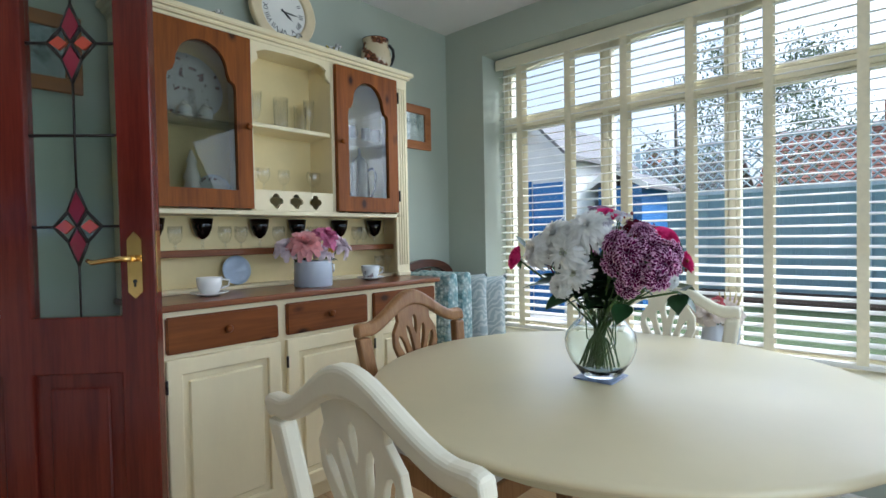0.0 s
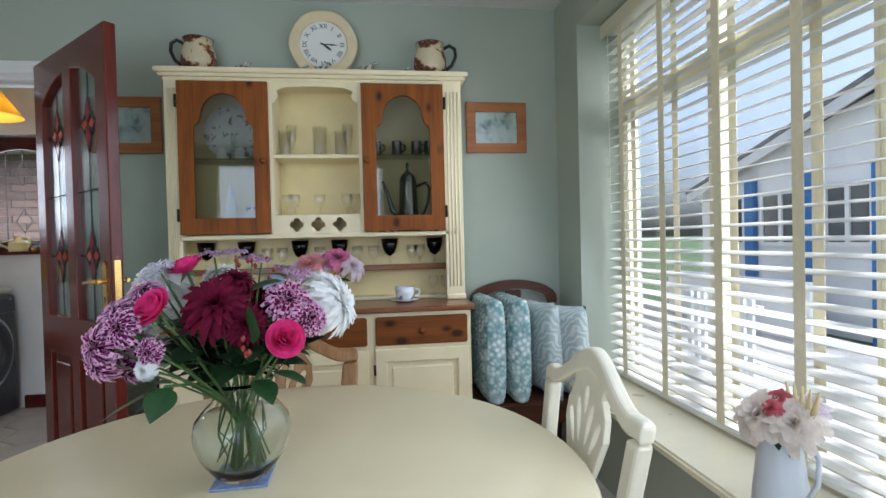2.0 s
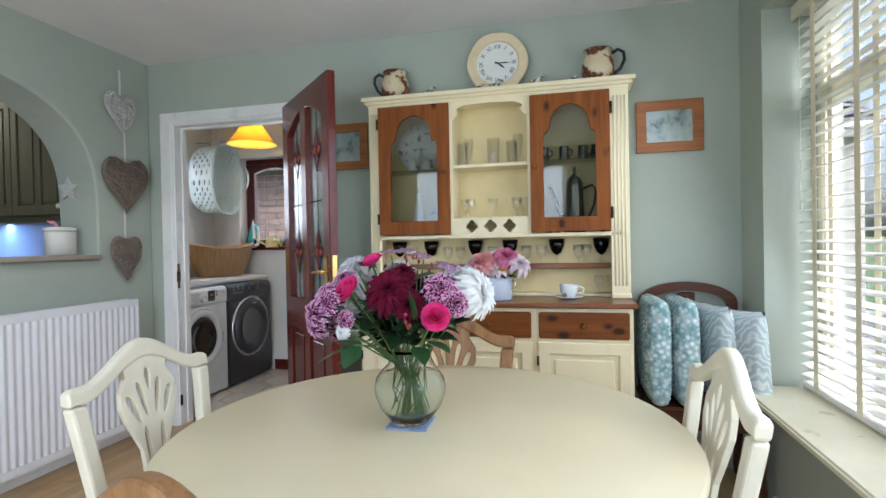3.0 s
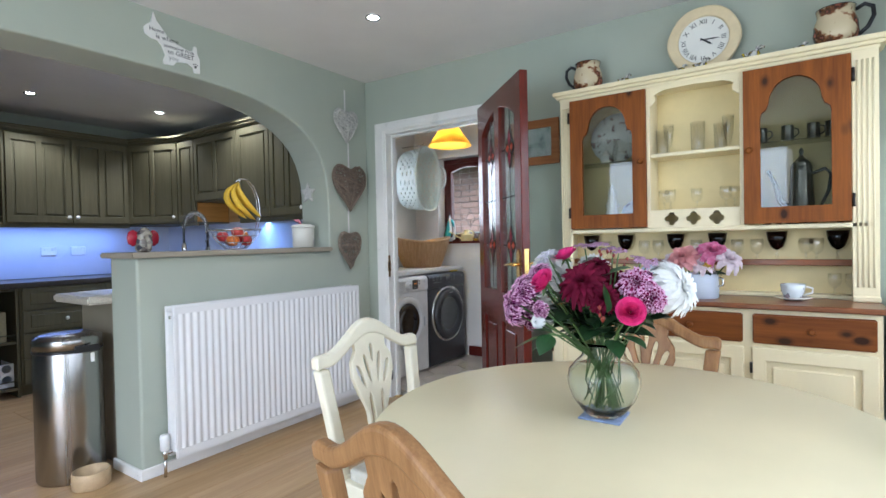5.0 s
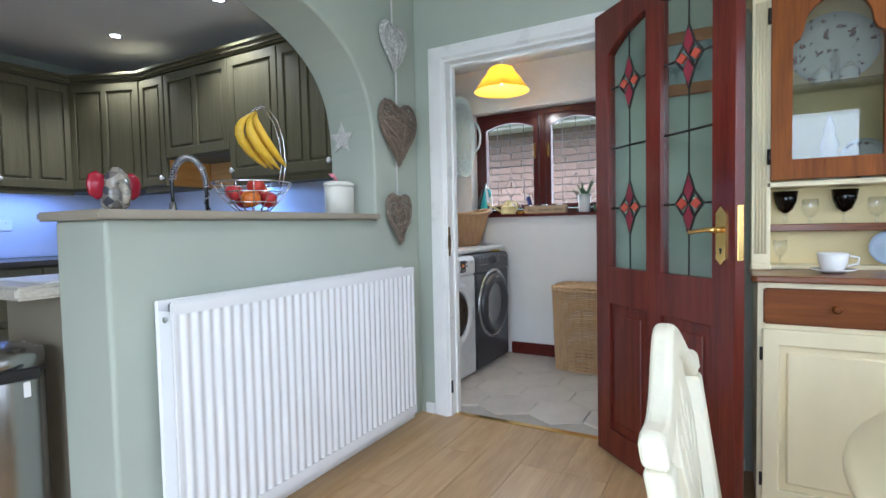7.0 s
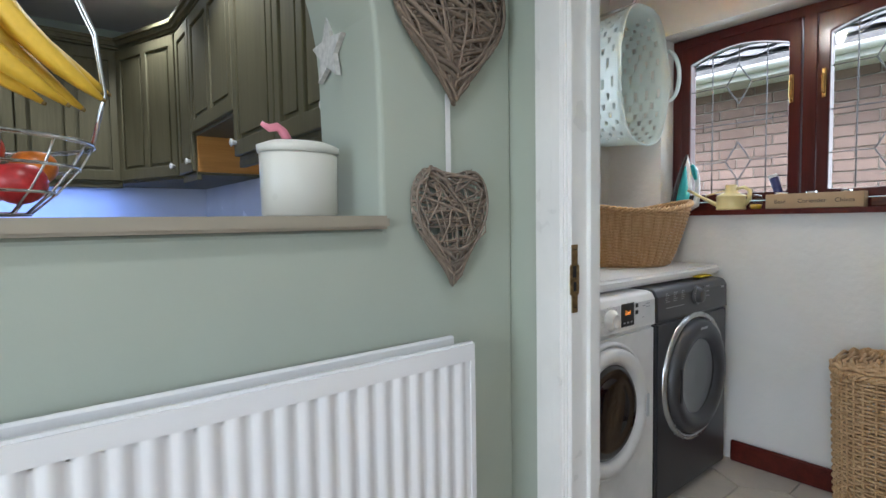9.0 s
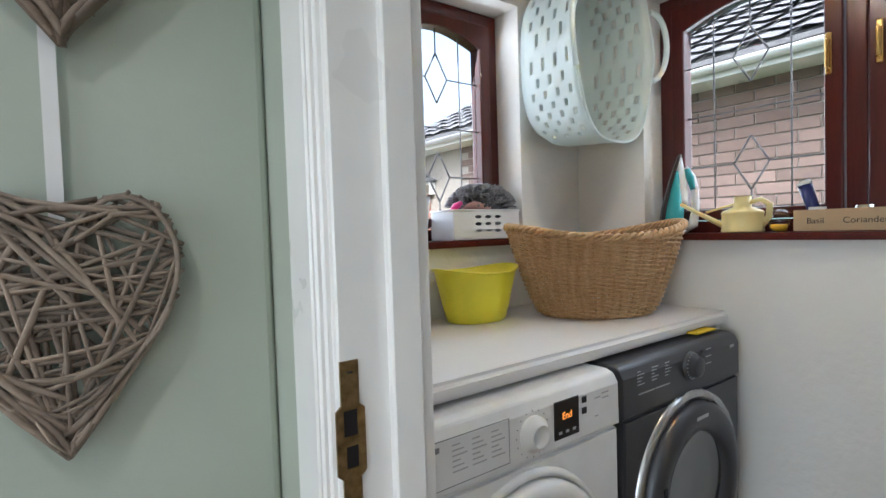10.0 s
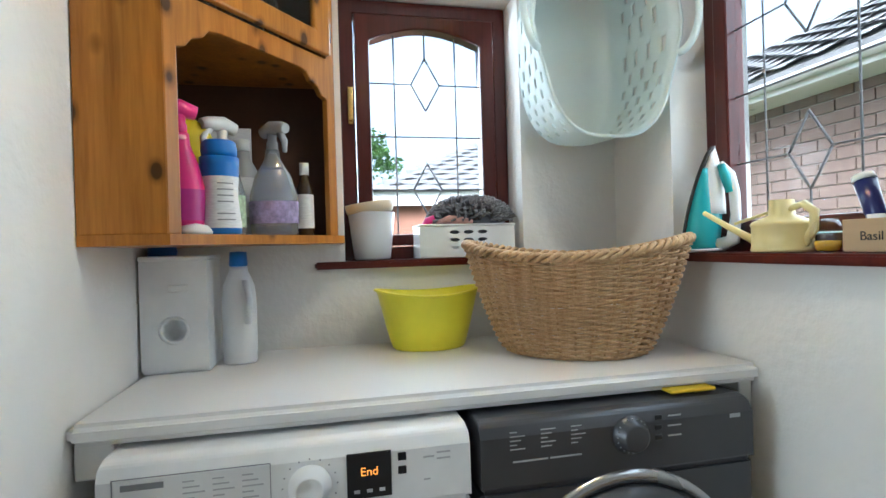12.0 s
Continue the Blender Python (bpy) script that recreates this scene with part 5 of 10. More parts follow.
def machine(name, x0, x1, label, body, fascia, ring, washer):
    """A front loader between x0 (east) and x1 (west), its front at y = -0.345."""
    F, H = -0.350, 0.848
    mc = thing(name, ((x0 + x1) / 2, -0.6, 0), label, name.replace("_", " "))
    xa, xb = min(x0, x1), max(x0, x1)
    bm = B((xa, -0.90, 0.02, xb, F, H - 0.128), bev=0.008, seg=2)
    part("body", bm, body, mc)
    bm = bmesh.new()
    # fascia leans back at the top
    lp = [(-0.90, H - 0.126), (F + 0.002, H - 0.126), (F + 0.001, H - 0.03), (F - 0.012, H - 0.006), (F - 0.03, H), (-0.90, H)]
    plate(bm, lp, [], lambda u, v, w: (w, u, v), xa, xb)
    fa = part("fascia", bm, fascia, mc)
    mark_bevel(fa, 0.006, 2)
    for px in (xa + 0.06, xb - 0.06):
        for py in (-0.85, -0.42):
            bm = bmesh.new()
            lathe(bm, [(0.022, 0), (0.022, 0.02)], (px, py, 0), 12)
            part("foot", bm, BLACK, mc)
    cx, cz = (x0 + x1) / 2, 0.47
    if washer:
        bm = bmesh.new()
        front_ring(bm, cx, cz, F, [(0.235, -0.002), (0.232, 0.010), (0.222, 0.013), (0.219, 0.003)], 48)
        part("door_surround", bm, body, mc)
        bm = bmesh.new()
        front_ring(bm, cx, cz, F, [(0.215, -0.004), (0.215, 0.022), (0.205, 0.034), (0.18, 0.034), (0.163, 0.02), (0.158, -0.03)], 48)
        door_ = part("porthole_door", bm, ring, mc)
        bm = bmesh.new()
        front_ring(bm, cx, cz, F, [(0.160, 0.014), (0.14, 0.028), (0.11, 0.014), (0.07, 0.007), (0.0005, 0.005)], 40)
        part("porthole_glass", bm, paint("dark_porthole", (0.012, 0.012, 0.014), 0.05, var=0.1, bump=0, coat=1.0), door_, "dark domed glass")
        bm = B((cx - 0.215, F + 0.012, cz - 0.06, cx - 0.188, F + 0.037, cz + 0.03), bev=0.006, seg=2)
        part("door_grip", bm, paint("grey_grip", (0.5, 0.52, 0.55), 0.35, var=0.03), door_)
    else:
        bm = bmesh.new()
        front_ring(bm, cx, cz, F, [(0.262, -0.002), (0.258, 0.012), (0.240, 0.014), (0.236, 0.002)], 48)
        part("door_surround", bm, paint("silver_trim", (0.5, 0.5, 0.5), 0.25, 0.9, var=0.05), mc)
        bm = bmesh.new()
        front_ring(bm, cx, cz, F, [(0.232, -0.004), (0.232, 0.02), (0.215, 0.036), (0.19, 0.038), (0.16, 0.03), (0.15, 0.012)], 48)
        door_ = part("porthole_door", bm, ring, mc)
        bm = bmesh.new()
        front_ring(bm, cx, cz, F, [(0.155, 0.014), (0.13, 0.009), (0.10, 0.006), (0.0005, 0.004)], 40)
        part("porthole_glass", bm, paint("smoked_porthole", (0.03, 0.03, 0.032), 0.08, var=0.1, bump=0, coat=1.0), door_, "smoked dished window")
        bm = B((cx + 0.175, F + 0.03, cz - 0.07, cx + 0.195, F + 0.041, cz + 0.07), bev=0.004, seg=2)
        part("door_grip", bm, BLACK, door_)
    return mc, fa, F, H


wm, wmf, F, H = machine("washing_machine", -1.992, -2.608, "white front-loading washing machine with an orange display", WHITEPL, WHITEPL, WHITEPL, True)
td, tdf, F, H = machine("tumble_dryer", -2.628, -3.222, "graphite tumble dryer beside the washing machine", GRAPHITE, GRAPHITE, GRAPHITE, False)
INK = plastic("grey_ink", (0.25, 0.25, 0.26), 0.5)
PALEINK = plastic("pale_ink", (0.45, 0.45, 0.46), 0.5)
YF = F + 0.0015
bm = B((-2.462, YF, 0.742, -2.384, YF + 0.003, 0.822), bev=0.001)
disp = part("display", bm, BLACK, wm, "black display panel")
turn = Matrix.Rotation(radians(180), 4, 'Z') @ Matrix.Rotation(radians(90), 4, 'X')
writing("End", 0.021, Matrix.Translation((-2.423, YF + 0.0032, 0.782)) @ turn, disp, glow("orange_digits", (1.0, 0.30, 0.04), 0.35), "digits", 0.0001)
for k in range(3):
    part("touch_mark", B((-2.45 + k * 0.022, YF + 0.003, 0.752, -2.44 + k * 0.022, YF + 0.0034, 0.758)), PALEINK, disp)
bm = bmesh.new()
front_ring(bm, -2.322, 0.775, YF, [(0.036, -0.001), (0.036, 0.008), (0.028, 0.012), (0.024, 0.024), (0.021, 0.025), (0.019, 0.018), (0.0005, 0.017)], 32)
part("programme_dial", bm, WHITEPL, wm)
for k in range(16):
    a = 2 * math.pi * k / 16
    part("dial_mark", B((-2.322 + 0.046 * math.cos(a) - 0.0012, YF, 0.775 + 0.046 * math.sin(a) - 0.0012, -2.322 + 0.046 * math.cos(a) + 0.0012, YF + 0.0006, 0.775 + 0.046 * math.sin(a) + 0.0012)), INK, wm)
bm = bmesh.new()
lp = rect(-2.258, 0.735, -2.015, 0.822)
plate(bm, lp, [rect(-2.2565, 0.7365, -2.0165, 0.8205)], lambda u, v, w: (u, w, v), YF, YF + 0.0006)
part("detergent_outline", bm, INK, wm)
part("maker_mark", B((-2.092, YF, 0.802, -2.028, YF + 0.0006, 0.812)), INK, wm, "grey maker's mark")
for col in range(3):
    for row in range(6):
        w = 0.018 + 0.008 * ((row * 7 + col * 3) % 3)
        x = -2.12 - col * 0.046
        part("print_line", B((x - w, YF, 0.806 - row * 0.0095, x, YF + 0.0006, 0.8085 - row * 0.0095)), PALEINK, wm)
for z in (0.808, 0.784):
    part("button", B((-2.489, YF, z - 0.007, -2.474, YF + 0.003, z + 0.007), bev=0.001), BLACK, wm)
for k, (x, z, w) in enumerate(((-2.52, 0.80, 0.02), (-2.545, 0.806, 0.025), (-2.545, 0.795, 0.025), (-2.52, 0.76, 0.012))):
    part("print_line", B((x - w, YF, z, x, YF + 0.0006, z + 0.003)), PALEINK, wm)
bm = bmesh.new()
front_ring(bm, -2.935, 0.798, YF, [(0.038, -0.001), (0.038, 0.006), (0.03, 0.010), (0.027, 0.026), (0.022, 0.028), (0.0005, 0.028)], 32)
part("programme_dial", bm, GRAPHITE, td)
for k in range(20):
    a = 2 * math.pi * k / 20
    part("dial_mark", B((-2.935 + 0.033 * math.cos(a) - 0.001, YF + 0.006, 0.798 + 0.033 * math.sin(a) - 0.001, -2.935 + 0.033 * math.cos(a) + 0.001, YF + 0.011, 0.798 + 0.033 * math.sin(a) + 0.001)), PALEINK, td)
for col in range(3):
    for row in range(5):
        w = 0.014 + 0.008 * ((row * 5 + col * 2) % 3)
        x = -2.685 - col * 0.062
        part("print_line", B((x - w, YF, 0.826 - row * 0.008, x, YF + 0.0006, 0.8282 - row * 0.008)), PALEINK, td)
for row in range(2):
    part("print_line", B((-2.76 - row * 0.07, YF, 0.77, -2.69 - row * 0.075, YF + 0.0006, 0.773)), PALEINK, td)
for z in (0.826, 0.806, 0.786):
    part("button", B((-3.005, YF, z - 0.005, -2.99, YF + 0.003, z + 0.005), bev=0.001), BLACK, td)
    part("print_line", B((-3.05, YF, z - 0.001, -3.02, YF + 0.0006, z + 0.002)), PALEINK, td)
part("maker_mark", B((-3.19, YF, 0.808, -3.165, YF + 0.0006, 0.816)), PALEINK, td)
part("maker_mark", B((-2.955, F + 0.0385, 0.665, -2.895, F + 0.0395, 0.674)), PALEINK, td, "pale maker's mark on the door")
solid("sponge_cloth", B((-3.17, -0.52, 0.854, -3.06, -0.39, 0.861), bev=0.002), plastic("yellow_cloth", (0.75, 0.55, 0.02), 0.8), "folded yellow cloth tucked under the worktop", "cloth", at=(-3.11, -0.45, 0.854))


# corner cupboard in honey pine
cab = thing("corner_cupboard", (-2.05, -0.8, 1.198), "honey pine corner wall cupboard, open shelf below glazed door", "cupboard")
A0, A1, A2, A3 = (-1.922, -0.478), (-2.068, -0.498), (-2.39, -0.875), (-2.39, -0.998)
TOPZ = 2.05


def slab(pts, z0, z1):
    bm = bmesh.new()
    prism(bm, pts, z0, z1)
    return bm


def panel_between(p, q, z0, z1, th, holes=(), outline=None):
    p, q = Vector((*p, 0)), Vector((*q, 0))
    d = (q - p).normalized()
    nr = Vector((d.y, -d.x, 0))
    L = (q - p).length

    def put(u, v, w):
        c = p + d * u - nr * w
        return (c.x, c.y, v)

    bm = bmesh.new()
    plate(bm, outline(L) if outline else rect(0, z0, L, z1), [h(L) for h in holes], put, 0, th)
    return bm, put, L


bm, _, _ = panel_between(A0, A1, 1.218, TOPZ, 0.016)
mark_bevel(part("side_panel", bm, HONEY, cab, "knotty pine side"), 0.002, 1)
bm, _, _ = panel_between(A2, A3, 1.218, TOPZ, 0.016)
part("side_panel", bm, HONEY, cab)
part("base", slab([A0, (-2.074, -0.490), (-2.407, -0.879), (-2.407, -0.998), (-1.922, -0.998)], 1.198, 1.219), HONEY, cab)
part("inner_shelf", slab([(-1.924, -0.50), (-2.056, -0.515), (-2.375, -0.885), (-2.375, -0.996), (-1.924, -0.996)], 1.655, 1.672), HONEY, cab)
part("top", slab([A0, (-2.074, -0.490), (-2.407, -0.879), (-2.407, -0.998), (-1.922, -0.998)], TOPZ, TOPZ + 0.03), HONEY, cab)
# the cupboard's inner shade is painted into the pine back's colour
part("back", B((-2.38, -0.997, 1.219, -1.924, -0.992, TOPZ), (-1.928, -0.992, 1.219, -1.923, -0.50, TOPZ)), paint("shaded_pine_back", (0.08, 0.032, 0.012), 0.6, var=0.15, scale=12), cab, "pine back boards darkened for the shade inside the cupboard")


def apron(L):
    a, b = 0.03, L - 0.03
    lp = [(a, 1.585)]
    lp += [(a + 0.02, 1.592), (a + 0.035, 1.612), (a + 0.06, 1.622), (a + 0.075, 1.64), (a + 0.10, 1.645)]
    lp += [(b - 0.10, 1.645), (b - 0.075, 1.64), (b - 0.06, 1.622), (b - 0.035, 1.612), (b - 0.02, 1.592), (b, 1.585)]
    return [(0, 1.219), (a, 1.219)] + lp + [(b, 1.219), (L, 1.219), (L, TOPZ), (b, TOPZ), (b, 1.695), (a, 1.695), (a, TOPZ), (0, TOPZ)]


bm, dputc, L = panel_between(A1, A2, 0, 0, 0.018, outline=apron)
mark_bevel(part("face_frame", bm, HONEY, cab, "pine frame with a shaped apron"), 0.003, 2)
bm = bmesh.new()
plate(bm, rect(0.026, 1.70, L - 0.026, TOPZ - 0.01), [rect(0.085, 1.755, L - 0.085, TOPZ - 0.06)], dputc, -0.016, 0.004)
cdoor = part("door", bm, HONEY, cab)
mark_bevel(cdoor, 0.006, 2)
bm = bmesh.new()
plate(bm, rect(0.08, 1.75, L - 0.08, TOPZ - 0.055), [], dputc, -0.006, -0.002)
part("pane", bm, CABPANE, cdoor)
bm = bmesh.new()
a = Vector(dputc(L - 0.022, 1.74, -0.008))
tube(bm, [a, a + Vector((0, 0, 0.05))], 0.004, 8)
part("hinge", bm, DARK, cdoor)


def squeezy(name, at, prof, material, label, cap=None, capmat=None, band=None, bandmat=None, sx=1.0, sy=1.0, rot=0):
    """A bottle turned from a profile, with a cap and a label band as parts."""
    b_ = thing(name, at, label, "bottle", "cleaning bottles")
    bm = bmesh.new()
    lathe(bm, prof, at, 20, sx, sy)
    part("body", bm, material, b_)
    if cap:
        bm = bmesh.new()
        lathe(bm, cap, at, 18, 1, 1)
        part("cap", bm, capmat, b_)
    if band:
        bm = bmesh.new()
        lathe(bm, [(r + 0.0008, z) for r, z in band], at, 20, sx, sy, False, False)
        part("paper_label", bm, bandmat, b_)
    return b_


def trigger(b_, at, z, material, d, k=1.35):
    """A spray trigger head pointing along d in plan."""
    d = Vector((*d, 0)).normalized()
    a = Vector(at)
    up = Vector((0, 0, 1))
    bm = bmesh.new()
    lathe(bm, [(0.014, z), (0.014, z + 0.018), (0.011, z + 0.022), (0.012, z + 0.04)], at, 14)
    tube(bm, [a + up * (z + 0.034 * k) - d * 0.024 * k, a + up * (z + 0.040 * k), a + up * (z + 0.038 * k) + d * 0.024 * k, a + up * (z + 0.035 * k) + d * 0.038 * k], [0.011 * k, 0.014 * k, 0.012 * k, 0.009 * k], 12)
    tube(bm, [a + up * (z + 0.033 * k) + d * 0.020 * k, a + up * (z + 0.012 * k) + d * 0.034 * k, a + up * (z - 0.008 * k) + d * 0.034 * k], [0.007 * k, 0.006 * k, 0.004 * k], 8)
    part("spray_head", bm, material, b_)


PINKPL = plastic("hot_pink_plastic", (0.70, 0.03, 0.22), 0.3)
BLUEPL = plastic("bright_blue_plastic", (0.02, 0.16, 0.52), 0.3)
PAPER = paint("printed_paper", (0.7, 0.7, 0.7), 0.5, var=0.12, scale=60, stretch=(1, 1, 6))
CLEARPL = clear("clear_plastic", (0.88, 0.9, 0.92), 0.08, 1.45)
YELLOWPL = plastic("yellow_plastic", (0.75, 0.62, 0.02), 0.35)
SZ2 = 1.2195


def on_front(u, back):
    p, q = Vector((*A1, 0)), Vector((*A2, 0))
    d = (q - p).normalized()
    inn = Vector((0.77, -0.64, 0))
    c = p + d * u + inn * back
    return (c.x, c.y, SZ2)


CLEARPL2 = plastic("hazy_clear_plastic", (0.82, 0.84, 0.84), 0.15, 0.78)
c = on_front(0.085, 0.075)
b_ = squeezy("spray_bottle", c, [(0.034, 0), (0.040, 0.006), (0.040, 0.10), (0.030, 0.15), (0.017, 0.19), (0.015, 0.215)], PINKPL, "hot pink stain remover spray bottle on the cupboard shelf", sx=1.15, sy=0.85,
             band=[(0.0402, 0.03), (0.0402, 0.095)], bandmat=plastic("magenta_label", (0.42, 0.02, 0.22), 0.35))
part("neck_ring", lathe(bmesh.new(), [(0.016, 0.200), (0.017, 0.204), (0.016, 0.210)], c, 16), plastic("pale_pink_ring", (0.75, 0.35, 0.45), 0.4), b_)
trigger(b_, c, 0.215, PINKPL, (0.75, 0.35))
c = on_front(0.150, 0.038)
b_ = squeezy("scent_bottle", c, [(0.040, 0), (0.043, 0.004), (0.043, 0.02), (0.036, 0.08), (0.0365, 0.105), (0.041, 0.15), (0.041, 0.168)], BLUEPL, "bright blue and white laundry scent bottle on the shelf",
             cap=[(0.036, 0.168), (0.038, 0.18), (0.036, 0.20), (0.030, 0.205), (0.001, 0.205)], capmat=BLUEPL, band=[(0.0432, 0.014), (0.0405, 0.04), (0.0362, 0.08), (0.0367, 0.106), (0.0385, 0.125)], bandmat=PAPER)
for k in range(7):
    z = 0.03 + k * 0.013
    r = 0.0385 if z > 0.05 else 0.043
    bm = bmesh.new()
    n = 6
    rings(bm, [[(c[0] + r * math.cos(a_), c[1] + r * math.sin(a_), c[2] + z + h_) for a_ in [1.6 + 0.9 * i / n for i in range(n + 1)]] for h_ in (0, 0.0028)], False, False, False)
    part("print_line", bm, INK, b_)
c = on_front(0.215, 0.105)
b_ = squeezy("spray_bottle", c, [(0.036, 0), (0.043, 0.008), (0.043, 0.10), (0.030, 0.155), (0.016, 0.185), (0.014, 0.21)], CLEARPL2, "clear spray bottle with a white trigger", sx=1.1, sy=0.8,
             band=[(0.0432, 0.02), (0.0432, 0.095)], bandmat=paint("green_red_label", (0.5, 0.62, 0.42), 0.5, var=0.5, scale=25))
part("dip_tube", tube(bmesh.new(), [(c[0], c[1], c[2] + 0.11), (c[0], c[1], c[2] + 0.21)], 0.003, 6), WHITEPL, b_)
trigger(b_, c, 0.21, WHITEPL, (0.7, 0.6))
c = on_front(0.325, 0.060)
b_ = squeezy("spray_bottle", c, [(0.046, 0), (0.052, 0.008), (0.053, 0.10), (0.040, 0.15), (0.018, 0.19), (0.015, 0.215)], CLEARPL2, "clear rounded spray bottle with a purple label", sx=1.1, sy=0.72,
             band=[(0.0535, 0.03), (0.0535, 0.085)], bandmat=paint("purple_label", (0.34, 0.27, 0.46), 0.45, var=0.5, scale=30))
trigger(b_, c, 0.215, plastic("clear_white_trigger", (0.6, 0.6, 0.6), 0.25, 0.3), (-0.6, 0.6))
c = on_front(0.43, 0.055)
squeezy("small_bottle", c, [(0.020, 0), (0.022, 0.004), (0.022, 0.12), (0.012, 0.15), (0.010, 0.165)], plastic("brown_bottle", (0.05, 0.03, 0.015), 0.15), "small dark bottle with a pale label", cap=[(0.012, 0.163), (0.012, 0.195)], capmat=WHITEPL,
        band=[(0.0222, 0.02), (0.0222, 0.11)], bandmat=PAPER)
c = on_front(0.375, 0.11)
solid("cleaner_carton", B((c[0] - 0.022, c[1] - 0.02, SZ2, c[0] + 0.022, c[1] + 0.02, SZ2 + 0.16), bev=0.002), plastic("blue_carton", (0.08, 0.13, 0.35), 0.4), "blue cleaner carton at the shelf's back", "carton", at=c)
c = on_front(0.315, 0.155)
b_ = squeezy("cleaner_bottle", c, [(0.034, 0), (0.036, 0.005), (0.036, 0.17), (0.02, 0.2), (0.018, 0.22)], plastic("grey_bottle", (0.35, 0.36, 0.37), 0.3), "grey cleaner bottle with a pale printed label", cap=[(0.019, 0.22), (0.019, 0.25), (0.001, 0.251)], capmat=WHITEPL, band=[(0.0362, 0.05), (0.0362, 0.15)], bandmat=PAPER)
c = on_front(0.265, 0.17)
b_ = squeezy("cleaner_bottle", c, [(0.03, 0), (0.032, 0.005), (0.032, 0.15), (0.016, 0.18), (0.015, 0.20)], plastic("olive_bottle", (0.30, 0.28, 0.14), 0.3), "olive cleaner bottle at the back of the shelf", cap=[(0.017, 0.20), (0.017, 0.225), (0.001, 0.226)], capmat=WHITEPL)
c = on_front(0.135, 0.16)
bm = bmesh.new()
front_ring(bm, c[0], SZ2 + 0.195, c[1] - 0.006, [(0.0005, 0.0), (0.082, 0.0), (0.084, 0.006), (0.082, 0.012), (0.0005, 0.012)], 32)
box(bm, (c[0] - 0.05, c[1] - 0.006, SZ2), (c[0] + 0.05, c[1] + 0.006, SZ2 + 0.15))
solid("yellow_duster", bm, YELLOWPL, "bright yellow rounded packet at the shelf's back", "packet", at=c)
c = on_front(0.075, 0.022)
bm = lathe(bmesh.new(), [(0.032, 0), (0.033, 0.006), (0.024, 0.018), (0.001, 0.023)], c, 18)
solid("dosing_cap", bm, WHITEPL, "white plastic dosing cap lying on the shelf", "cap", at=c)
c = on_front(0.315, 0.195)
solid("card_packet", B((c[0] - 0.05, c[1] - 0.004, SZ2, c[0] + 0.05, c[1] + 0.004, SZ2 + 0.285), bev=0.001), PAPER, "white printed card packet standing at the shelf's back", "packet", at=c)
# bottles behind the glazed door
for k, u in enumerate((0.10, 0.17, 0.24, 0.31, 0.36)):
    c = on_front(u, 0.10)
    c = (c[0], c[1], 1.6725)
    squeezy("store_bottle", c, [(0.026, 0), (0.028, 0.005), (0.028, 0.15), (0.014, 0.20), (0.012, 0.24)], (BLACK, DARK, CLEARPL, BLACK, DARK)[k], "dark bottle behind the cupboard glass")

# on the worktop
tub = thing("detergent_tub", (-2.0, -0.84, 0.897), "white square detergent tub with a round scoop hole", "tub")
holes = [[(-2.0 + 0.026 * math.cos(a), 1.0 + 0.026 * math.sin(a)) for a in [2 * math.pi * i / 20 for i in range(20)]]]
bm = bmesh.new()
plate(bm, rect(-2.075, 0.905, -1.927, 1.165), holes, lambda u, v, w: (u, w, v), -0.762, -0.770)
part("front", bm, WHITEPL, tub)
part("bottom", B((-2.075, -0.915, 0.897, -1.927, -0.7705, 0.909)), WHITEPL, tub)
part("side", B((-2.075, -0.915, 0.909, -2.069, -0.7705, 1.165)), WHITEPL, tub)
part("side", B((-1.933, -0.915, 0.909, -1.927, -0.7705, 1.165)), WHITEPL, tub)
part("back", B((-2.069, -0.915, 0.909, -1.933, -0.909, 1.165)), WHITEPL, tub)
part("lid", B((-2.079, -0.918, 1.165, -1.925, -0.759, 1.177), bev=0.003), WHITEPL, tub)
bm = bmesh.new()
front_ring(bm, -2.0, 1.0, -0.762, [(0.034, -0.001), (0.034, 0.003), (0.026, 0.003), (0.025, -0.03), (0.0005, -0.035)], 24)
part("hole_rim", bm, WHITEPL, tub)
part("pull_tab", B((-2.035, -0.762, 1.09, -1.99, -0.757, 1.108), bev=0.002), GLOSSWHITE, tub)
bm = lathe(bmesh.new(), [(0.026, 0), (0.027, 0.008), (0.024, 0.03), (0.012, 0.035)], (-1.96, -0.83, 1.1775), 16, 1.3, 0.9)
solid("bottle_cap", bm, BLUEPL, "dark blue cap lying on the detergent tub", "cap", at=(-1.96, -0.83, 1.1775))
bt = thing("softener_bottle", (-2.135, -0.84, 0.897), "white softener bottle with a blue cap", "bottle")
bm = bmesh.new()
lathe(bm, [(0.036, 0), (0.040, 0.006), (0.040, 0.16), (0.036, 0.20), (0.022, 0.235), (0.020, 0.25)], (-2.135, -0.84, 0.897), 24, 1.05, 0.72)
part("body", bm, plastic("milky_plastic", (0.74, 0.74, 0.74), 0.35), bt)
bm = bmesh.new()
lathe(bm, [(0.021, 0.248), (0.023, 0.252), (0.021, 0.285), (0.001, 0.287)], (-2.135, -0.84, 0.897), 20)
part("cap", bm, BLUEPL, bt)
bm = bmesh.new()
tube(bm, [(-2.155, -0.812, 1.11), (-2.165, -0.805, 1.06), (-2.16, -0.808, 1.0)], [0.008, 0.009, 0.008], 8)
part("grip", bm, plastic("milky_plastic_grip", (0.70, 0.71, 0.72), 0.35), bt)

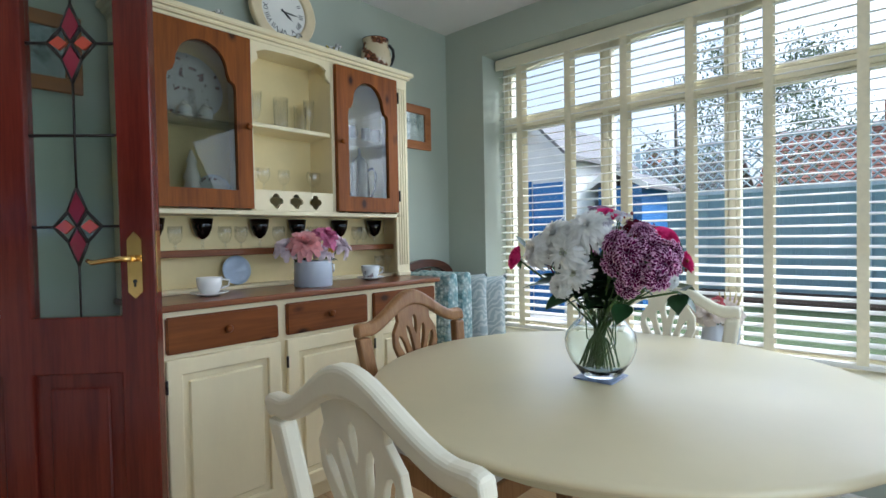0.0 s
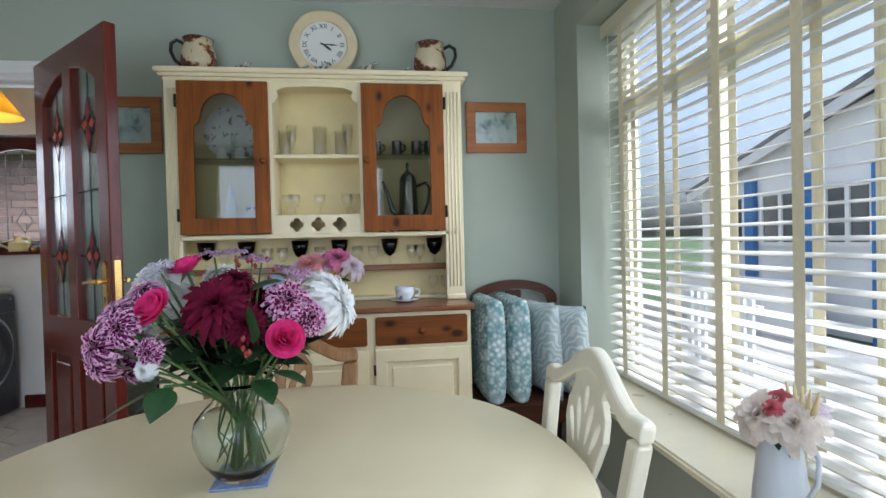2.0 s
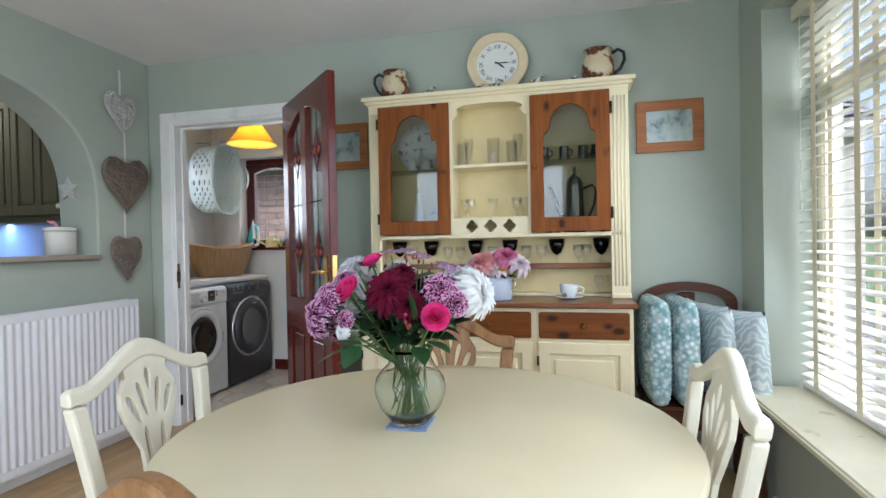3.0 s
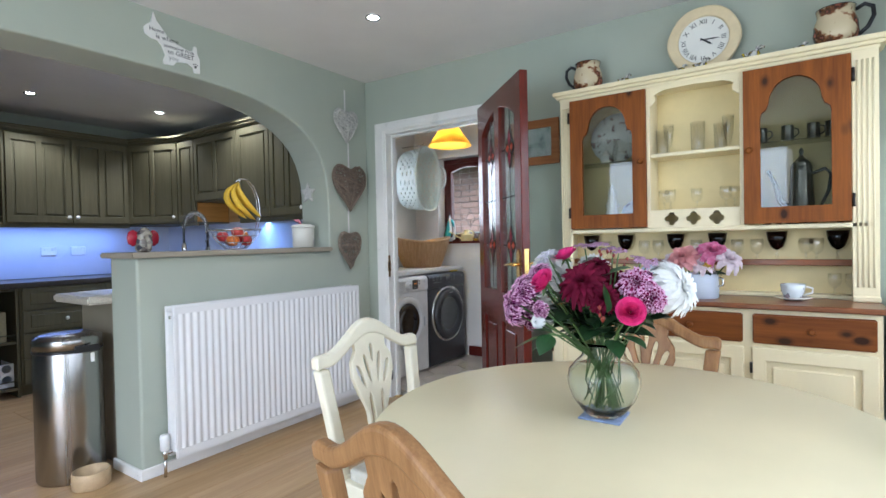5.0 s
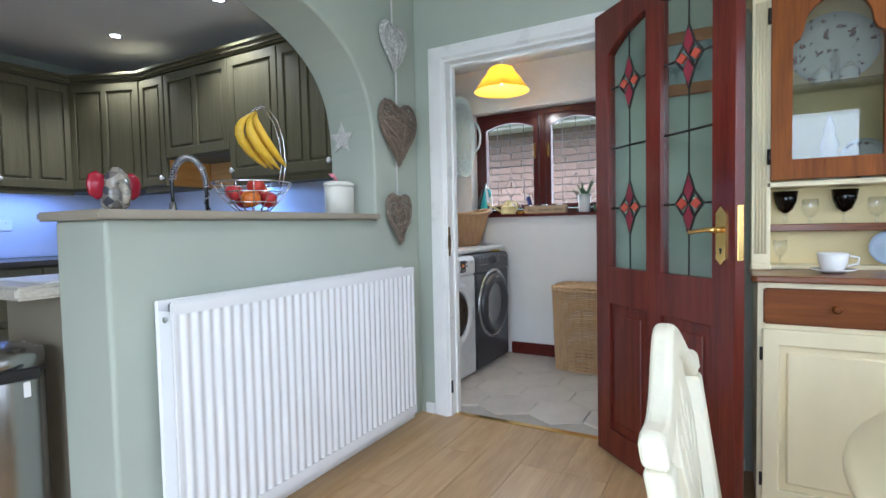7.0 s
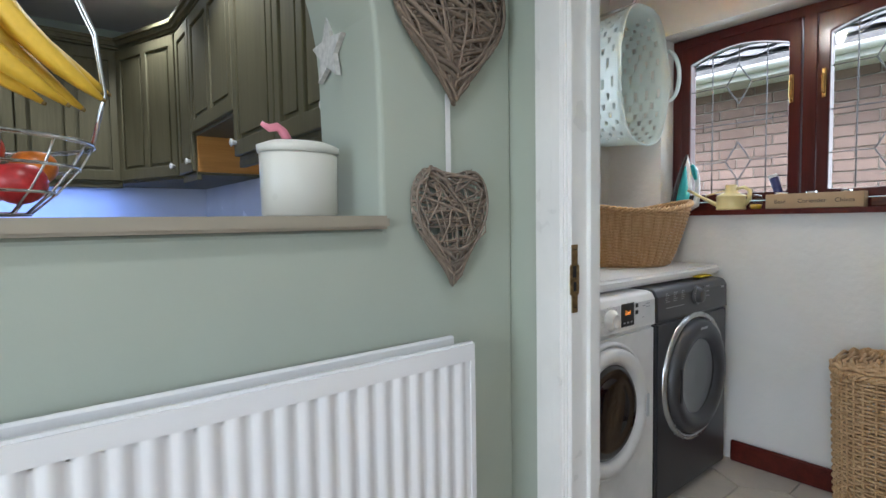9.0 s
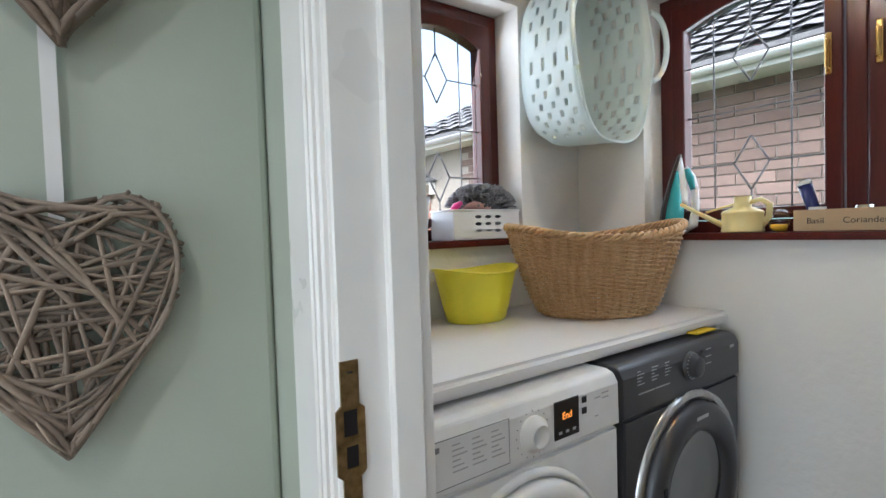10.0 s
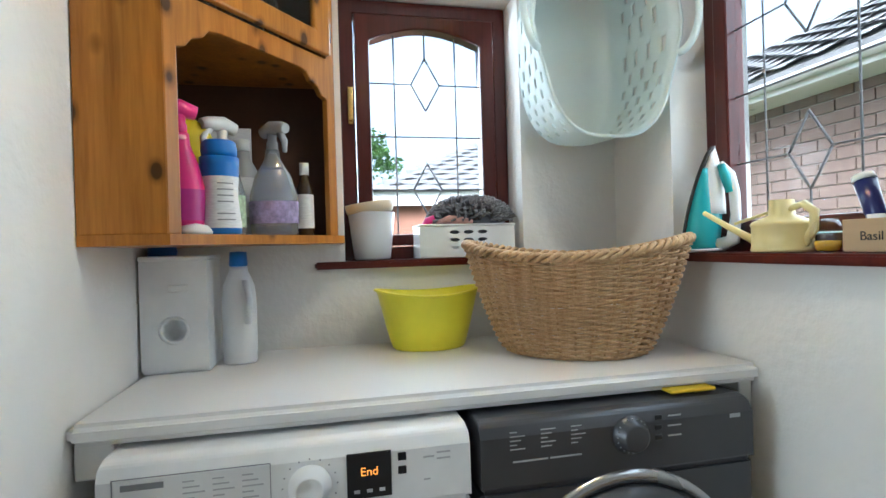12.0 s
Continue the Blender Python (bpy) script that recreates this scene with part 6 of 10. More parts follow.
# yellow flexible tub
bm = bmesh.new()
yc = (-2.635, -0.875, 0.897)
prof = [(0.098, 0.0), (0.104, 0.005), (0.120, 0.06), (0.144, 0.148), (0.150, 0.156), (0.144, 0.154), (0.115, 0.06), (0.099, 0.011), (0.001, 0.009)]
lathe(bm, prof, yc, 40, 1.0, 0.72, cap1=False)
for v_ in bm.verts:
    rel = (v_.co.x - yc[0]) / 0.15
    if v_.co.z > yc[2] + 0.13:
        v_.co.z += 0.016 * rel * rel - 0.004
ytub = thing("yellow_tub", yc, "lemon yellow flexible plastic tub on the worktop", "tub")
LEMON = plastic("lemon_plastic", (0.82, 0.75, 0.03), 0.35)
part("body", bm, LEMON, ytub)
bm = bmesh.new()
pts = []
for i in range(49):
    a = 2 * math.pi * i / 48
    pts.append((yc[0] + 0.150 * math.cos(a), yc[1] + 0.108 * math.sin(a), yc[2] + 0.152 + 0.016 * math.cos(a) ** 2))
tube(bm, pts, 0.0035, 6, cap=False)
part("rim", bm, LEMON, ytub)


def wicker(name, c, rx0, ry0, rx1, ry1, h, rows, stakes, label, mat, dip=0.0, rim=0.012, square=0.0, rot=0.0, fill=0.74, wave=0.0065):
    """A woven basket: wavy weavers round upright stakes, with a plaited rim."""
    w = thing(name, c, label, "basket")
    C = Vector(c)
    ca, sa = math.cos(rot), math.sin(rot)

    def at(a, f, out=0.0):
        e = 1 / (1 + square)
        cx, sx = math.cos(a), math.sin(a)
        cx, sx = math.copysign(abs(cx) ** e, cx), math.copysign(abs(sx) ** e, sx)
        g = f ** 0.8
        rx, ry = rx0 + (rx1 - rx0) * g + out, ry0 + (ry1 - ry0) * g + out
        lift = dip * f ** 2 * (cx * cx - 0.5)
        x, y = rx * cx, ry * sx
        return C + Vector((x * ca - y * sa, x * sa + y * ca, 0.006 + h * f + lift))

    bm = bmesh.new()
    n = stakes * 4
    for r in range(rows):
        f = (r + 0.5) / rows
        pts = [at(2 * math.pi * i / n, f, wave * math.cos(math.pi * (i / 4.0 + r))) for i in range(n)]
        tube(bm, pts + [pts[0]], 0.5 * h / rows * fill, 5, cap=False)
    part("weave", bm, mat, w, "woven willow side")
    for k in range(stakes):
        bm = bmesh.new()
        a = 2 * math.pi * k / stakes
        tube(bm, [at(a, f) for f in (0.0, 0.25, 0.5, 0.75, 1.0)], 0.0038, 5)
        part("stake", bm, mat, w)
    for s in range(3):
        bm = bmesh.new()
        m_ = 210
        pts = []
        for i in range(m_):
            a = 2 * math.pi * i / m_
            th = a * 24 + s * 2 * math.pi / 3
            p = at(a, 1.0, rim * 0.8 * math.cos(th))
            p.z += rim * 0.8 * math.sin(th) + rim * 0.4
            pts.append(p)
        tube(bm, pts + [pts[0]], rim * 0.55, 6, cap=False)
        part("rim_strand", bm, mat, w, "plaited rim strand")
    bm = bmesh.new()
    lathe(bm, [(1.0, 0.0), (1.0, 0.008)], c, 32, rx0 * 0.98, ry0 * 0.98)
    bmesh.ops.rotate(bm, verts=bm.verts[:], cent=C, matrix=Matrix.Rotation(rot, 3, 'Z'))
    part("base", bm, mat, w)
    return w


WICKER = wood("golden_willow", (0.46, 0.27, 0.115), (0.74, 0.52, 0.29), 'Z', 0.5, scale=2.0, rand=0.15)
wicker("laundry_basket", (-2.99, -0.69, 0.897), 0.180, 0.135, 0.285, 0.195, 0.258, 36, 34, "golden wicker laundry basket with a plaited rim", WICKER, dip=0.040, rim=0.0105, rot=radians(148), fill=0.98, wave=0.0070)
hamper = wicker("laundry_hamper", (-3.09, 0.33, 0.0), 0.165, 0.215, 0.18, 0.235, 0.575, 46, 44, "tall golden wicker laundry hamper with a lid", WICKER, rim=0.009, square=1.2, wave=0.005)
bm = bmesh.new()
lp = []
for k in range(14):
    f = 1 - k / 14
    n = 60
    pts = []
    for i in range(n):
        a = 2 * math.pi * i / n
        cx, sx = math.cos(a), math.sin(a)
        cx, sx = math.copysign(abs(cx) ** 0.45, cx), math.copysign(abs(sx) ** 0.45, sx)
        pts.append((-3.09 + 0.185 * f * cx, 0.33 + 0.24 * f * sx, 0.605 + 0.006 * math.cos(i * math.pi / 2 + k * math.pi) + 0.015 * (1 - f)))
    tube(bm, pts + [pts[0]], 0.0065, 5, cap=False)
part("lid", bm, WICKER, hamper, "woven willow lid")

# hanging plastic basket
AQUA, at_, ab = nodes_of("translucent_aqua_plastic")
ab.inputs["Base Color"].default_value = (0.70, 0.76, 0.74, 1)
ab.inputs["Roughness"].default_value = 0.35
ab.inputs["Subsurface Weight"].default_value = 0.0
tl = at_.nodes.new("ShaderNodeBsdfTranslucent")
tl.inputs[0].default_value = (0.74, 0.80, 0.78, 1)
mx = at_.nodes.new("ShaderNodeMixShader")
mx.inputs[0].default_value = 0.4
at_.links.new(ab.outputs[0], mx.inputs[1])
at_.links.new(tl.outputs[0], mx.inputs[2])
at_.links.new(mx.outputs[0], at_.nodes["Material Output"].inputs[0])
hb = thing("hanging_basket", (-3.11, -0.80, 1.78), "pale aqua perforated plastic laundry basket hung on the wall", "basket")
NRM = Vector((0.04, 1.0, 0)).normalized()
SIDE = Vector((NRM.y, -NRM.x, 0)) * -1
HC = Vector((-3.112, -0.680, 1.782))
HD = 0.295


def hput(a, f, off=0.0):
    """a: angle round the mouth; f: 0 at the mouth, 1 at the bottom."""
    k = 1 - 0.07 * f - 0.10 * max(0, f - 0.8) / 0.2
    e = 0.72
    cx, sx = math.cos(a), math.sin(a)
    cx, sx = math.copysign(abs(cx) ** e, cx), math.copysign(abs(sx) ** e, sx)
    flare = 0.030 * math.exp(-(sx / 0.33) ** 2) * math.copysign(1, cx) * (1 - f) ** 6 if abs(cx) > 0.3 else 0
    return HC + SIDE * ((0.185 * k + off) * cx + flare) + Vector((0, 0, (0.318 * k + off) * sx)) - NRM * (HD * f)


bm = bmesh.new()
NA, NF = 42, 10
dee = ((-0.28, 0.32), (0.28, 0.32), (0.30, -0.02), (0.15, -0.30), (-0.15, -0.30), (-0.30, -0.02))
grid = [[bm.verts.new(hput(2 * math.pi * i / NA, j / NF)) for i in range(NA)] for j in range(NF + 1)]
for j in range(NF):
    for i in range(NA):
        q = (grid[j][i], grid[j][(i + 1) % NA], grid[j + 1][(i + 1) % NA], grid[j + 1][i])
        end = abs(math.sin(2 * math.pi * (i + 0.5) / NA)) > 0.93
        if 1 <= j <= 7 and (i + j) % 2 == 0 and not end:
            sg = 1 if math.cos(2 * math.pi * (i + 0.5) / NA) > 0 else -1
            d = [bm.verts.new(hput(2 * math.pi * (i + 0.5 + v * sg) / NA, (j + 0.5 + u * 0.9) / NF)) for u, v in dee]
            low, high = ((q[0], q[3]), (q[1], q[2])) if sg > 0 else ((q[1], q[2]), (q[0], q[3]))
            # low/high: edges at small and large height in the hole's own frame; first entry nearer the mouth
            bm.faces.new((high[0], high[1], d[1], d[0]))
            bm.faces.new((high[1], low[1], d[3], d[2], d[1]))
            bm.faces.new((low[1], low[0], d[4], d[3]))
            bm.faces.new((low[0], high[0], d[0], d[5], d[4]))
        else:
            bm.faces.new(q)
cen = [bm.verts.new(HC - NRM * HD + (v_.co - HC + NRM * HD) * 0.5) for v_ in grid[NF]]
for i in range(NA):
    bm.faces.new((grid[NF][i], grid[NF][(i + 1) % NA], cen[(i + 1) % NA], cen[i]))
bm.faces.new(cen)
bmesh.ops.recalc_face_normals(bm, faces=bm.faces[:])
hs = part("shell", bm, AQUA, hb, smooth=True)
md = hs.modifiers.new("thick", 'SOLIDIFY')
md.thickness = 0.003
bm = bmesh.new()
tube(bm, [hput(2 * math.pi * i / 96, 0.0, 0.002) for i in range(97)], 0.005, 8, cap=False)
part("rim", bm, AQUA, hb)
for s in (-1, 1):
    bm = bmesh.new()
    c0 = HC + SIDE * (s * 0.200) + Vector((0, 0, 0.03))
    pts = [c0 + SIDE * (s * (0.0 + 0.05 * math.sin(math.pi * k / 14))) + Vector((0, 0, -0.12 * math.cos(math.pi * k / 14))) + NRM * 0.03 * math.sin(math.pi * k / 14) for k in range(15)]
    tube(bm, pts, 0.010, 8)
    part("handle", bm, AQUA, hb)
hk = bmesh.new()
tube(hk, [(-3.10, -0.999, 2.125), (-3.10, -0.74, 2.125), (-3.10, -0.72, 2.145)], 0.006, 8)
tube(hk, [HC + Vector((0, 0, 0.315)) - NRM * 0.01, (-3.10, -0.74, 2.13)], 0.003, 6)
solid("wall_hook", hk, CHROME, "metal wall hook carrying the plastic basket", "hook", at=(-3.10, -0.999, 2.125))

# on the west sill
WS = 1.1465
iron = thing("steam_iron", (-3.345, -0.60, WS), "turquoise and white steam iron standing on its heel", "iron")
ic = Vector((-3.345, -0.60, WS))
IR = radians(35)
IH = 0.275


def iput(x, y, z):
    """Iron frame: x across, y from the sole to the handle, z up to the tip."""
    c, s = math.cos(IR), math.sin(IR)
    return ic + Vector((x * c - y * s, x * s + y * c, z))


def sole_w(z):
    return 0.054 * math.sqrt(max(0.0, 1 - (z / IH) ** 2.4)) + 0.0015


def sole_y(z):
    return -0.052 + 0.065 * (z / IH) ** 1.5


def back_y(z):
    return 0.018 + 0.012 * math.sin(math.pi * z / IH) - 0.011 * (z / IH)


def iron_ring(z, y0, y1, k=1.0):
    w = sole_w(z) * k
    ym = y0 + (y1 - y0) * 0.55
    return [iput(-w, y0, z), iput(w, y0, z), iput(w * 0.95, ym, z), iput(w * 0.55, y1, z), iput(-w * 0.55, y1, z), iput(-w * 0.95, ym, z)]


zs = [IH * k / 14 for k in range(15)]
bm = bmesh.new()
rings(bm, [[iput(-sole_w(z) - 0.002, sole_y(z) - 0.008, z), iput(sole_w(z) + 0.002, sole_y(z) - 0.008, z), iput(sole_w(z) + 0.002, sole_y(z), z), iput(-sole_w(z) - 0.002, sole_y(z), z)] for z in zs])
part("soleplate", bm, DARK, iron, "dark soleplate")
TURQ = plastic("turquoise_plastic", (0.06, 0.40, 0.42), 0.15)
bm = bmesh.new()
rings(bm, [iron_ring(z, sole_y(z) + 0.0005, max(sole_y(z) + 0.008, 0.012 - 0.02 * max(0, z - 0.1) / 0.1 + (z / IH) * 0.02)) for z in zs[:12]])
part("water_tank", bm, TURQ, iron, "turquoise water tank")
bm = bmesh.new()
rings(bm, [iron_ring(z, max(sole_y(z) + 0.002, -0.01), back_y(z) + 0.006, 0.72) for z in zs[5:15]])
part("upper_body", bm, WHITEPL, iron, "white upper body")
bm = bmesh.new()
tube(bm, [iput(0, 0.022, 0.225), iput(0, 0.045, 0.195), iput(0, 0.056, 0.15), iput(0, 0.058, 0.09), iput(0, 0.05, 0.03), iput(0, 0.015, 0.014)], [0.013, 0.015, 0.013, 0.012, 0.017, 0.02], 12)
part("handle", bm, WHITEPL, iron, "white handle")
bm = bmesh.new()
tube(bm, [iput(0.012, 0.030, 0.222), iput(0.014, 0.04, 0.19), iput(0.013, 0.048, 0.15)], [0.010, 0.013, 0.008], 10)
part("grip_inset", bm, TURQ, iron)
part("dial", lathe(bmesh.new(), [(0.014, 0.085), (0.016, 0.095), (0.012, 0.105)], tuple(iput(0.022, 0.0, 0.0)), 14), WHITEPL, iron)
bm = bmesh.new()
tube(bm, [iput(0, 0.03, 0.006), (-3.30, -0.56, WS + 0.005), (-3.27, -0.60, WS + 0.004), (-3.262, -0.63, 1.13), (-3.25, -0.69, 1.0), (-3.25, -0.72, 0.915), (-3.2, -0.80, 0.903)], 0.004, 8)
part("cord", bm, WHITEPL, iron, "white cord trailing down to the worktop")

PALEYELLOW = paint("pale_yellow_enamel", (0.74, 0.62, 0.28), 0.35, var=0.05)
wc = thing("watering_can", (-3.345, -0.385, WS), "pale yellow enamel watering can with a long spout", "watering can")
cy_ = Vector((-3.345, -0.385, WS))
bm = bmesh.new()
lathe(bm, [(r * 1.08, z * 1.12) for r, z in ((0.046, 0), (0.048, 0.004), (0.046, 0.008), (0.046, 0.042), (0.048, 0.045), (0.044, 0.05), (0.02, 0.06), (0.019, 0.085), (0.017, 0.085), (0.017, 0.06))], tuple(cy_), 28, cap1=False)
part("body", bm, PALEYELLOW, wc)
bm = bmesh.new()
tube(bm, [cy_ + Vector((0.01, -0.04, 0.016)), cy_ + Vector((0.03, -0.095, 0.05)), cy_ + Vector((0.045, -0.145, 0.082))], [0.0085, 0.006, 0.005], 10)
part("spout", bm, PALEYELLOW, wc)
bm = bmesh.new()
tube(bm, [cy_ + Vector((0, -0.018, 0.076)), cy_ + Vector((0.025, -0.085, 0.056))], 0.003, 8)
part("stay", bm, PALEYELLOW, wc)
bm = bmesh.new()
tube(bm, [cy_ + Vector((0, 0.017, 0.078)), cy_ + Vector((0, 0.045, 0.085)), cy_ + Vector((0, 0.066, 0.07)), cy_ + Vector((0, 0.064, 0.04)), cy_ + Vector((0, 0.045, 0.014))], 0.005, 8, flat=1.6)
part("handle", bm, PALEYELLOW, wc)

wc.scale = (1.2, 1.2, 1.2)
gj = thing("glass_bubble_jar", (-3.35, -0.283, WS), "small clear glass jar with amber liquid", "jar")
bm = bmesh.new()
lathe(bm, [(0.02, 0), (0.026, 0.01), (0.03, 0.03), (0.028, 0.05), (0.018, 0.064), (0.001, 0.067)], (-3.35, -0.283, WS), 20)
part("glass", bm, DRINK, gj)
bm = bmesh.new()
lathe(bm, [(0.018, 0.002), (0.022, 0.01), (0.023, 0.022), (0.001, 0.023)], (-3.35, -0.283, WS), 18)
part("liquid", bm, plastic("amber_liquid", (0.6, 0.35, 0.02), 0.1), gj)

KRAFT = paint("kraft_wood_tray", (0.42, 0.30, 0.17), 0.7, var=0.1, scale=15, stretch=(1, 0.1, 1))
hbx = thing("herb_tray", (-3.37, -0.09, WS), "natural wooden herb tray lettered along its front", "planter tray")
part("front", B((-3.342, -0.240, WS, -3.335, 0.10, WS + 0.062), bev=0.001), KRAFT, hbx)
part("back", B((-3.398, -0.240, WS, -3.392, 0.10, WS + 0.062), bev=0.001), KRAFT, hbx)
part("end", B((-3.392, -0.240, WS, -3.342, -0.234, WS + 0.062), bev=0.001), KRAFT, hbx)
part("end", B((-3.392, 0.094, WS, -3.342, 0.10, WS + 0.062), bev=0.001), KRAFT, hbx)
part("bottom", B((-3.392, -0.234, WS, -3.342, 0.094, WS + 0.006)), KRAFT, hbx)
tw = Matrix.Rotation(radians(90), 4, 'Z') @ Matrix.Rotation(radians(90), 4, 'X')
for txt, y in (("Basil", -0.185), ("Coriander", -0.07), ("Chives", 0.04)):
    writing(txt, 0.024, Matrix.Translation((-3.3347, y, WS + 0.022)) @ tw, hbx, BLACK)
for y in (-0.19, -0.08, 0.035):
    bm = lathe(bmesh.new(), [(0.019, 0.007), (0.023, 0.07), (0.021, 0.07), (0.018, 0.012)], (-3.367, y, WS), 18, cap1=False)
    part("tin", bm, CHROME if y > -0.15 else WHITEPL, hbx, "small planting tin")
tor = thing("torch", (-3.367, -0.185, WS + 0.02), "dark blue torch leaning in the herb tray", "torch")
bm = bmesh.new()
tube(bm, [(-3.367, -0.185, WS + 0.02), (-3.367, -0.205, WS + 0.085), (-3.367, -0.22, WS + 0.135)], [0.015, 0.017, 0.019], 14)
part("barrel", bm, plastic("navy_plastic", (0.02, 0.025, 0.12), 0.3), tor)
bm = bmesh.new()
tube(bm, [(-3.367, -0.22, WS + 0.135), (-3.367, -0.2245, WS + 0.147)], [0.020, 0.018], 14)
part("lens_cap", bm, WHITEPL, tor)

solid("small_box", B((-3.39, 0.12, WS, -3.345, 0.185, WS + 0.035), bev=0.003), DARKOAK, "small dark wooden box on the sill", "box", at=(-3.37, 0.15, WS))
pp = thing("potted_plant", (-3.365, 0.24, WS), "leafy green plant in a tall white pot", "potted plant")
bm = lathe(bmesh.new(), [(0.038, 0), (0.041, 0.004), (0.05, 0.14), (0.047, 0.14), (0.04, 0.12), (0.001, 0.118)], (-3.365, 0.24, WS), 24, cap1=False)
part("pot", bm, PORCELAIN, pp)
rnd = random.Random(5)
LEAFG = paint("houseplant_leaf", (0.07, 0.16, 0.05), 0.45, var=0.3, scale=18)


def blade(bm, base, d, ln, wd, droop):
    """A bent pointed leaf of six quads."""
    d = Vector(d).normalized()
    s = d.cross(Vector((0, 0, 1)))
    s = s.normalized() if s.length > 0.01 else Vector((1, 0, 0))
    prev = None
    for i in range(7):
        f = i / 6
        p = Vector(base) + d * ln * f + Vector((0, 0, -droop * f * f * ln))
        w = wd * math.sin(math.pi * (0.12 + 0.88 * f)) ** 0.7 if f < 1 else 0.0005
        q = (bm.verts.new(p - s * w), bm.verts.new(p + Vector((0, 0, -0.15 * w))), bm.verts.new(p + s * w))
        if prev:
            bm.faces.new((prev[0], prev[1], q[1], q[0]))
            bm.faces.new((prev[1], prev[2], q[2], q[1]))
        prev = q


for k in range(44):
    bm = bmesh.new()
    a = rnd.uniform(0, 2 * math.pi)
    el = rnd.uniform(0.35, 1.4)
    blade(bm, (-3.365 + 0.02 * math.cos(a), 0.24 + 0.02 * math.sin(a), WS + 0.12), (math.cos(a) * math.cos(el), math.sin(a) * math.cos(el), math.sin(el)), rnd.uniform(0.10, 0.19) * (0.4 if math.cos(a) < 0 else 1), rnd.uniform(0.006, 0.011), rnd.uniform(0.1, 0.6))
    part("leaf", bm, LEAFG, pp)
gp = lathe(bmesh.new(), [(0.028, 0), (0.036, 0.055), (0.033, 0.055), (0.028, 0.045), (0.001, 0.044)], (-3.365, 0.345, WS), 20, cap1=False)
solid("plant_pot", gp, paint("green_glaze_pot", (0.10, 0.16, 0.07), 0.3, var=0.1), "small green glazed plant pot on the sill", "plant pot", at=(-3.365, 0.345, WS))

# on the south sill
jug = thing("measuring_jug", (-2.495, -1.035, WS), "frosted plastic jug with a beige lid resting in it", "jug")
bm = bmesh.new()
lathe(bm, [(0.05, 0), (0.056, 0.005), (0.072, 0.145), (0.069, 0.145), (0.053, 0.008), (0.001, 0.006)], (-2.495, -1.035, WS), 28, cap1=False)
part("body", bm, plastic("frosted_plastic", (0.80, 0.82, 0.86), 0.35, 0.35), jug)
bm = bmesh.new()
lathe(bm, [(0.066, 0.0), (0.073, 0.012), (0.076, 0.034), (0.070, 0.034), (0.060, 0.008), (0.001, 0.004)], (0, 0, 0), 28, cap1=False)
bmesh.ops.rotate(bm, verts=bm.verts[:], cent=(0, 0, 0), matrix=Matrix.Rotation(radians(8), 3, 'Y'))
bmesh.ops.translate(bm, verts=bm.verts[:], vec=(-2.493, -1.035, WS + 0.141))
part("lid", bm, paint("beige_plastic", (0.55, 0.46, 0.32), 0.4, var=0.05), jug, "beige lid")

mb = thing("cloth_basket", (-2.790, -1.055, WS), "white plastic basket with oval holes", "basket")
bm = bmesh.new()
holes = []
for i in range(3):
    for j in range(3):
        holes.append([(-2.835 + i * 0.045 - 0.045 * 0 + 0.016 * math.cos(a), WS + 0.03 + j * 0.024 + 0.006 * math.sin(a)) for a in [2 * math.pi * k / 12 for k in range(12)]])
plate(bm, rect(-2.940, WS + 0.002, -2.635, WS + 0.10), holes, lambda u, v, w: (u, w, v), -0.980, -0.984)
box(bm, (-2.940, -1.107, WS), (-2.635, -0.984, WS + 0.004))
box(bm, (-2.940, -1.107, WS + 0.004), (-2.936, -0.984, WS + 0.10))
box(bm, (-2.639, -1.107, WS + 0.004), (-2.635, -0.984, WS + 0.10))
box(bm, (-2.936, -1.107, WS + 0.004), (-2.639, -1.103, WS + 0.10))
part("body", bm, WHITEPL, mb)
bm = bmesh.new()
rc = [(-2.940, -0.980), (-2.635, -0.980), (-2.635, -1.107), (-2.940, -1.107), (-2.940, -0.980)]
tube(bm, [(x, y, WS + 0.10) for x, y in rc], 0.004, 6)
part("rim", bm, WHITEPL, mb)
mop = thing("dusting_mop", (-2.815, -1.035, WS + 0.06), "grey chenille dusting mop heaped in the white basket", "mop")
bm = lathe(bmesh.new(), [(0.02, 0.0), (0.085, 0.03), (0.10, 0.06), (0.07, 0.095), (0.001, 0.11)], (-2.815, -1.040, WS + 0.045), 20, 1.2, 0.5)
part("backing", bm, paint("grey_chenille_back", (0.16, 0.16, 0.17), 0.95), mop)
bm = bmesh.new()
rnd = random.Random(9)
for k in range(700):
    a = rnd.uniform(0, 2 * math.pi)
    rr = math.sqrt(rnd.random())
    p = Vector((-2.815 + 0.118 * rr * math.cos(a), -1.040 + 0.052 * rr * math.sin(a), WS + 0.165 - 0.055 * rr ** 4))
    d = Vector((math.cos(a) * rr + rnd.uniform(-0.5, 0.5), math.sin(a) * rr * 0.9 + rnd.uniform(-0.3, 0.5), rnd.uniform(0.1, 0.9))).normalized()
    tube(bm, [p, p + d * 0.022, p + d * 0.042 + Vector((0, 0, -0.007))], [0.0035, 0.0042, 0.0028], 5)
ob = part("chenille", bm, paint("grey_chenille", (0.22, 0.22, 0.235), 0.95, var=0.3, scale=60), mop, "grey chenille fingers")
ob["kind"] = "stuff"
cl = bmesh.new()
tube(cl, [(-2.695, -1.005, WS + 0.105), (-2.735, -0.995, WS + 0.118), (-2.775, -0.990, WS + 0.112), (-2.805, -0.990, WS + 0.108)], [0.013, 0.018, 0.017, 0.01], 8, flat=0.6)
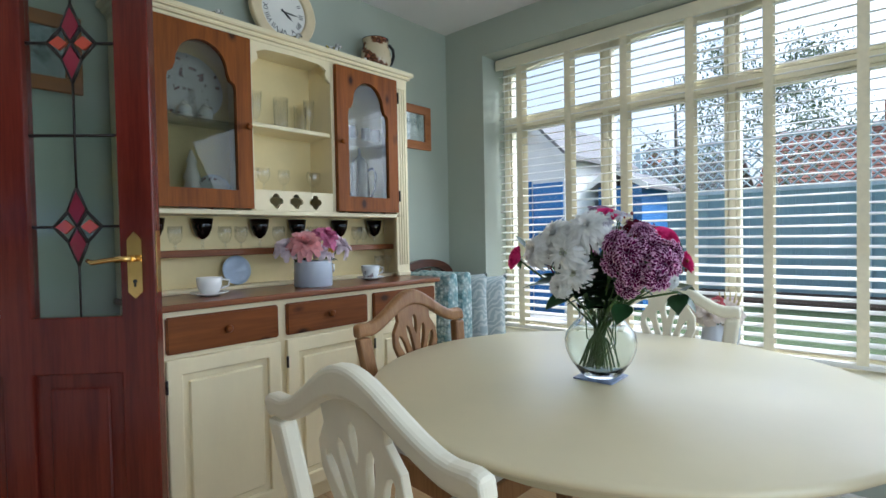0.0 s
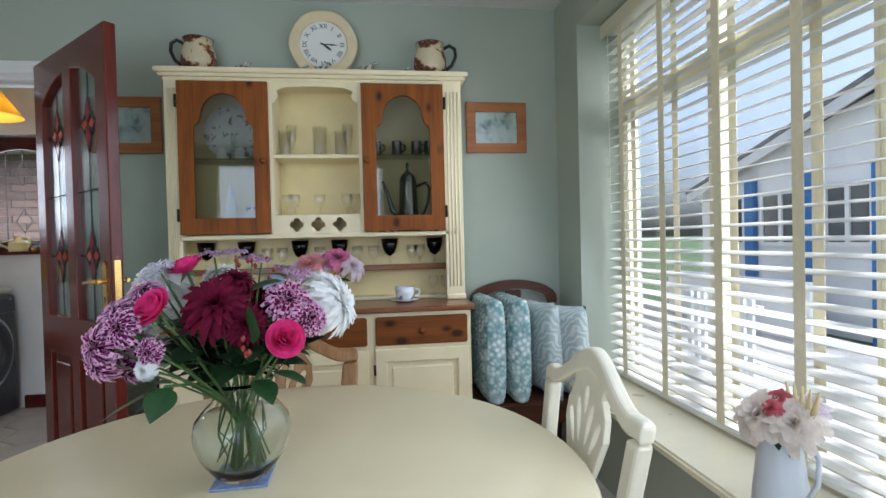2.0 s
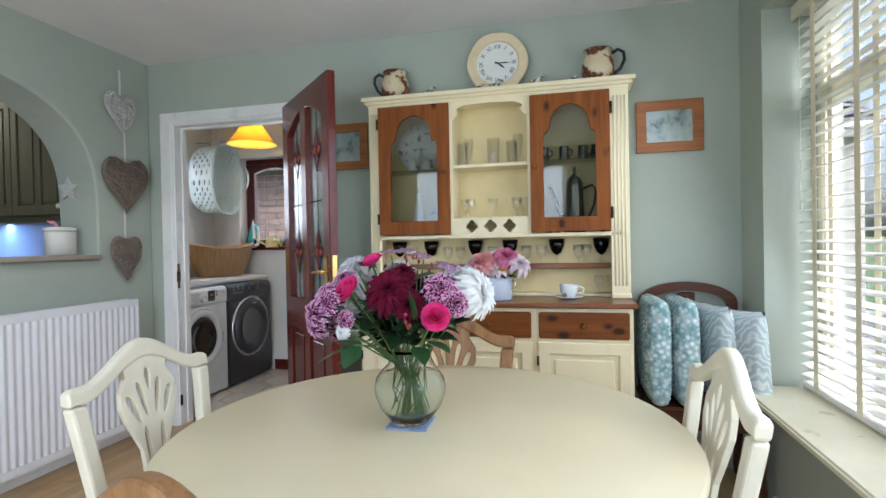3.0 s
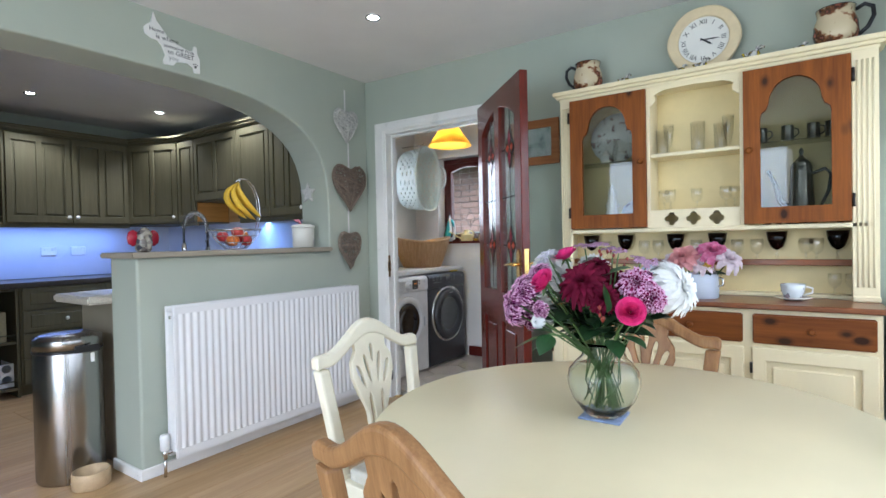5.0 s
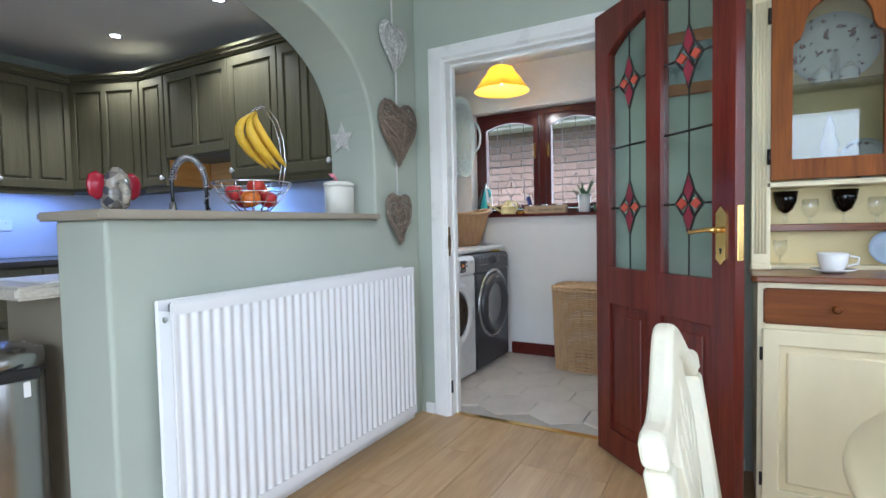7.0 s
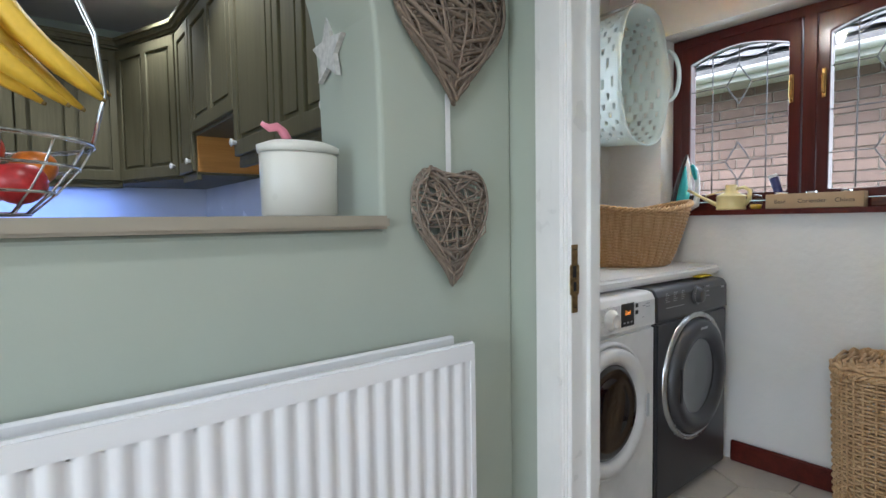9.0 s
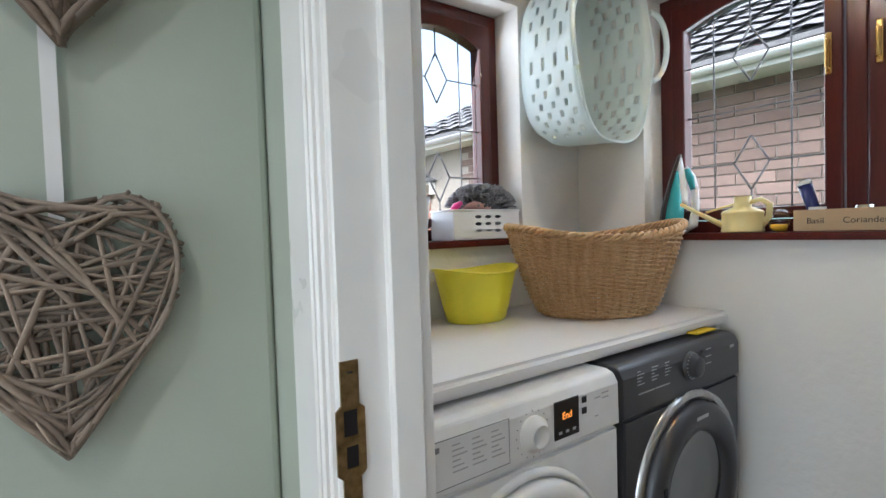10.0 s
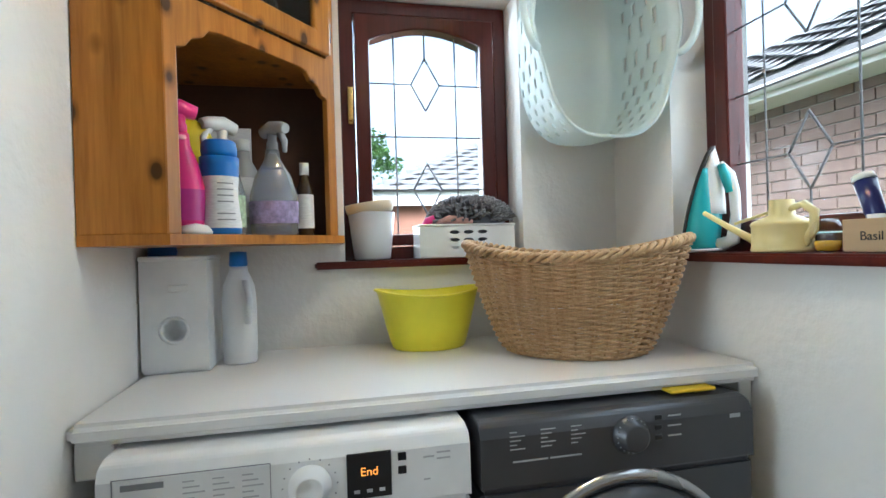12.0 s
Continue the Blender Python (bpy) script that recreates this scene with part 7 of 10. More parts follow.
solid("pink_cloth", cl, plastic("dusty_pink_cloth", (0.62, 0.36, 0.33), 0.9), "dusty pink cloth folded over the basket", "cloth", at=(-2.735, -1.000, WS + 0.1))
cl = bmesh.new()
tube(cl, [(-2.653, -1.015, WS + 0.09), (-2.667, -1.005, WS + 0.115), (-2.687, -1.000, WS + 0.125)], [0.011, 0.013, 0.009], 10)
solid("pink_brush_handle", cl, PINKPL, "bright pink brush handle sticking out of the basket", "brush", at=(-2.665, -1.010, WS + 0.09))

# pendant lamp
pl = thing("pendant_lamp", (-2.77, -0.19, CEILZ), "yellow conical pendant lampshade, lit", "lamp")
SHADEY, st_, sb_ = nodes_of("yellow_lampshade")
sb_.inputs["Base Color"].default_value = (0.80, 0.52, 0.05, 1)
sb_.inputs["Roughness"].default_value = 0.7
tl = st_.nodes.new("ShaderNodeBsdfTranslucent")
tl.inputs[0].default_value = (0.90, 0.62, 0.10, 1)
mx = st_.nodes.new("ShaderNodeMixShader")
mx.inputs[0].default_value = 0.55
st_.links.new(sb_.outputs[0], mx.inputs[1])
st_.links.new(tl.outputs[0], mx.inputs[2])
st_.links.new(mx.outputs[0], st_.nodes["Material Output"].inputs[0])
bm = bmesh.new()
n = 64
lps = []
for r, z in ((0.075, 2.175), (0.195, 2.005)):
    lps.append([(-2.77 + r * math.cos(2 * math.pi * i / n), -0.19 + r * math.sin(2 * math.pi * i / n), z) for i in range(n)])
for r, z in ((0.193, 2.006), (0.073, 2.174)):
    lps.append([(-2.77 + r * math.cos(2 * math.pi * i / n), -0.19 + r * math.sin(2 * math.pi * i / n), z) for i in range(n)])
rings(bm, lps, True, False, False)
part("shade", bm, SHADEY, pl)
bm = bmesh.new()
tube(bm, [(-2.77, -0.19, CEILZ - 0.001), (-2.77, -0.19, 2.12)], 0.003, 8)
part("flex", bm, WHITEPL, pl)
bm = lathe(bmesh.new(), [(0.03, 0.0), (0.045, 0.015), (0.045, 0.022)], (-2.77, -0.19, CEILZ - 0.023), 20)
part("ceiling_rose", bm, WHITEPL, pl)
bm = lathe(bmesh.new(), [(0.014, 0.075), (0.016, 0.05), (0.027, 0.025), (0.03, 0.0), (0.022, -0.022), (0.001, -0.03)], (-2.77, -0.19, 2.085), 18)
part("bulb", bm, glow("lamp_bulb", (1.0, 0.85, 0.55), 6.0), pl, "lit warm bulb")


# dining room: blind, ornaments, flowers
# cream tape colour raised to stand in for daylight glowing through the cloth
TAPE = paint("cream_ladder_tape", (0.84, 0.77, 0.56), 0.8, var=0.06, scale=40, bump=0.3, bscale=200)
SLAT = paint("cream_white_slat", (0.82, 0.80, 0.74), 0.35, var=0.03, scale=8, bump=0.05, stretch=(0.1, 1, 1))
BY = 3.345
for n, (a, b) in enumerate(((-1.497, 0.412), (0.418, 1.70))):
    bl = thing("venetian_blind", ((a + b) / 2, BY, 2.1), "cream wooden venetian blind, lowered with slats open", "blind", "window blinds")
    part("headrail", B((a, BY - 0.03, 2.10, b, BY + 0.03, 2.15), bev=0.003), SLAT, bl)
    part("valance", B((a - 0.005, BY - 0.046, 2.083, b + 0.004, BY - 0.034, 2.148), bev=0.004, seg=2), SILLCREAM, bl, "moulded cream valance")
    part("bottom_rail", B((a + 0.005, BY - 0.026, 0.512, b - 0.005, BY + 0.026, 0.532), bev=0.005, seg=2), SLAT, bl)
    bm = bmesh.new()
    prof = [(-0.025, -0.002), (0.0, 0.0010), (0.025, -0.002), (0.025, 0.0006), (0.0, 0.0036), (-0.025, 0.0006)]
    tilt = radians(11)
    prof = [(y * math.cos(tilt) - z * math.sin(tilt), y * math.sin(tilt) + z * math.cos(tilt)) for y, z in prof]
    hl = (b - a) / 2 - 0.006
    rings(bm, [[(-hl, y, z) for y, z in prof], [(hl, y, z) for y, z in prof]], smooth=False)
    me = finish("slat", bm, SLAT)
    for k in range(35):
        ob = new("slat", me)
        ob.parent = bl
        ob.location = (0, 0, 0.566 + k * 0.0437 - 2.1)
    x = a + 0.155
    while x < b:
        for y in (BY - 0.029, BY + 0.029):
            part("tape", B((x - 0.019, y - 0.0006, 0.53, x + 0.019, y + 0.0006, 2.10)), TAPE, bl, "woven ladder tape")
        x += 0.319
    if n == 0:
        bm = bmesh.new()
        tube(bm, [(a + 0.055, BY - 0.036, 2.09), (a + 0.057, BY - 0.037, 1.3)], 0.0015, 5)
        lathe(bm, [(0.003, 0.03), (0.007, 0.0), (0.001, -0.002)], (a + 0.057, BY - 0.037, 1.272), 10)
        part("cord", bm, SLAT, bl, "lift cord with a tassel")


def downlight(x, y, z, power):
    d = thing("recessed_downlight", (x, y, z), "small round recessed ceiling downlight, lit", "downlight", "ceiling downlights")
    bm = bmesh.new()
    lathe(bm, [(0.030, -0.001), (0.031, -0.005), (0.041, -0.006), (0.042, -0.0005)], (x, y, z), 28, cap0=False, cap1=False)
    part("bezel", bm, CHROME, d)
    bm = bmesh.new()
    lathe(bm, [(0.030, -0.002), (0.001, -0.003)], (x, y, z), 24, cap0=False)
    part("lamp", bm, glow("lit_lamp_face", (1.0, 0.97, 0.9), power), d)


downlight(-0.987, 0.51, CEILZ, 12)
for x, y in ((-1.25, -2.23), (-1.25, -1.22), (-0.37, -2.38)):
    downlight(x, y, 2.33, 9)


# wicker hearts on their ribbons
def heart_pt(a):
    return (math.copysign(abs(math.sin(a)) ** 2.6, math.sin(a)), (13 * math.cos(a) - 5 * math.cos(2 * a) - 2 * math.cos(3 * a) - math.cos(4 * a)) / 14.5)


def wicker_heart(x, ztop, w, h, mat, label, seed):
    """A flat heart of criss-crossed willow strips on the arch wall."""
    hgt = thing("wicker_heart", (x, SY, ztop), label, "wall decoration", "hanging hearts")
    rn = random.Random(seed)
    zc = ztop - h * 0.40

    def hp(a, k=1.0):
        u, v = heart_pt(a)
        return u * w / 2 * k, v * h / 2.05 * k

    for k, y in ((1.0, SY + 0.014), (0.97, SY + 0.03)):
        bm = bmesh.new()
        pts = []
        for i in range(49):
            u, v = hp(2 * math.pi * i / 48, k)
            pts.append((x + u, y, zc + v))
        tube(bm, pts, 0.0035 * w / 0.25, 6)
        part("frame", bm, mat, hgt)
    bm = bmesh.new()
    count = 0
    while count < 130:
        a0 = rn.uniform(0, 2 * math.pi)
        a1 = 2 * math.pi - a0 + rn.gauss(0, 0.35) if count % 3 == 0 else rn.uniform(0, 2 * math.pi)
        k_ = rn.uniform(0.98, 1.05)
        p, q = hp(a0, k_), hp(a1, k_)
        d = math.hypot(p[0] - q[0], p[1] - q[1])
        mid = ((p[0] + q[0]) / 2, (p[1] + q[1]) / 2)
        inside = abs(mid[0]) < w * 0.42 and (mid[1] < h * 0.20 or abs(mid[0]) > w * 0.14)
        if d < w * 0.22 or not inside:
            continue
        bulge = rn.uniform(0.002, 0.026)
        base = SY + 0.020
        pts = [(x + p[0] + (q[0] - p[0]) * f, base + bulge * math.sin(math.pi * f), zc + p[1] + (q[1] - p[1]) * f) for f in (0, 0.12, 0.5, 0.88, 1)]
        tube(bm, pts, rn.uniform(0.0030, 0.0052) * w / 0.25, 5, flat=0.5)
        count += 1
    ob = part("weave", bm, mat, hgt, "criss-crossed willow strips")
    ob["kind"] = "stuff"
    return hgt


def willow(name, c):
    """Stripped willow, each strip of its own tone."""
    m, t, b = nodes_of(name)
    geo = t.nodes.new("ShaderNodeNewGeometry")
    col = ramp(t, geo.outputs["Random Per Island"], [(0.0, shade(c, 0.55)), (0.6, c), (1.0, shade(c, 1.5))])
    col = mix(t, 0.4, col, ramp(t, noise_of(t, coords(t, 1), 70, 3), [(0.35, shade(c, 0.6)), (0.65, shade(c, 1.2))]))
    t.links.new(col, b.inputs["Base Color"])
    b.inputs["Roughness"].default_value = 0.75
    return m


RIBBON = plastic("white_ribbon", (0.72, 0.71, 0.69), 0.7)
GREYWILLOW = willow("greyed_willow", (0.26, 0.205, 0.155))
DARKWILLOW = willow("brown_grey_willow", (0.22, 0.165, 0.12))
WHITEWILLOW = willow("whitewashed_willow", (0.60, 0.59, 0.55))
for (x, zt, w, h, mt, lb, zr) in ((-1.575, 2.105, 0.225, 0.24, WHITEWILLOW, "small whitewashed wicker heart hanging on a ribbon", 2.25),
                                  (-1.60, 1.710, 0.325, 0.335, DARKWILLOW, "large brown-grey wicker heart hanging on a ribbon", 1.875),
                                  (-1.588, 1.232, 0.218, 0.272, GREYWILLOW, "small grey wicker heart hanging on a ribbon", 1.405)):
    hb_ = wicker_heart(x, zt, w, h, mt, lb, int(zt * 100))
    bm = B((x - 0.007, SY + 0.010, zt - 0.05, x + 0.007, SY + 0.0115, zr))
    part("ribbon", bm, RIBBON, hb_, "white hanging ribbon")
# wooden star on the arch reveal
st = thing("hanging_star", (-1.405, -0.50, 1.6), "small whitewashed wooden star hanging on string", "wall decoration")
lp = []
for k in range(10):
    r = 0.078 if k % 2 == 0 else 0.036
    a = math.pi / 2 + k * math.pi / 5
    lp.append((-0.50 + r * math.cos(a), 1.515 + r * math.sin(a)))
bm = bmesh.new()
plate(bm, lp, [], lambda u, v, w: (w, u, v), -1.400, -1.388)
part("star", bm, WHITEWILLOW, st)
bm = bmesh.new()
tube(bm, [(-1.394, -0.50, 1.59), (-1.404, -0.50, 1.69)], 0.0015, 5)
part("string", bm, RIBBON, st)

# dog-shaped sign above the arch: one flat cut-out with lettering
sg = thing("dog_sign", (-0.345, SY, 2.2), "white dog-shaped wooden sign lettered in black", "sign")
pts = [(-0.248, 2.338), (-0.262, 2.300), (-0.285, 2.275), (-0.315, 2.235), (-0.36, 2.212), (-0.42, 2.196), (-0.448, 2.198), (-0.458, 2.228), (-0.472, 2.226), (-0.474, 2.19), (-0.488, 2.165), (-0.487, 2.088), (-0.455, 2.086),
       (-0.45, 2.112), (-0.42, 2.128), (-0.36, 2.118), (-0.345, 2.096), (-0.295, 2.092), (-0.292, 2.11), (-0.305, 2.14), (-0.285, 2.185), (-0.262, 2.205), (-0.235, 2.205), (-0.205, 2.222), (-0.200, 2.25), (-0.215, 2.27), (-0.235, 2.285), (-0.24, 2.31)]
bm = bmesh.new()
plate(bm, pts, [], lambda u, v, w: (u, w, v), SY + 0.001, SY + 0.010)
part("board", bm, GLOSSWHITE, sg)
for txt, sz, x, z in (("Home", 0.030, -0.262, 2.243), ("is where", 0.034, -0.315, 2.212), ("someone runs", 0.028, -0.375, 2.180), ("to GREET", 0.034, -0.385, 2.150), ("you", 0.034, -0.345, 2.122)):
    writing(txt, sz, Matrix.Translation((x, SY + 0.0103, z)) @ turn, sg, INK if txt == "you" else BLACK)
bm = lathe(bmesh.new(), [(0.007, 0), (0.007, 0.001)], (0, 0, 0), 10)
for dx, dz in ((-0.01, 0.011), (0.0, 0.015), (0.01, 0.011)):
    lathe(bm, [(0.0035, 0), (0.0035, 0.001)], (dx, dz, 0), 8)
bmesh.ops.transform(bm, matrix=Matrix.Translation((-0.462, SY + 0.0102, 2.118)) @ turn, verts=bm.verts[:])
part("paw_print", bm, BLACK, sg)


# framed prints
def print_mat(name, seed):
    m, t, b = nodes_of(name)
    vec = coords(t, 1)
    n1 = noise_of(t, vec, 9 + seed, 5, 0.65)
    n2 = noise_of(t, vec, 38, 4)
    col = ramp(t, n1, [(0.30, (0.08, 0.10, 0.11)), (0.39, (0.40, 0.50, 0.52)), (0.46, (0.66, 0.74, 0.76)), (0.62, (0.74, 0.80, 0.83))])
    col = mix(t, 0.2, col, ramp(t, n2, [(0.35, (0.15, 0.19, 0.19)), (0.5, (0.72, 0.78, 0.80))]))
    t.links.new(col, b.inputs["Base Color"])
    b.inputs["Roughness"].default_value = 0.6
    return m


def framed(y0, y1, z0, z1, seed):
    p = thing("framed_print", (WX, (y0 + y1) / 2, z0), "wooden-framed winter landscape print behind glass", "picture", "framed prints")
    put = lambda u, v, w: (w, u, v)
    bm = bmesh.new()
    plate(bm, rect(y0, z0, y1, z1), [rect(y0 + 0.05, z0 + 0.05, y1 - 0.05, z1 - 0.05)], put, WX + 0.002, WX + 0.022)
    mark_bevel(part("frame", bm, PICFRAME, p), 0.005, 2)
    part("print", B((WX + 0.002, y0 + 0.049, z0 + 0.049, WX + 0.008, y1 - 0.049, z1 - 0.049)), print_mat("landscape_print", seed), p, "pale blue winter landscape")
    part("pane", B((WX + 0.011, y0 + 0.049, z0 + 0.049, WX + 0.013, y1 - 0.049, z1 - 0.049)), CABPANE, p)


framed(2.70, 3.02, 1.60, 1.862, 0)
framed(0.905, 1.222, 1.60, 1.87, 3)

# clock standing on the dresser
TZ = 1.9505
ck = thing("clock", (-1.73, 1.995, TZ), "round cream wooden clock with Roman numerals", "clock")
CX = -1.735
cz = TZ + 0.166


def ring_plate(r0, r1, w0, w1, wave=0.0):
    bm = bmesh.new()
    n = 64
    o = [(1.995 + (r1 * (1 + wave * math.cos(6 * a))) * math.cos(a), cz + (r1 * (1 + wave * math.cos(6 * a))) * math.sin(a)) for a in [2 * math.pi * i / n for i in range(n)]]
    holes = [[(1.995 + r0 * math.cos(a), cz + r0 * math.sin(a)) for a in [2 * math.pi * i / n for i in range(n)]]] if r0 else []
    plate(bm, o, holes, lambda u, v, w: (w, u, v), w0, w1)
    return bm


mark_bevel(part("surround", ring_plate(0.112, 0.163, CX - 0.02, CX + 0.012, 0.012), paint("clock_cream", (0.70, 0.58, 0.36), 0.5, var=0.08, scale=12), ck), 0.008, 3)
part("face", ring_plate(0, 0.116, CX - 0.012, CX - 0.002), paint("clock_face", (0.78, 0.77, 0.72), 0.5, var=0.04, scale=10, bump=0), ck)
for k, txt in enumerate(("XII", "I", "II", "III", "IIII", "V", "VI", "VII", "VIII", "IX", "X", "XI")):
    a = radians(30 * k)
    m = Matrix.Translation((CX - 0.0018, 1.995 + 0.089 * math.sin(a), cz + 0.089 * math.cos(a))) @ Matrix.Rotation(-a, 4, 'X') @ tw @ Matrix.Translation((0, -0.011, 0))
    writing(txt, 0.032, m, ck, BLACK, "numeral")
for ln, ang, wd in ((0.075, 92, 0.0035), (0.052, 127, 0.005)):
    a = radians(ang)
    d = Vector((0, math.sin(a), math.cos(a)))
    s = Vector((0, math.cos(a), -math.sin(a)))
    c0 = Vector((CX, 1.995, cz))
    bm = bmesh.new()
    vs = [c0 - d * 0.015 - s * wd * 0.5, c0 - d * 0.015 + s * wd * 0.5, c0 + d * ln * 0.6 + s * wd, c0 + d * ln, c0 + d * ln * 0.6 - s * wd]
    rings(bm, [[v for v in vs], [v + Vector((0.0015, 0, 0)) for v in vs]], smooth=False)
    part("hand", bm, BLACK, ck)

# motto-ware jugs and small birds on the dresser
POT, t, b = nodes_of("motto_ware_glaze")
vec = coords(t, 1)
col = ramp(t, noise_of(t, vec, 16, 3), [(0.50, (0.60, 0.50, 0.32)), (0.56, (0.22, 0.08, 0.03)), (0.62, (0.05, 0.03, 0.02)), (0.68, (0.45, 0.14, 0.08))])
t.links.new(col, b.inputs["Base Color"])
b.inputs["Roughness"].default_value = 0.18


def motto_jug(y, sgn, s):
    c = (-1.70, y, TZ)
    j = thing("pottery_jug", c, "cream cottage-pattern pottery jug with a black handle", "jug", "jugs on the dresser")
    bm = bmesh.new()
    lathe(bm, [(0.045 * s, 0), (0.062 * s, 0.01 * s), (0.075 * s, 0.05 * s), (0.072 * s, 0.09 * s), (0.060 * s, 0.125 * s), (0.064 * s, 0.15 * s), (0.060 * s, 0.15 * s), (0.055 * s, 0.12 * s), (0.05 * s, 0.02 * s)], c, 28, cap1=False)
    part("body", bm, POT, j)
    bm = bmesh.new()
    lathe(bm, [(0.062 * s, 0.148 * s), (0.066 * s, 0.152 * s), (0.060 * s, 0.154 * s)], c, 28, cap0=False, cap1=False)
    part("rim", bm, BLACK, j)
    bm = bmesh.new()
    tube(bm, [(c[0], y + sgn * v, TZ + z) for v, z in ((0.062 * s, 0.135 * s), (0.09 * s, 0.15 * s), (0.115 * s, 0.135 * s), (0.118 * s, 0.10 * s), (0.10 * s, 0.06 * s), (0.07 * s, 0.035 * s))], 0.008 * s, 8)
    part("handle", bm, BLACK, j)


motto_jug(1.43, -1, 1.04)
motto_jug(2.51, 1, 1.08)
for k, (y, s) in enumerate(((1.63, 1.0), (1.90, 0.85), (1.99, 1.1), (2.20, 1.3), (2.38, 0.8))):
    c = (-1.655, y, TZ)
    bm = bmesh.new()
    tube(bm, [(c[0], y - 0.028 * s, TZ + 0.026 * s), (c[0], y - 0.01 * s, TZ + 0.017 * s), (c[0], y + 0.012 * s, TZ + 0.018 * s), (c[0], y + 0.026 * s, TZ + 0.024 * s)], [0.003 * s, 0.013 * s, 0.016 * s, 0.006 * s], 10)
    tube(bm, [(c[0], y + 0.018 * s, TZ + 0.025 * s), (c[0], y + 0.022 * s, TZ + 0.04 * s), (c[0], y + 0.032 * s, TZ + 0.041 * s), (c[0], y + 0.042 * s, TZ + 0.038 * s)], [0.007 * s, 0.009 * s, 0.008 * s, 0.002 * s], 8)
    lathe(bm, [(0.012 * s, 0.0), (0.008 * s, 0.008 * s)], c, 10)
    m, t, b = nodes_of("bird_glaze")
    t.links.new(ramp(t, noise_of(t, coords(t, 1), 40, 2), [(0.45, (0.62, 0.6, 0.55)), (0.55, (0.03, 0.03, 0.03)), (0.62, (0.6, 0.45, 0.03))]), b.inputs["Base Color"])
    b.inputs["Roughness"].default_value = 0.25
    solid("bird_ornament", bm, m, "tiny glazed bird ornament standing on the dresser top", "ornament", "birds on the dresser", at=c)


# glassware
def goblet(name, c, s, mat, label, group, style=0):
    g = thing(name, c, label, "glass", group)
    bm = bmesh.new()
    lathe(bm, [(0.028 * s, 0), (0.028 * s, 0.002), (0.006 * s, 0.006), (0.005 * s, 0.045 * s), (0.008 * s, 0.05 * s)], c, 20, cap1=False)
    part("foot", bm, DRINK, g)
    bm = bmesh.new()
    if style == 0:
        prof = [(0.006, 0.05), (0.022, 0.062), (0.033, 0.09), (0.038, 0.125), (0.0365, 0.125), (0.031, 0.092), (0.02, 0.066)]
    elif style == 1:
        prof = [(0.006, 0.04), (0.02, 0.05), (0.03, 0.075), (0.03, 0.10), (0.028, 0.118), (0.0268, 0.118), (0.0285, 0.09)]
    else:
        prof = [(0.006, 0.04), (0.014, 0.05), (0.022, 0.09), (0.026, 0.16), (0.025, 0.16), (0.02, 0.09)]
    lathe(bm, [(r * s, z * s) for r, z in prof], c, 20, cap0=False, cap1=False)
    part("bowl", bm, mat, g)
    return g


for y in (1.42, 1.605, 1.855, 2.045, 2.29, 2.515):
    goblet("ruby_goblet", (-1.752, y, 1.0265), 1.12, RUBY, "dark ruby red glass goblet on the plate shelf", "ruby goblets")
for k, y in enumerate((1.50, 1.70, 1.77, 1.95, 2.13, 2.21, 2.40, 2.44)):
    goblet("wine_glass", (-1.755, y, 1.0265), 0.92, DRINK, "clear stemmed glass on the plate shelf", "clear glasses", 1)
for y, s in ((1.835, 0.95), (2.10, 1.0)):
    goblet("champagne_flute", (-1.715, y, 1.5665), s, DRINK, "clear tall flute glass on the open shelf", "clear glasses", 2)
for y, r, h in ((1.965, 0.034, 0.15), (1.80, 0.030, 0.13), (2.065, 0.030, 0.13)):
    c = (-1.735, y, 1.5665)
    bm = lathe(bmesh.new(), [(r * 0.86, 0), (r * 0.9, 0.003), (r, h), (r - 0.0015, h), (r * 0.84, 0.014), (0.0005, 0.012)], c, 24, cap1=False)
    solid("tumbler", bm, DRINK, "clear tall straight tumbler on the open shelf", "glass", "clear glasses", at=c)
for k, y in enumerate((1.81, 1.845, 1.96, 2.09, 2.125)):
    goblet("wine_glass", (-1.715 + 0.03 * (k % 2), y, 1.2865), 0.86, DRINK, "clear stemmed glass on the lower open shelf", "clear glasses", 1)
for y in (1.40, 2.50, 2.56):
    goblet("wine_glass", (-1.70, y, 0.8845), 0.8, DRINK, "small clear glass standing on the dresser riser", "clear glasses", 1)

FLORAL, t, b = nodes_of("floral_china")
col = ramp(t, noise_of(t, coords(t, 1), 26, 3), [(0.58, (0.66, 0.69, 0.70)), (0.61, (0.20, 0.20, 0.22)), (0.66, (0.34, 0.14, 0.15)), (0.70, (0.66, 0.69, 0.70))])
t.links.new(col, b.inputs["Base Color"])
b.inputs["Roughness"].default_value = 0.15


def stood_plate(c, r, mat, label, lean=0.15):
    bm = bmesh.new()
    lathe(bm, [(0.001, 0.0), (0.55 * r, 0.0), (0.68 * r, 0.006), (r, 0.014), (r, 0.018), (0.66 * r, 0.010), (0.001, 0.004)], (0, 0, 0), 36, cap0=False, cap1=False)
    bmesh.ops.rotate(bm, verts=bm.verts[:], cent=(0, 0, 0), matrix=Matrix.Rotation(radians(90) - lean, 3, 'Y'))
    bmesh.ops.translate(bm, verts=bm.verts[:], vec=(c[0], c[1], c[2] + r))
    return solid("plate", bm, mat, label, "plate", "standing plates", at=c)


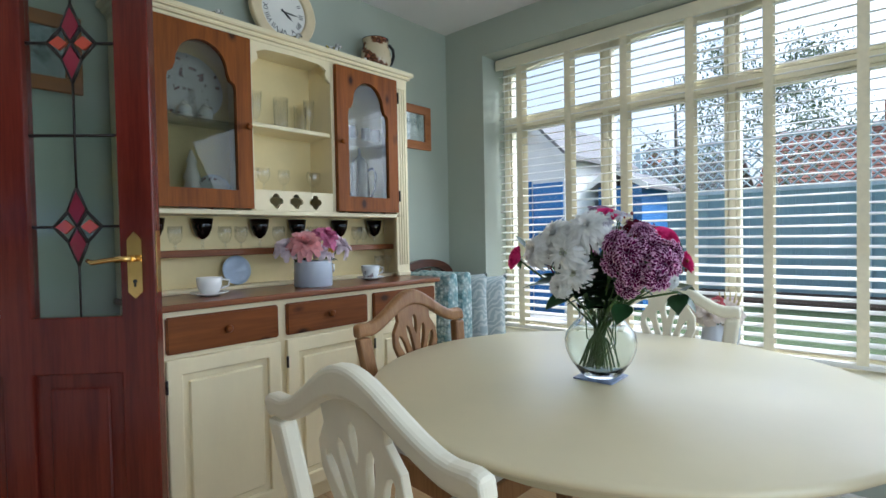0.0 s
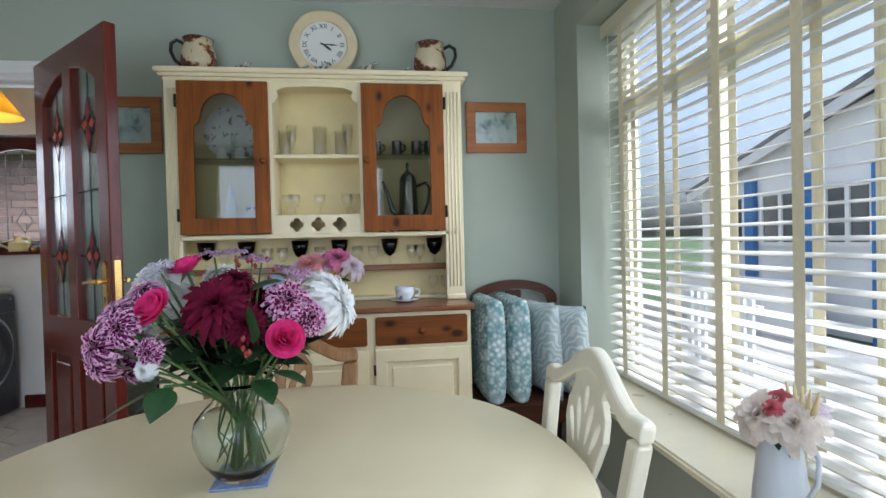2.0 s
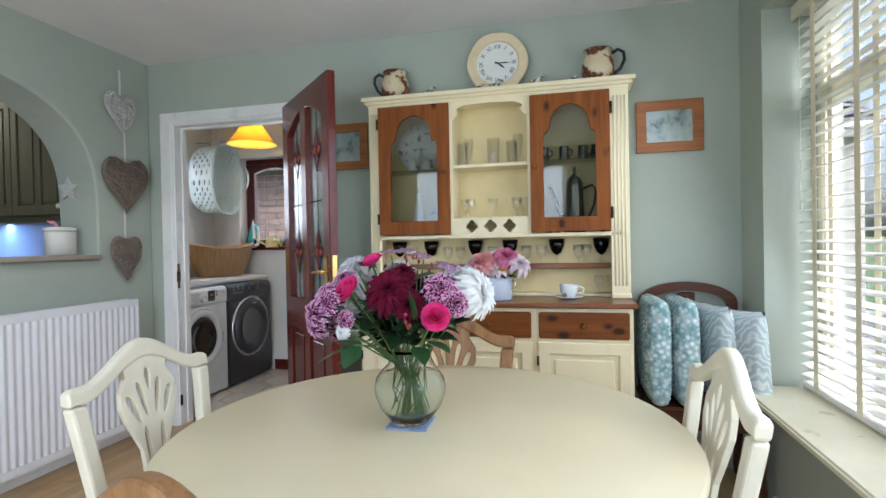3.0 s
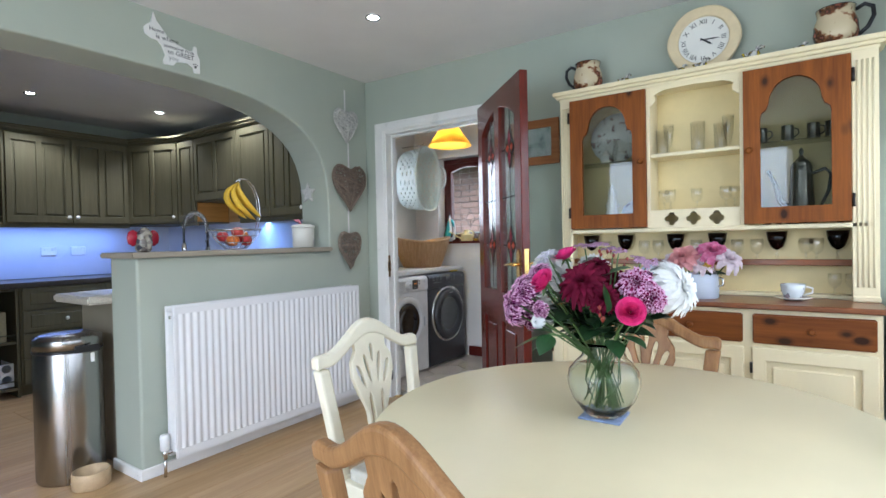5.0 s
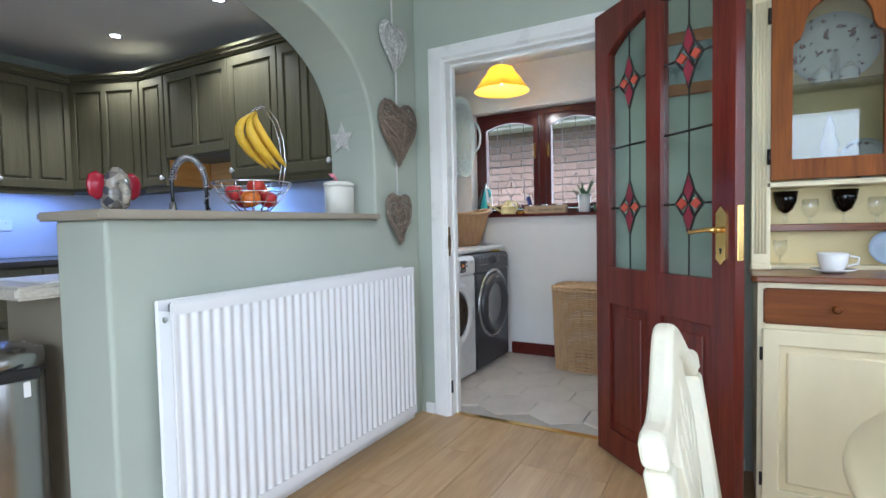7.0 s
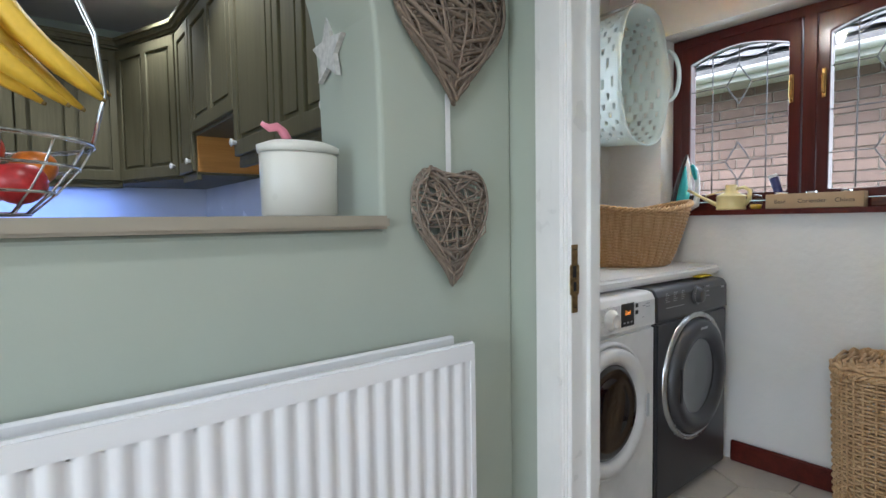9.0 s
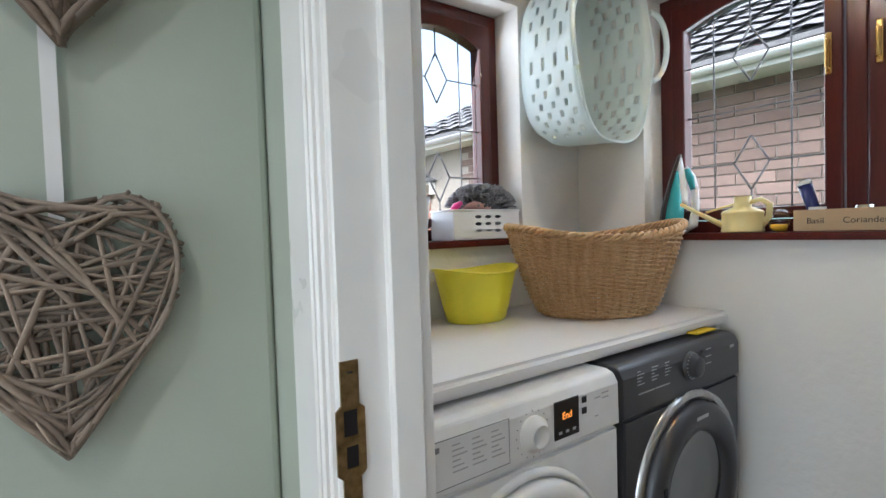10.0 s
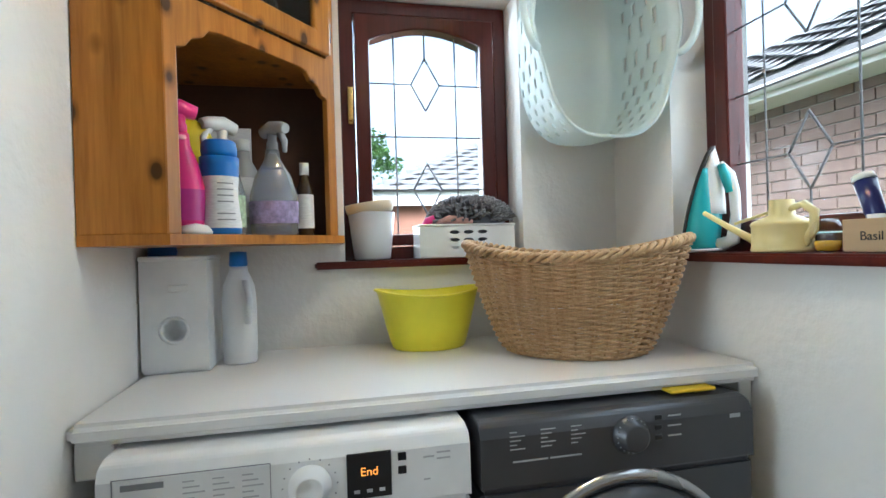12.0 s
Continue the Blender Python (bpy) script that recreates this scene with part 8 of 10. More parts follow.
stood_plate((-1.762, 1.565, 1.5525), 0.138, FLORAL, "large floral china plate standing in the cupboard")
for yy in (1.525, 1.605):
    pc = (-1.690, yy, 1.5525)
    cr = thing("china_cruet", pc, "small white china cruet with a dark crest on the shelf", "cruet", "china cruets")
    part("body", lathe(bmesh.new(), [(0.019, 0), (0.028, 0.008), (0.030, 0.028), (0.021, 0.048), (0.013, 0.055)], pc, 18, cap1=True), PORCELAIN, cr)
    part("lid", lathe(bmesh.new(), [(0.014, 0.055), (0.013, 0.062), (0.004, 0.070)], pc, 14), PORCELAIN, cr)
    part("crest", lathe(bmesh.new(), [(0.0286, 0.013), (0.0308, 0.028), (0.0262, 0.040)], pc, 18, cap0=False, cap1=False), FLORAL, cr, "floral painted band")
stood_plate((-1.765, 1.66, 1.2), 0.075, FLORAL, "small floral china plate standing in the cupboard")
stood_plate((-1.745, 1.735, 0.8845), 0.062, paint("pale_blue_plate", (0.42, 0.50, 0.62), 0.2, var=0.08, scale=20), "pale blue saucer standing on the dresser")
part_ = lathe(bmesh.new(), [(0.022, 0), (0.026, 0.02), (0.014, 0.06), (0.012, 0.085), (0.016, 0.095), (0.009, 0.10), (0.013, 0.12), (0.001, 0.13)], (-1.72, 1.567, 1.5525), 16)
solid("glass_decanter", part_, DRINK, "small cut glass decanter between the china pots", "decanter", at=(-1.72, 1.567, 1.5525))
bm = bmesh.new()
lathe(bm, [(0.052, 0), (0.05, 0.03), (0.034, 0.05), (0.043, 0.065), (0.024, 0.11), (0.033, 0.125), (0.016, 0.175), (0.02, 0.19), (0.004, 0.235)], (-1.70, 1.55, 1.1985), 14)
solid("white_tree_ornament", bm, PORCELAIN, "white porcelain tree-shaped ornament in the cupboard", "ornament", at=(-1.70, 1.55, 1.1985))
PEWTER = paint("tarnished_silver", (0.15, 0.145, 0.14), 0.18, 1.0, var=0.35, scale=18, bump=0.05)
for k, y in enumerate((2.235, 2.335, 2.43, 2.495)):
    c = (-1.70, y, 1.5725)
    tk = thing("tankard", c, "small silver tankard on the glass shelf", "tankard", "silver tankards")
    part("cup", lathe(bmesh.new(), [(0.024, 0), (0.028, 0.004), (0.025, 0.01), (0.024, 0.065), (0.026, 0.068), (0.023, 0.066), (0.022, 0.01)], c, 20, cap1=False), PEWTER, tk)
    bm = bmesh.new()
    tube(bm, [(c[0], y + v, c[2] + z) for v, z in ((0.024, 0.055), (0.04, 0.05), (0.042, 0.03), (0.025, 0.015))], 0.0035, 6)
    part("handle", bm, PEWTER, tk)
c = (-1.70, 2.385, 1.1985)
cp = thing("coffee_pot", c, "tall silver coffee pot with a curved spout", "coffee pot")
part("body", lathe(bmesh.new(), [(0.05, 0), (0.052, 0.006), (0.046, 0.02), (0.036, 0.18), (0.038, 0.19), (0.034, 0.195)], c, 28), PEWTER, cp)
part("lid", lathe(bmesh.new(), [(0.036, 0.194), (0.03, 0.21), (0.012, 0.225), (0.006, 0.235), (0.009, 0.25), (0.001, 0.262)], c, 20), PEWTER, cp)
bm = bmesh.new()
tube(bm, [(c[0], c[1] + v, c[2] + z) for v, z in ((-0.04, 0.05), (-0.07, 0.085), (-0.085, 0.14), (-0.11, 0.19))], [0.014, 0.011, 0.009, 0.007], 10)
part("spout", bm, PEWTER, cp)
bm = bmesh.new()
tube(bm, [(c[0], c[1] + v, c[2] + z) for v, z in ((0.034, 0.17), (0.075, 0.185), (0.092, 0.165), (0.085, 0.11), (0.06, 0.06), (0.045, 0.04))], 0.006, 8)
part("handle", bm, BLACK, cp)
cp.scale = (1.15, 1.15, 1.30)
for y, s in ((2.255, 0.9), (2.30, 0.6), (2.52, 0.7)):
    solid("silver_cup", lathe(bmesh.new(), [(0.018 * s, 0), (0.022 * s, 0.03 * s), (0.024 * s, 0.045 * s), (0.02 * s, 0.045 * s), (0.016 * s, 0.01)], (-1.68, y, 1.1985), 16, cap1=False), PEWTER, "small silver cup in the cupboard", "cup", "silver cups", at=(-1.68, y, 1.1985))


def teacup(c, turn_y, label):
    tc_ = thing("teacup", c, label, "cup", "teacups on the dresser")
    part("saucer", lathe(bmesh.new(), [(0.03, 0), (0.04, 0.004), (0.068, 0.012), (0.068, 0.015), (0.03, 0.007)], c, 28, cap1=False), PORCELAIN, tc_)
    part("cup", lathe(bmesh.new(), [(0.024, 0.008), (0.034, 0.014), (0.043, 0.04), (0.046, 0.07), (0.044, 0.07), (0.038, 0.03), (0.02, 0.014)], c, 24, cap1=False), FLORAL if turn_y < 0 else PORCELAIN, tc_)
    bm = bmesh.new()
    tube(bm, [(c[0] + 0.01, c[1] + 0.045, c[2] + 0.06), (c[0] + 0.013, c[1] + 0.07, c[2] + 0.055), (c[0] + 0.012, c[1] + 0.068, c[2] + 0.035), (c[0] + 0.01, c[1] + 0.04, c[2] + 0.025)], 0.004, 8)
    part("handle", bm, PORCELAIN, tc_)


teacup((-1.56, 1.545, 0.8685), 1, "white china teacup and saucer on the dresser")
teacup((-1.59, 2.35, 0.8685), -1, "floral china teacup and saucer on the dresser")


# flowers
def petal_mat(name, c, c2=None, rough=0.8, thin=0.2, low=0.6):
    m, t, b = nodes_of(name)
    geo = t.nodes.new("ShaderNodeNewGeometry")
    vec = coords(t, 1)
    base = ramp(t, geo.outputs["Random Per Island"], [(0.0, shade(c, low)), (1.0, shade(c, 1.1))])
    col = mix(t, 0.35, base, ramp(t, noise_of(t, vec, 60, 3), [(0.35, shade(c, 0.75)), (0.65, c2 or shade(c, 1.25))]))
    t.links.new(col, b.inputs["Base Color"])
    b.inputs["Roughness"].default_value = rough
    tr = t.nodes.new("ShaderNodeBsdfTranslucent")
    t.links.new(col, tr.inputs[0])
    mx = t.nodes.new("ShaderNodeMixShader")
    mx.inputs[0].default_value = thin
    b.inputs["Specular IOR Level"].default_value = 0.2
    t.links.new(b.outputs[0], mx.inputs[1])
    t.links.new(tr.outputs[0], mx.inputs[2])
    t.links.new(mx.outputs[0], t.nodes["Material Output"].inputs[0])
    return m


def frame_of(d):
    d = Vector(d).normalized()
    a = d.orthogonal().normalized()
    return d, a, d.cross(a)


def strap(bm, c, base_dir, out, ln, wd, curl):
    """One cupped petal from c, rising along base_dir and bending to out."""
    s = base_dir.cross(out)
    if s.length < 1e-4:
        s = base_dir.orthogonal()
    s.normalize()
    prev = None
    for i in range(5):
        f = i / 4
        p = c + (out * math.sin(curl * f) + base_dir * math.cos(curl * f)) * ln * f
        w = wd * (0.45, 0.8, 1.0, 0.92, 0.42)[i]
        nrm = (out * math.cos(curl * f) - base_dir * math.sin(curl * f)) * w * 0.45
        q = [bm.verts.new(p - s * w - nrm), bm.verts.new(p), bm.verts.new(p + s * w - nrm)]
        if prev:
            for k in range(2):
                bm.faces.new((prev[k], prev[k + 1], q[k + 1], q[k])).smooth = True
        prev = q


def bloom(bm, c, d, R, rings_, rn, wd=0.22):
    """A many-petalled bloom; rings_ of (count, curl, length factor)."""
    d, a, b = frame_of(d)
    c = Vector(c)
    for n, curl, lf in rings_:
        off = rn.uniform(0, 6)
        for k in range(n):
            th = off + 2 * math.pi * (k + rn.uniform(-0.25, 0.25)) / n
            out = a * math.cos(th) + b * math.sin(th)
            strap(bm, c - d * R * 0.25, d, out, R * lf * rn.uniform(0.88, 1.08), R * wd * rn.uniform(0.8, 1.15), curl * rn.uniform(0.9, 1.1))


MUM = [(20, 2.15, 1.05), (24, 1.95, 1.1), (26, 1.75, 1.1), (28, 1.55, 1.08), (28, 1.35, 1.02), (26, 1.15, 0.96), (22, 0.92, 0.9), (18, 0.7, 0.82), (14, 0.45, 0.75), (8, 0.2, 0.65)]


def rose(bm, c, d, R, rn):
    """Nested cupped petals, closing to a spiral bud."""
    d, a, b = frame_of(d)
    c = Vector(c)
    for ring_, (n, rad, ht, open_) in enumerate(((2, 0.24, 0.52, 0.02), (3, 0.44, 0.56, 0.05), (4, 0.66, 0.55, 0.16), (5, 0.86, 0.46, 0.34), (5, 0.92, 0.26, 0.52))):
        off = ring_ * 0.9 + rn.uniform(0, 1)
        for k in range(n):
            th0 = off + 2 * math.pi * k / n
            span = 2 * math.pi / n * 0.72
            g = []
            for i in range(5):
                f = i / 4
                row = []
                for j in range(6):
                    u = -1 + 2 * j / 5
                    th = th0 + u * span
                    bulge = math.sin(f * 1.9)
                    rr = R * rad * (0.35 + 0.65 * bulge) + R * open_ * f * f * 0.9
                    hh = R * (-0.55 + (ht + 0.55) * f * (1 - 0.12 * u * u)) - R * open_ * 0.35 * f ** 3
                    row.append(bm.verts.new(c + (a * math.cos(th) + b * math.sin(th)) * rr + d * hh))
                g.append(row)
            for i in range(4):
                for j in range(5):
                    fc = bm.faces.new((g[i][j], g[i][j + 1], g[i + 1][j + 1], g[i + 1][j]))
                    fc.smooth = True


def ovate(bm, base, d, ln, wd, droop, rn):
    """A broad ribbed leaf."""
    d = Vector(d).normalized()
    s = d.cross(Vector((rn.uniform(-0.3, 0.3), rn.uniform(-0.3, 0.3), 1))).normalized()
    up = s.cross(d)
    rows = []
    for i in range(9):
        f = i / 8
        w = wd * (math.sin(math.pi * f ** 0.75) ** 0.9 if 0 < f < 1 else 0.02)
        p = Vector(base) + d * ln * f - Vector((0, 0, 1)) * droop * ln * f * f
        rows.append([bm.verts.new(p + s * w * k + up * (0.18 * w * abs(k) + 0.04 * w * math.sin(9 * f) * abs(k))) for k in (-1, -0.5, 0, 0.5, 1)])
    for r0, r1 in zip(rows, rows[1:]):
        for k in range(4):
            fc = bm.faces.new((r0[k], r0[k + 1], r1[k + 1], r1[k]))
            fc.smooth = True


VX, VY, VZ = -0.202, 1.954, 0.7085
cst = solid("coaster", B((VX - 0.052, VY - 0.052, 0.7035, VX + 0.052, VY + 0.052, 0.7080), bev=0.0015), paint("blue_print_coaster", (0.25, 0.32, 0.50), 0.4, var=0.5, scale=35), "blue patterned square coaster under the vase", "coaster", at=(VX, VY, 0.7035))
cst.rotation_euler = (0, 0, radians(1.5))
vase = thing("flower_vase", (VX, VY, VZ), "round clear glass vase half full of water", "vase")
GLASS, t, b = nodes_of("thick_vase_glass")
b.inputs["Base Color"].default_value = (0.96, 0.98, 0.97, 1)
b.inputs["Transmission Weight"].default_value = 1.0
b.inputs["Roughness"].default_value = 0.01
b.inputs["IOR"].default_value = 1.3
vprof = [(r * 1.05 if 0.02 < z < 0.13 else r, z) for r, z in [(0.040, 0.0), (0.047, 0.004), (0.056, 0.014), (0.074, 0.044), (0.084, 0.072), (0.086, 0.092), (0.081, 0.114), (0.067, 0.136), (0.054, 0.148), (0.052, 0.158), (0.055, 0.174), (0.060, 0.187)]]
inner = [(r - 0.003, z) for r, z in vprof[::-1] if z > 0.01] + [(0.04, 0.012), (0.001, 0.011)]
bm = lathe(bmesh.new(), vprof + inner, (VX, VY, VZ), 40, cap1=False)
part("glass", bm, GLASS, vase)
bm = bmesh.new()
wl = [(0.001, 0.012)] + [(r - 0.0045, z) for r, z in vprof if 0.012 < z < 0.13] + [(0.0700, 0.126), (0.001, 0.126)]
lathe(bm, wl, (VX, VY, VZ), 36, cap0=False, cap1=False)
part("water", bm, clear("still_water", (0.93, 0.96, 0.93), 0.0, 1.1), vase)

bq = thing("flower_bouquet", (VX, VY, VZ + 0.02), "mixed bouquet of pink roses, chrysanthemums and carnations", "flowers")
STEM = paint("flower_stem", (0.075, 0.14, 0.035), 0.5, var=0.25, scale=30)
LEAFD = paint("dark_florist_leaf", (0.016, 0.045, 0.013), 0.45, var=0.3, scale=25)
WMUM = petal_mat("white_petal", (0.93, 0.93, 0.90), (0.95, 0.95, 0.93), thin=0.4, low=0.95)
CRIM = petal_mat("crimson_petal", (0.13, 0.002, 0.022), (0.17, 0.004, 0.035))
PINKR = petal_mat("pink_rose_petal", (0.80, 0.035, 0.24), (0.88, 0.14, 0.38), thin=0.3, low=0.85)
VARI = petal_mat("white_petal_edge", (0.78, 0.46, 0.66), thin=0.3)
LILAC = petal_mat("lilac_petal", (0.52, 0.32, 0.46))
PURPLE = petal_mat("mauve_petal", (0.15, 0.006, 0.085))
CRIMSONC = petal_mat("carnation_petal", (0.22, 0.006, 0.075))
LEAFB = paint("broad_rose_leaf", (0.022, 0.065, 0.018), 0.4, var=0.25, scale=25)
rn = random.Random(21)
neck = Vector((VX, VY, VZ + 0.165))


def edged_petal(bm, c, base_dir, out, ln, wd, curl):
    """A short broad petal with a pale rim along its sides and tip."""
    s_ = base_dir.cross(out)
    if s_.length < 1e-4:
        s_ = base_dir.orthogonal()
    s_.normalize()
    prev = None
    for i in range(5):
        f = (0, 0.35, 0.68, 0.90, 1.0)[i]
        p = c + (out * math.sin(curl * f) + base_dir * math.cos(curl * f)) * ln * f
        w = wd * (0.35, 0.75, 1.0, 0.9, 0.4)[i]
        nrm = (out * math.cos(curl * f) - base_dir * math.sin(curl * f)) * w * 0.5
        row = [bm.verts.new(p + s_ * w * k - nrm * (abs(k) > 0.9)) for k in (-1, -0.72, 0.72, 1)]
        if prev:
            for k in range(3):
                fc = bm.faces.new((prev[k], prev[k + 1], row[k + 1], row[k]))
                fc.material_index = 1 if i == 4 or (k != 1 and i == 3) else 0
                fc.smooth = True
        prev = row


def ruffled(bm, c, d, R, rn_, rings_, wd):
    d, a_, b_ = frame_of(d)
    for n, curl, lf in rings_:
        off = rn_.uniform(0, 6)
        for k in range(n):
            th = off + 2 * math.pi * (k + rn_.uniform(-0.3, 0.3)) / n
            out = a_ * math.cos(th) + b_ * math.sin(th)
            edged_petal(bm, Vector(c) - d * R * 0.35, d, out, R * lf * rn_.uniform(0.85, 1.1), R * wd * rn_.uniform(0.8, 1.2), curl * rn_.uniform(0.88, 1.12))


CARNATION = [(24, 1.75, 1.2), (28, 1.5, 1.25), (28, 1.25, 1.22), (26, 1.0, 1.18), (22, 0.75, 1.12), (16, 0.5, 1.05), (10, 0.25, 1.0)]
SPRAY = [(18, 2.0, 1.2), (20, 1.7, 1.22), (20, 1.4, 1.2), (18, 1.1, 1.12), (14, 0.75, 1.0), (8, 0.35, 0.85)]
LOOSE = [(13, 2.1, 1.15), (15, 1.8, 1.2), (15, 1.5, 1.15), (13, 1.2, 1.05), (11, 0.85, 0.95), (8, 0.5, 0.8), (5, 0.2, 0.7)]
PALEGREEN = petal_mat("greenish_white_petal", (0.72, 0.74, 0.58))
PALELILAC = petal_mat("pale_lilac_petal", (0.72, 0.69, 0.76))
# kind, place, facing, size
FLW = [
    ("crimson", (-0.060, 1.953, 1.055), (0.8, 0.1, 0.6), 0.055), ("crimson", (-0.060, 2.000, 1.020), (0.9, 0.3, 0.3), 0.036), ("crimson", (-0.110, 1.975, 1.090), (0.2, 0.3, 1.0), 0.036),
    ("rose", (-0.024, 2.069, 1.000), (0.85, 0.30, 0.30), 0.0235), ("rose", (-0.010, 1.873, 1.060), (0.7, -0.45, 0.6), 0.025), ("rose", (-0.149, 1.876, 1.118), (0.25, -0.35, 1.0), 0.024), ("rose", (-0.345, 1.783, 1.018), (-0.6, -0.7, 0.35), 0.023),
    ("carnation", (-0.098, 2.062, 1.054), (0.7, 0.35, 0.55), 0.042), ("carnation", (-0.085, 2.098, 1.022), (0.75, 0.55, 0.2), 0.036),
    ("spray", (-0.020, 1.818, 1.050), (0.5, -0.6, 0.6), 0.036), ("spray", (0.014, 1.806, 1.010), (0.8, -0.6, 0.1), 0.036), ("spray", (0.000, 1.800, 0.978), (0.7, -0.7, -0.3), 0.033), ("spray", (-0.060, 1.790, 1.035), (0.1, -1.0, 0.4), 0.038),
    ("spray", (-0.050, 1.796, 0.985), (0.2, -1.0, -0.1), 0.036), ("spray", (-0.098, 1.800, 1.010), (-0.1, -1.0, 0.1), 0.035), ("spray", (-0.100, 1.812, 1.060), (-0.1, -0.8, 0.7), 0.034), ("spray", (-0.075, 1.812, 0.955), (0.0, -1.0, -0.4), 0.032),
    ("spray", (0.020, 1.840, 1.035), (0.9, -0.3, 0.3), 0.030), ("spray", (-0.050, 1.850, 1.085), (0.2, -0.3, 1.0), 0.030), ("spray", (0.012, 1.876, 0.995), (0.9, -0.2, -0.1), 0.022),
    ("white", (-0.162, 2.142, 1.040), (0.25, 1.0, 0.35), 0.066), ("white", (-0.215, 2.120, 1.068), (-0.2, 0.7, 0.7), 0.050),
    ("white", (-0.165, 1.815, 1.090), (0.05, -0.75, 0.75), 0.060), ("white", (-0.245, 1.808, 1.075), (-0.3, -0.8, 0.6), 0.052), ("white", (-0.290, 1.790, 1.035), (-0.5, -0.9, 0.2), 0.050), ("cream", (-0.205, 1.782, 1.030), (-0.1, -1.0, 0.3), 0.044),
    ("cream", (-0.185, 1.790, 0.985), (0.1, -1.0, 0.0), 0.042), ("white", (-0.230, 1.794, 0.950), (-0.2, -1.0, -0.1), 0.034), ("white", (-0.300, 1.900, 1.080), (-0.7, -0.2, 0.6), 0.050), ("white", (0.008, 1.868, 0.968), (0.9, -0.4, 0.0), 0.020),
    ("pale", (-0.128, 1.842, 1.112), (0.3, -0.4, 0.9), 0.030), ("pale", (-0.098, 1.850, 1.120), (0.4, -0.2, 0.9), 0.022),
    ("lilac", (-0.190, 1.915, 1.138), (0.1, 0.0, 1.0), 0.024), ("lilac", (-0.185, 1.955, 1.142), (0.1, 0.0, 1.0), 0.024), ("lilac", (-0.170, 2.005, 1.125), (0.2, 0.1, 1.0), 0.022), ("lilac", (-0.160, 2.075, 1.098), (0.4, 0.4, 0.8), 0.024), ("lilac", (-0.230, 1.975, 1.130), (-0.1, 0.0, 1.0), 0.024), ("lilac", (-0.250, 2.040, 1.100), (-0.4, 0.3, 0.9), 0.024),
    ("spray", (-0.310, 2.040, 1.040), (-0.9, 0.3, 0.4), 0.038), ("spray", (-0.300, 2.090, 1.000), (-0.8, 0.6, 0.2), 0.036), ("crimson", (-0.330, 1.960, 1.020), (-1.0, 0.0, 0.3), 0.050),
]
KINDS = {"crimson": ("chrysanthemum", CRIM, "deep crimson chrysanthemum"), "white": ("chrysanthemum", WMUM, "white chrysanthemum"), "cream": ("chrysanthemum", [WMUM, PALEGREEN], "white spray chrysanthemum with a greenish heart"),
         "rose": ("rose", PINKR, "bright pink rose"), "pale": ("spray_flower", PALELILAC, "small white and lilac spray flower"), "lilac": ("spray_flower", LILAC, "flat lilac spray flower head"),
         "carnation": ("carnation", [CRIMSONC, VARI], "crimson carnation with white edged petals"), "spray": ("spray_flower", [PURPLE, VARI], "purple spray chrysanthemum with pale petal tips")}
for kind, place, facing, R in FLW:
    c, d = Vector(place), Vector(facing).normalized()
    bm = bmesh.new()
    if kind == "rose":
        rose(bm, c, d, R, rn)
    elif kind == "crimson":
        bloom(bm, c, d, R * 0.92, LOOSE, rn, 0.15)
    elif kind == "white":
        bloom(bm, c, d, R * 0.86, MUM, rn, 0.13)
    elif kind == "cream":
        bloom(bm, c, d, R * 0.95, LOOSE, rn, 0.12)
        dd, u_, v_ = frame_of(d)
        nf = len(bm.faces)
        bloom(bm, c + dd * R * 0.1, d, R * 0.4, [(9, 0.9, 1.0), (7, 0.5, 1.0), (4, 0.2, 1.0)], rn, 0.2)
        bm.faces.ensure_lookup_table()
        for f_ in bm.faces[nf:]:
            f_.material_index = 1
    elif kind == "carnation":
        ruffled(bm, c, d, R * 0.8, rn, CARNATION, 0.13)
    elif kind == "spray":
        ruffled(bm, c, d, R * 0.80, rn, SPRAY, 0.125)
    else:
        dd, u_, v_ = frame_of(d)
        for k in range(8):
            a_ = 2.4 * k
            o = (u_ * math.cos(a_) + v_ * math.sin(a_)) * R * 0.36 * math.sqrt(k) + dd * rn.uniform(-0.15, 0.1) * R
            bloom(bm, c + o, d, R * 0.36, [(9, 1.7, 1.0), (7, 1.1, 0.8), (4, 0.4, 0.6)], rn, 0.25)
    nm, mt, lab = KINDS[kind]
    part(nm, bm, mt, bq, lab)
    off = c - neck
    bm = bmesh.new()
    foot = Vector((VX - off.x * 0.15 + rn.uniform(-0.03, 0.03), VY + rn.uniform(-0.040, 0.040), VZ + 0.018))
    mid = neck + Vector((off.x, off.y, 0)) * 0.18 + Vector((0, 0, -0.01))
    tube(bm, [foot, foot.lerp(mid, 0.5) - Vector((off.x, off.y, 0)) * 0.10, mid, mid.lerp(c, 0.5) + Vector((0, 0, 0.01)), c - d * R * 0.35], 0.0018 if kind != "rose" else 0.0027, 6)
    part("stem", bm, STEM, bq)
    if kind == "rose":
        dd, u_, v_ = frame_of(d)
        for k in range(5):
            bm = bmesh.new()
            q = u_ * math.cos(1.26 * k) + v_ * math.sin(1.26 * k)
            ovate(bm, c - dd * R * 0.55, (q - dd * 0.25).normalized(), R * 0.95, R * 0.2, 0.3, rn)
            part("sepal", bm, STEM, bq)
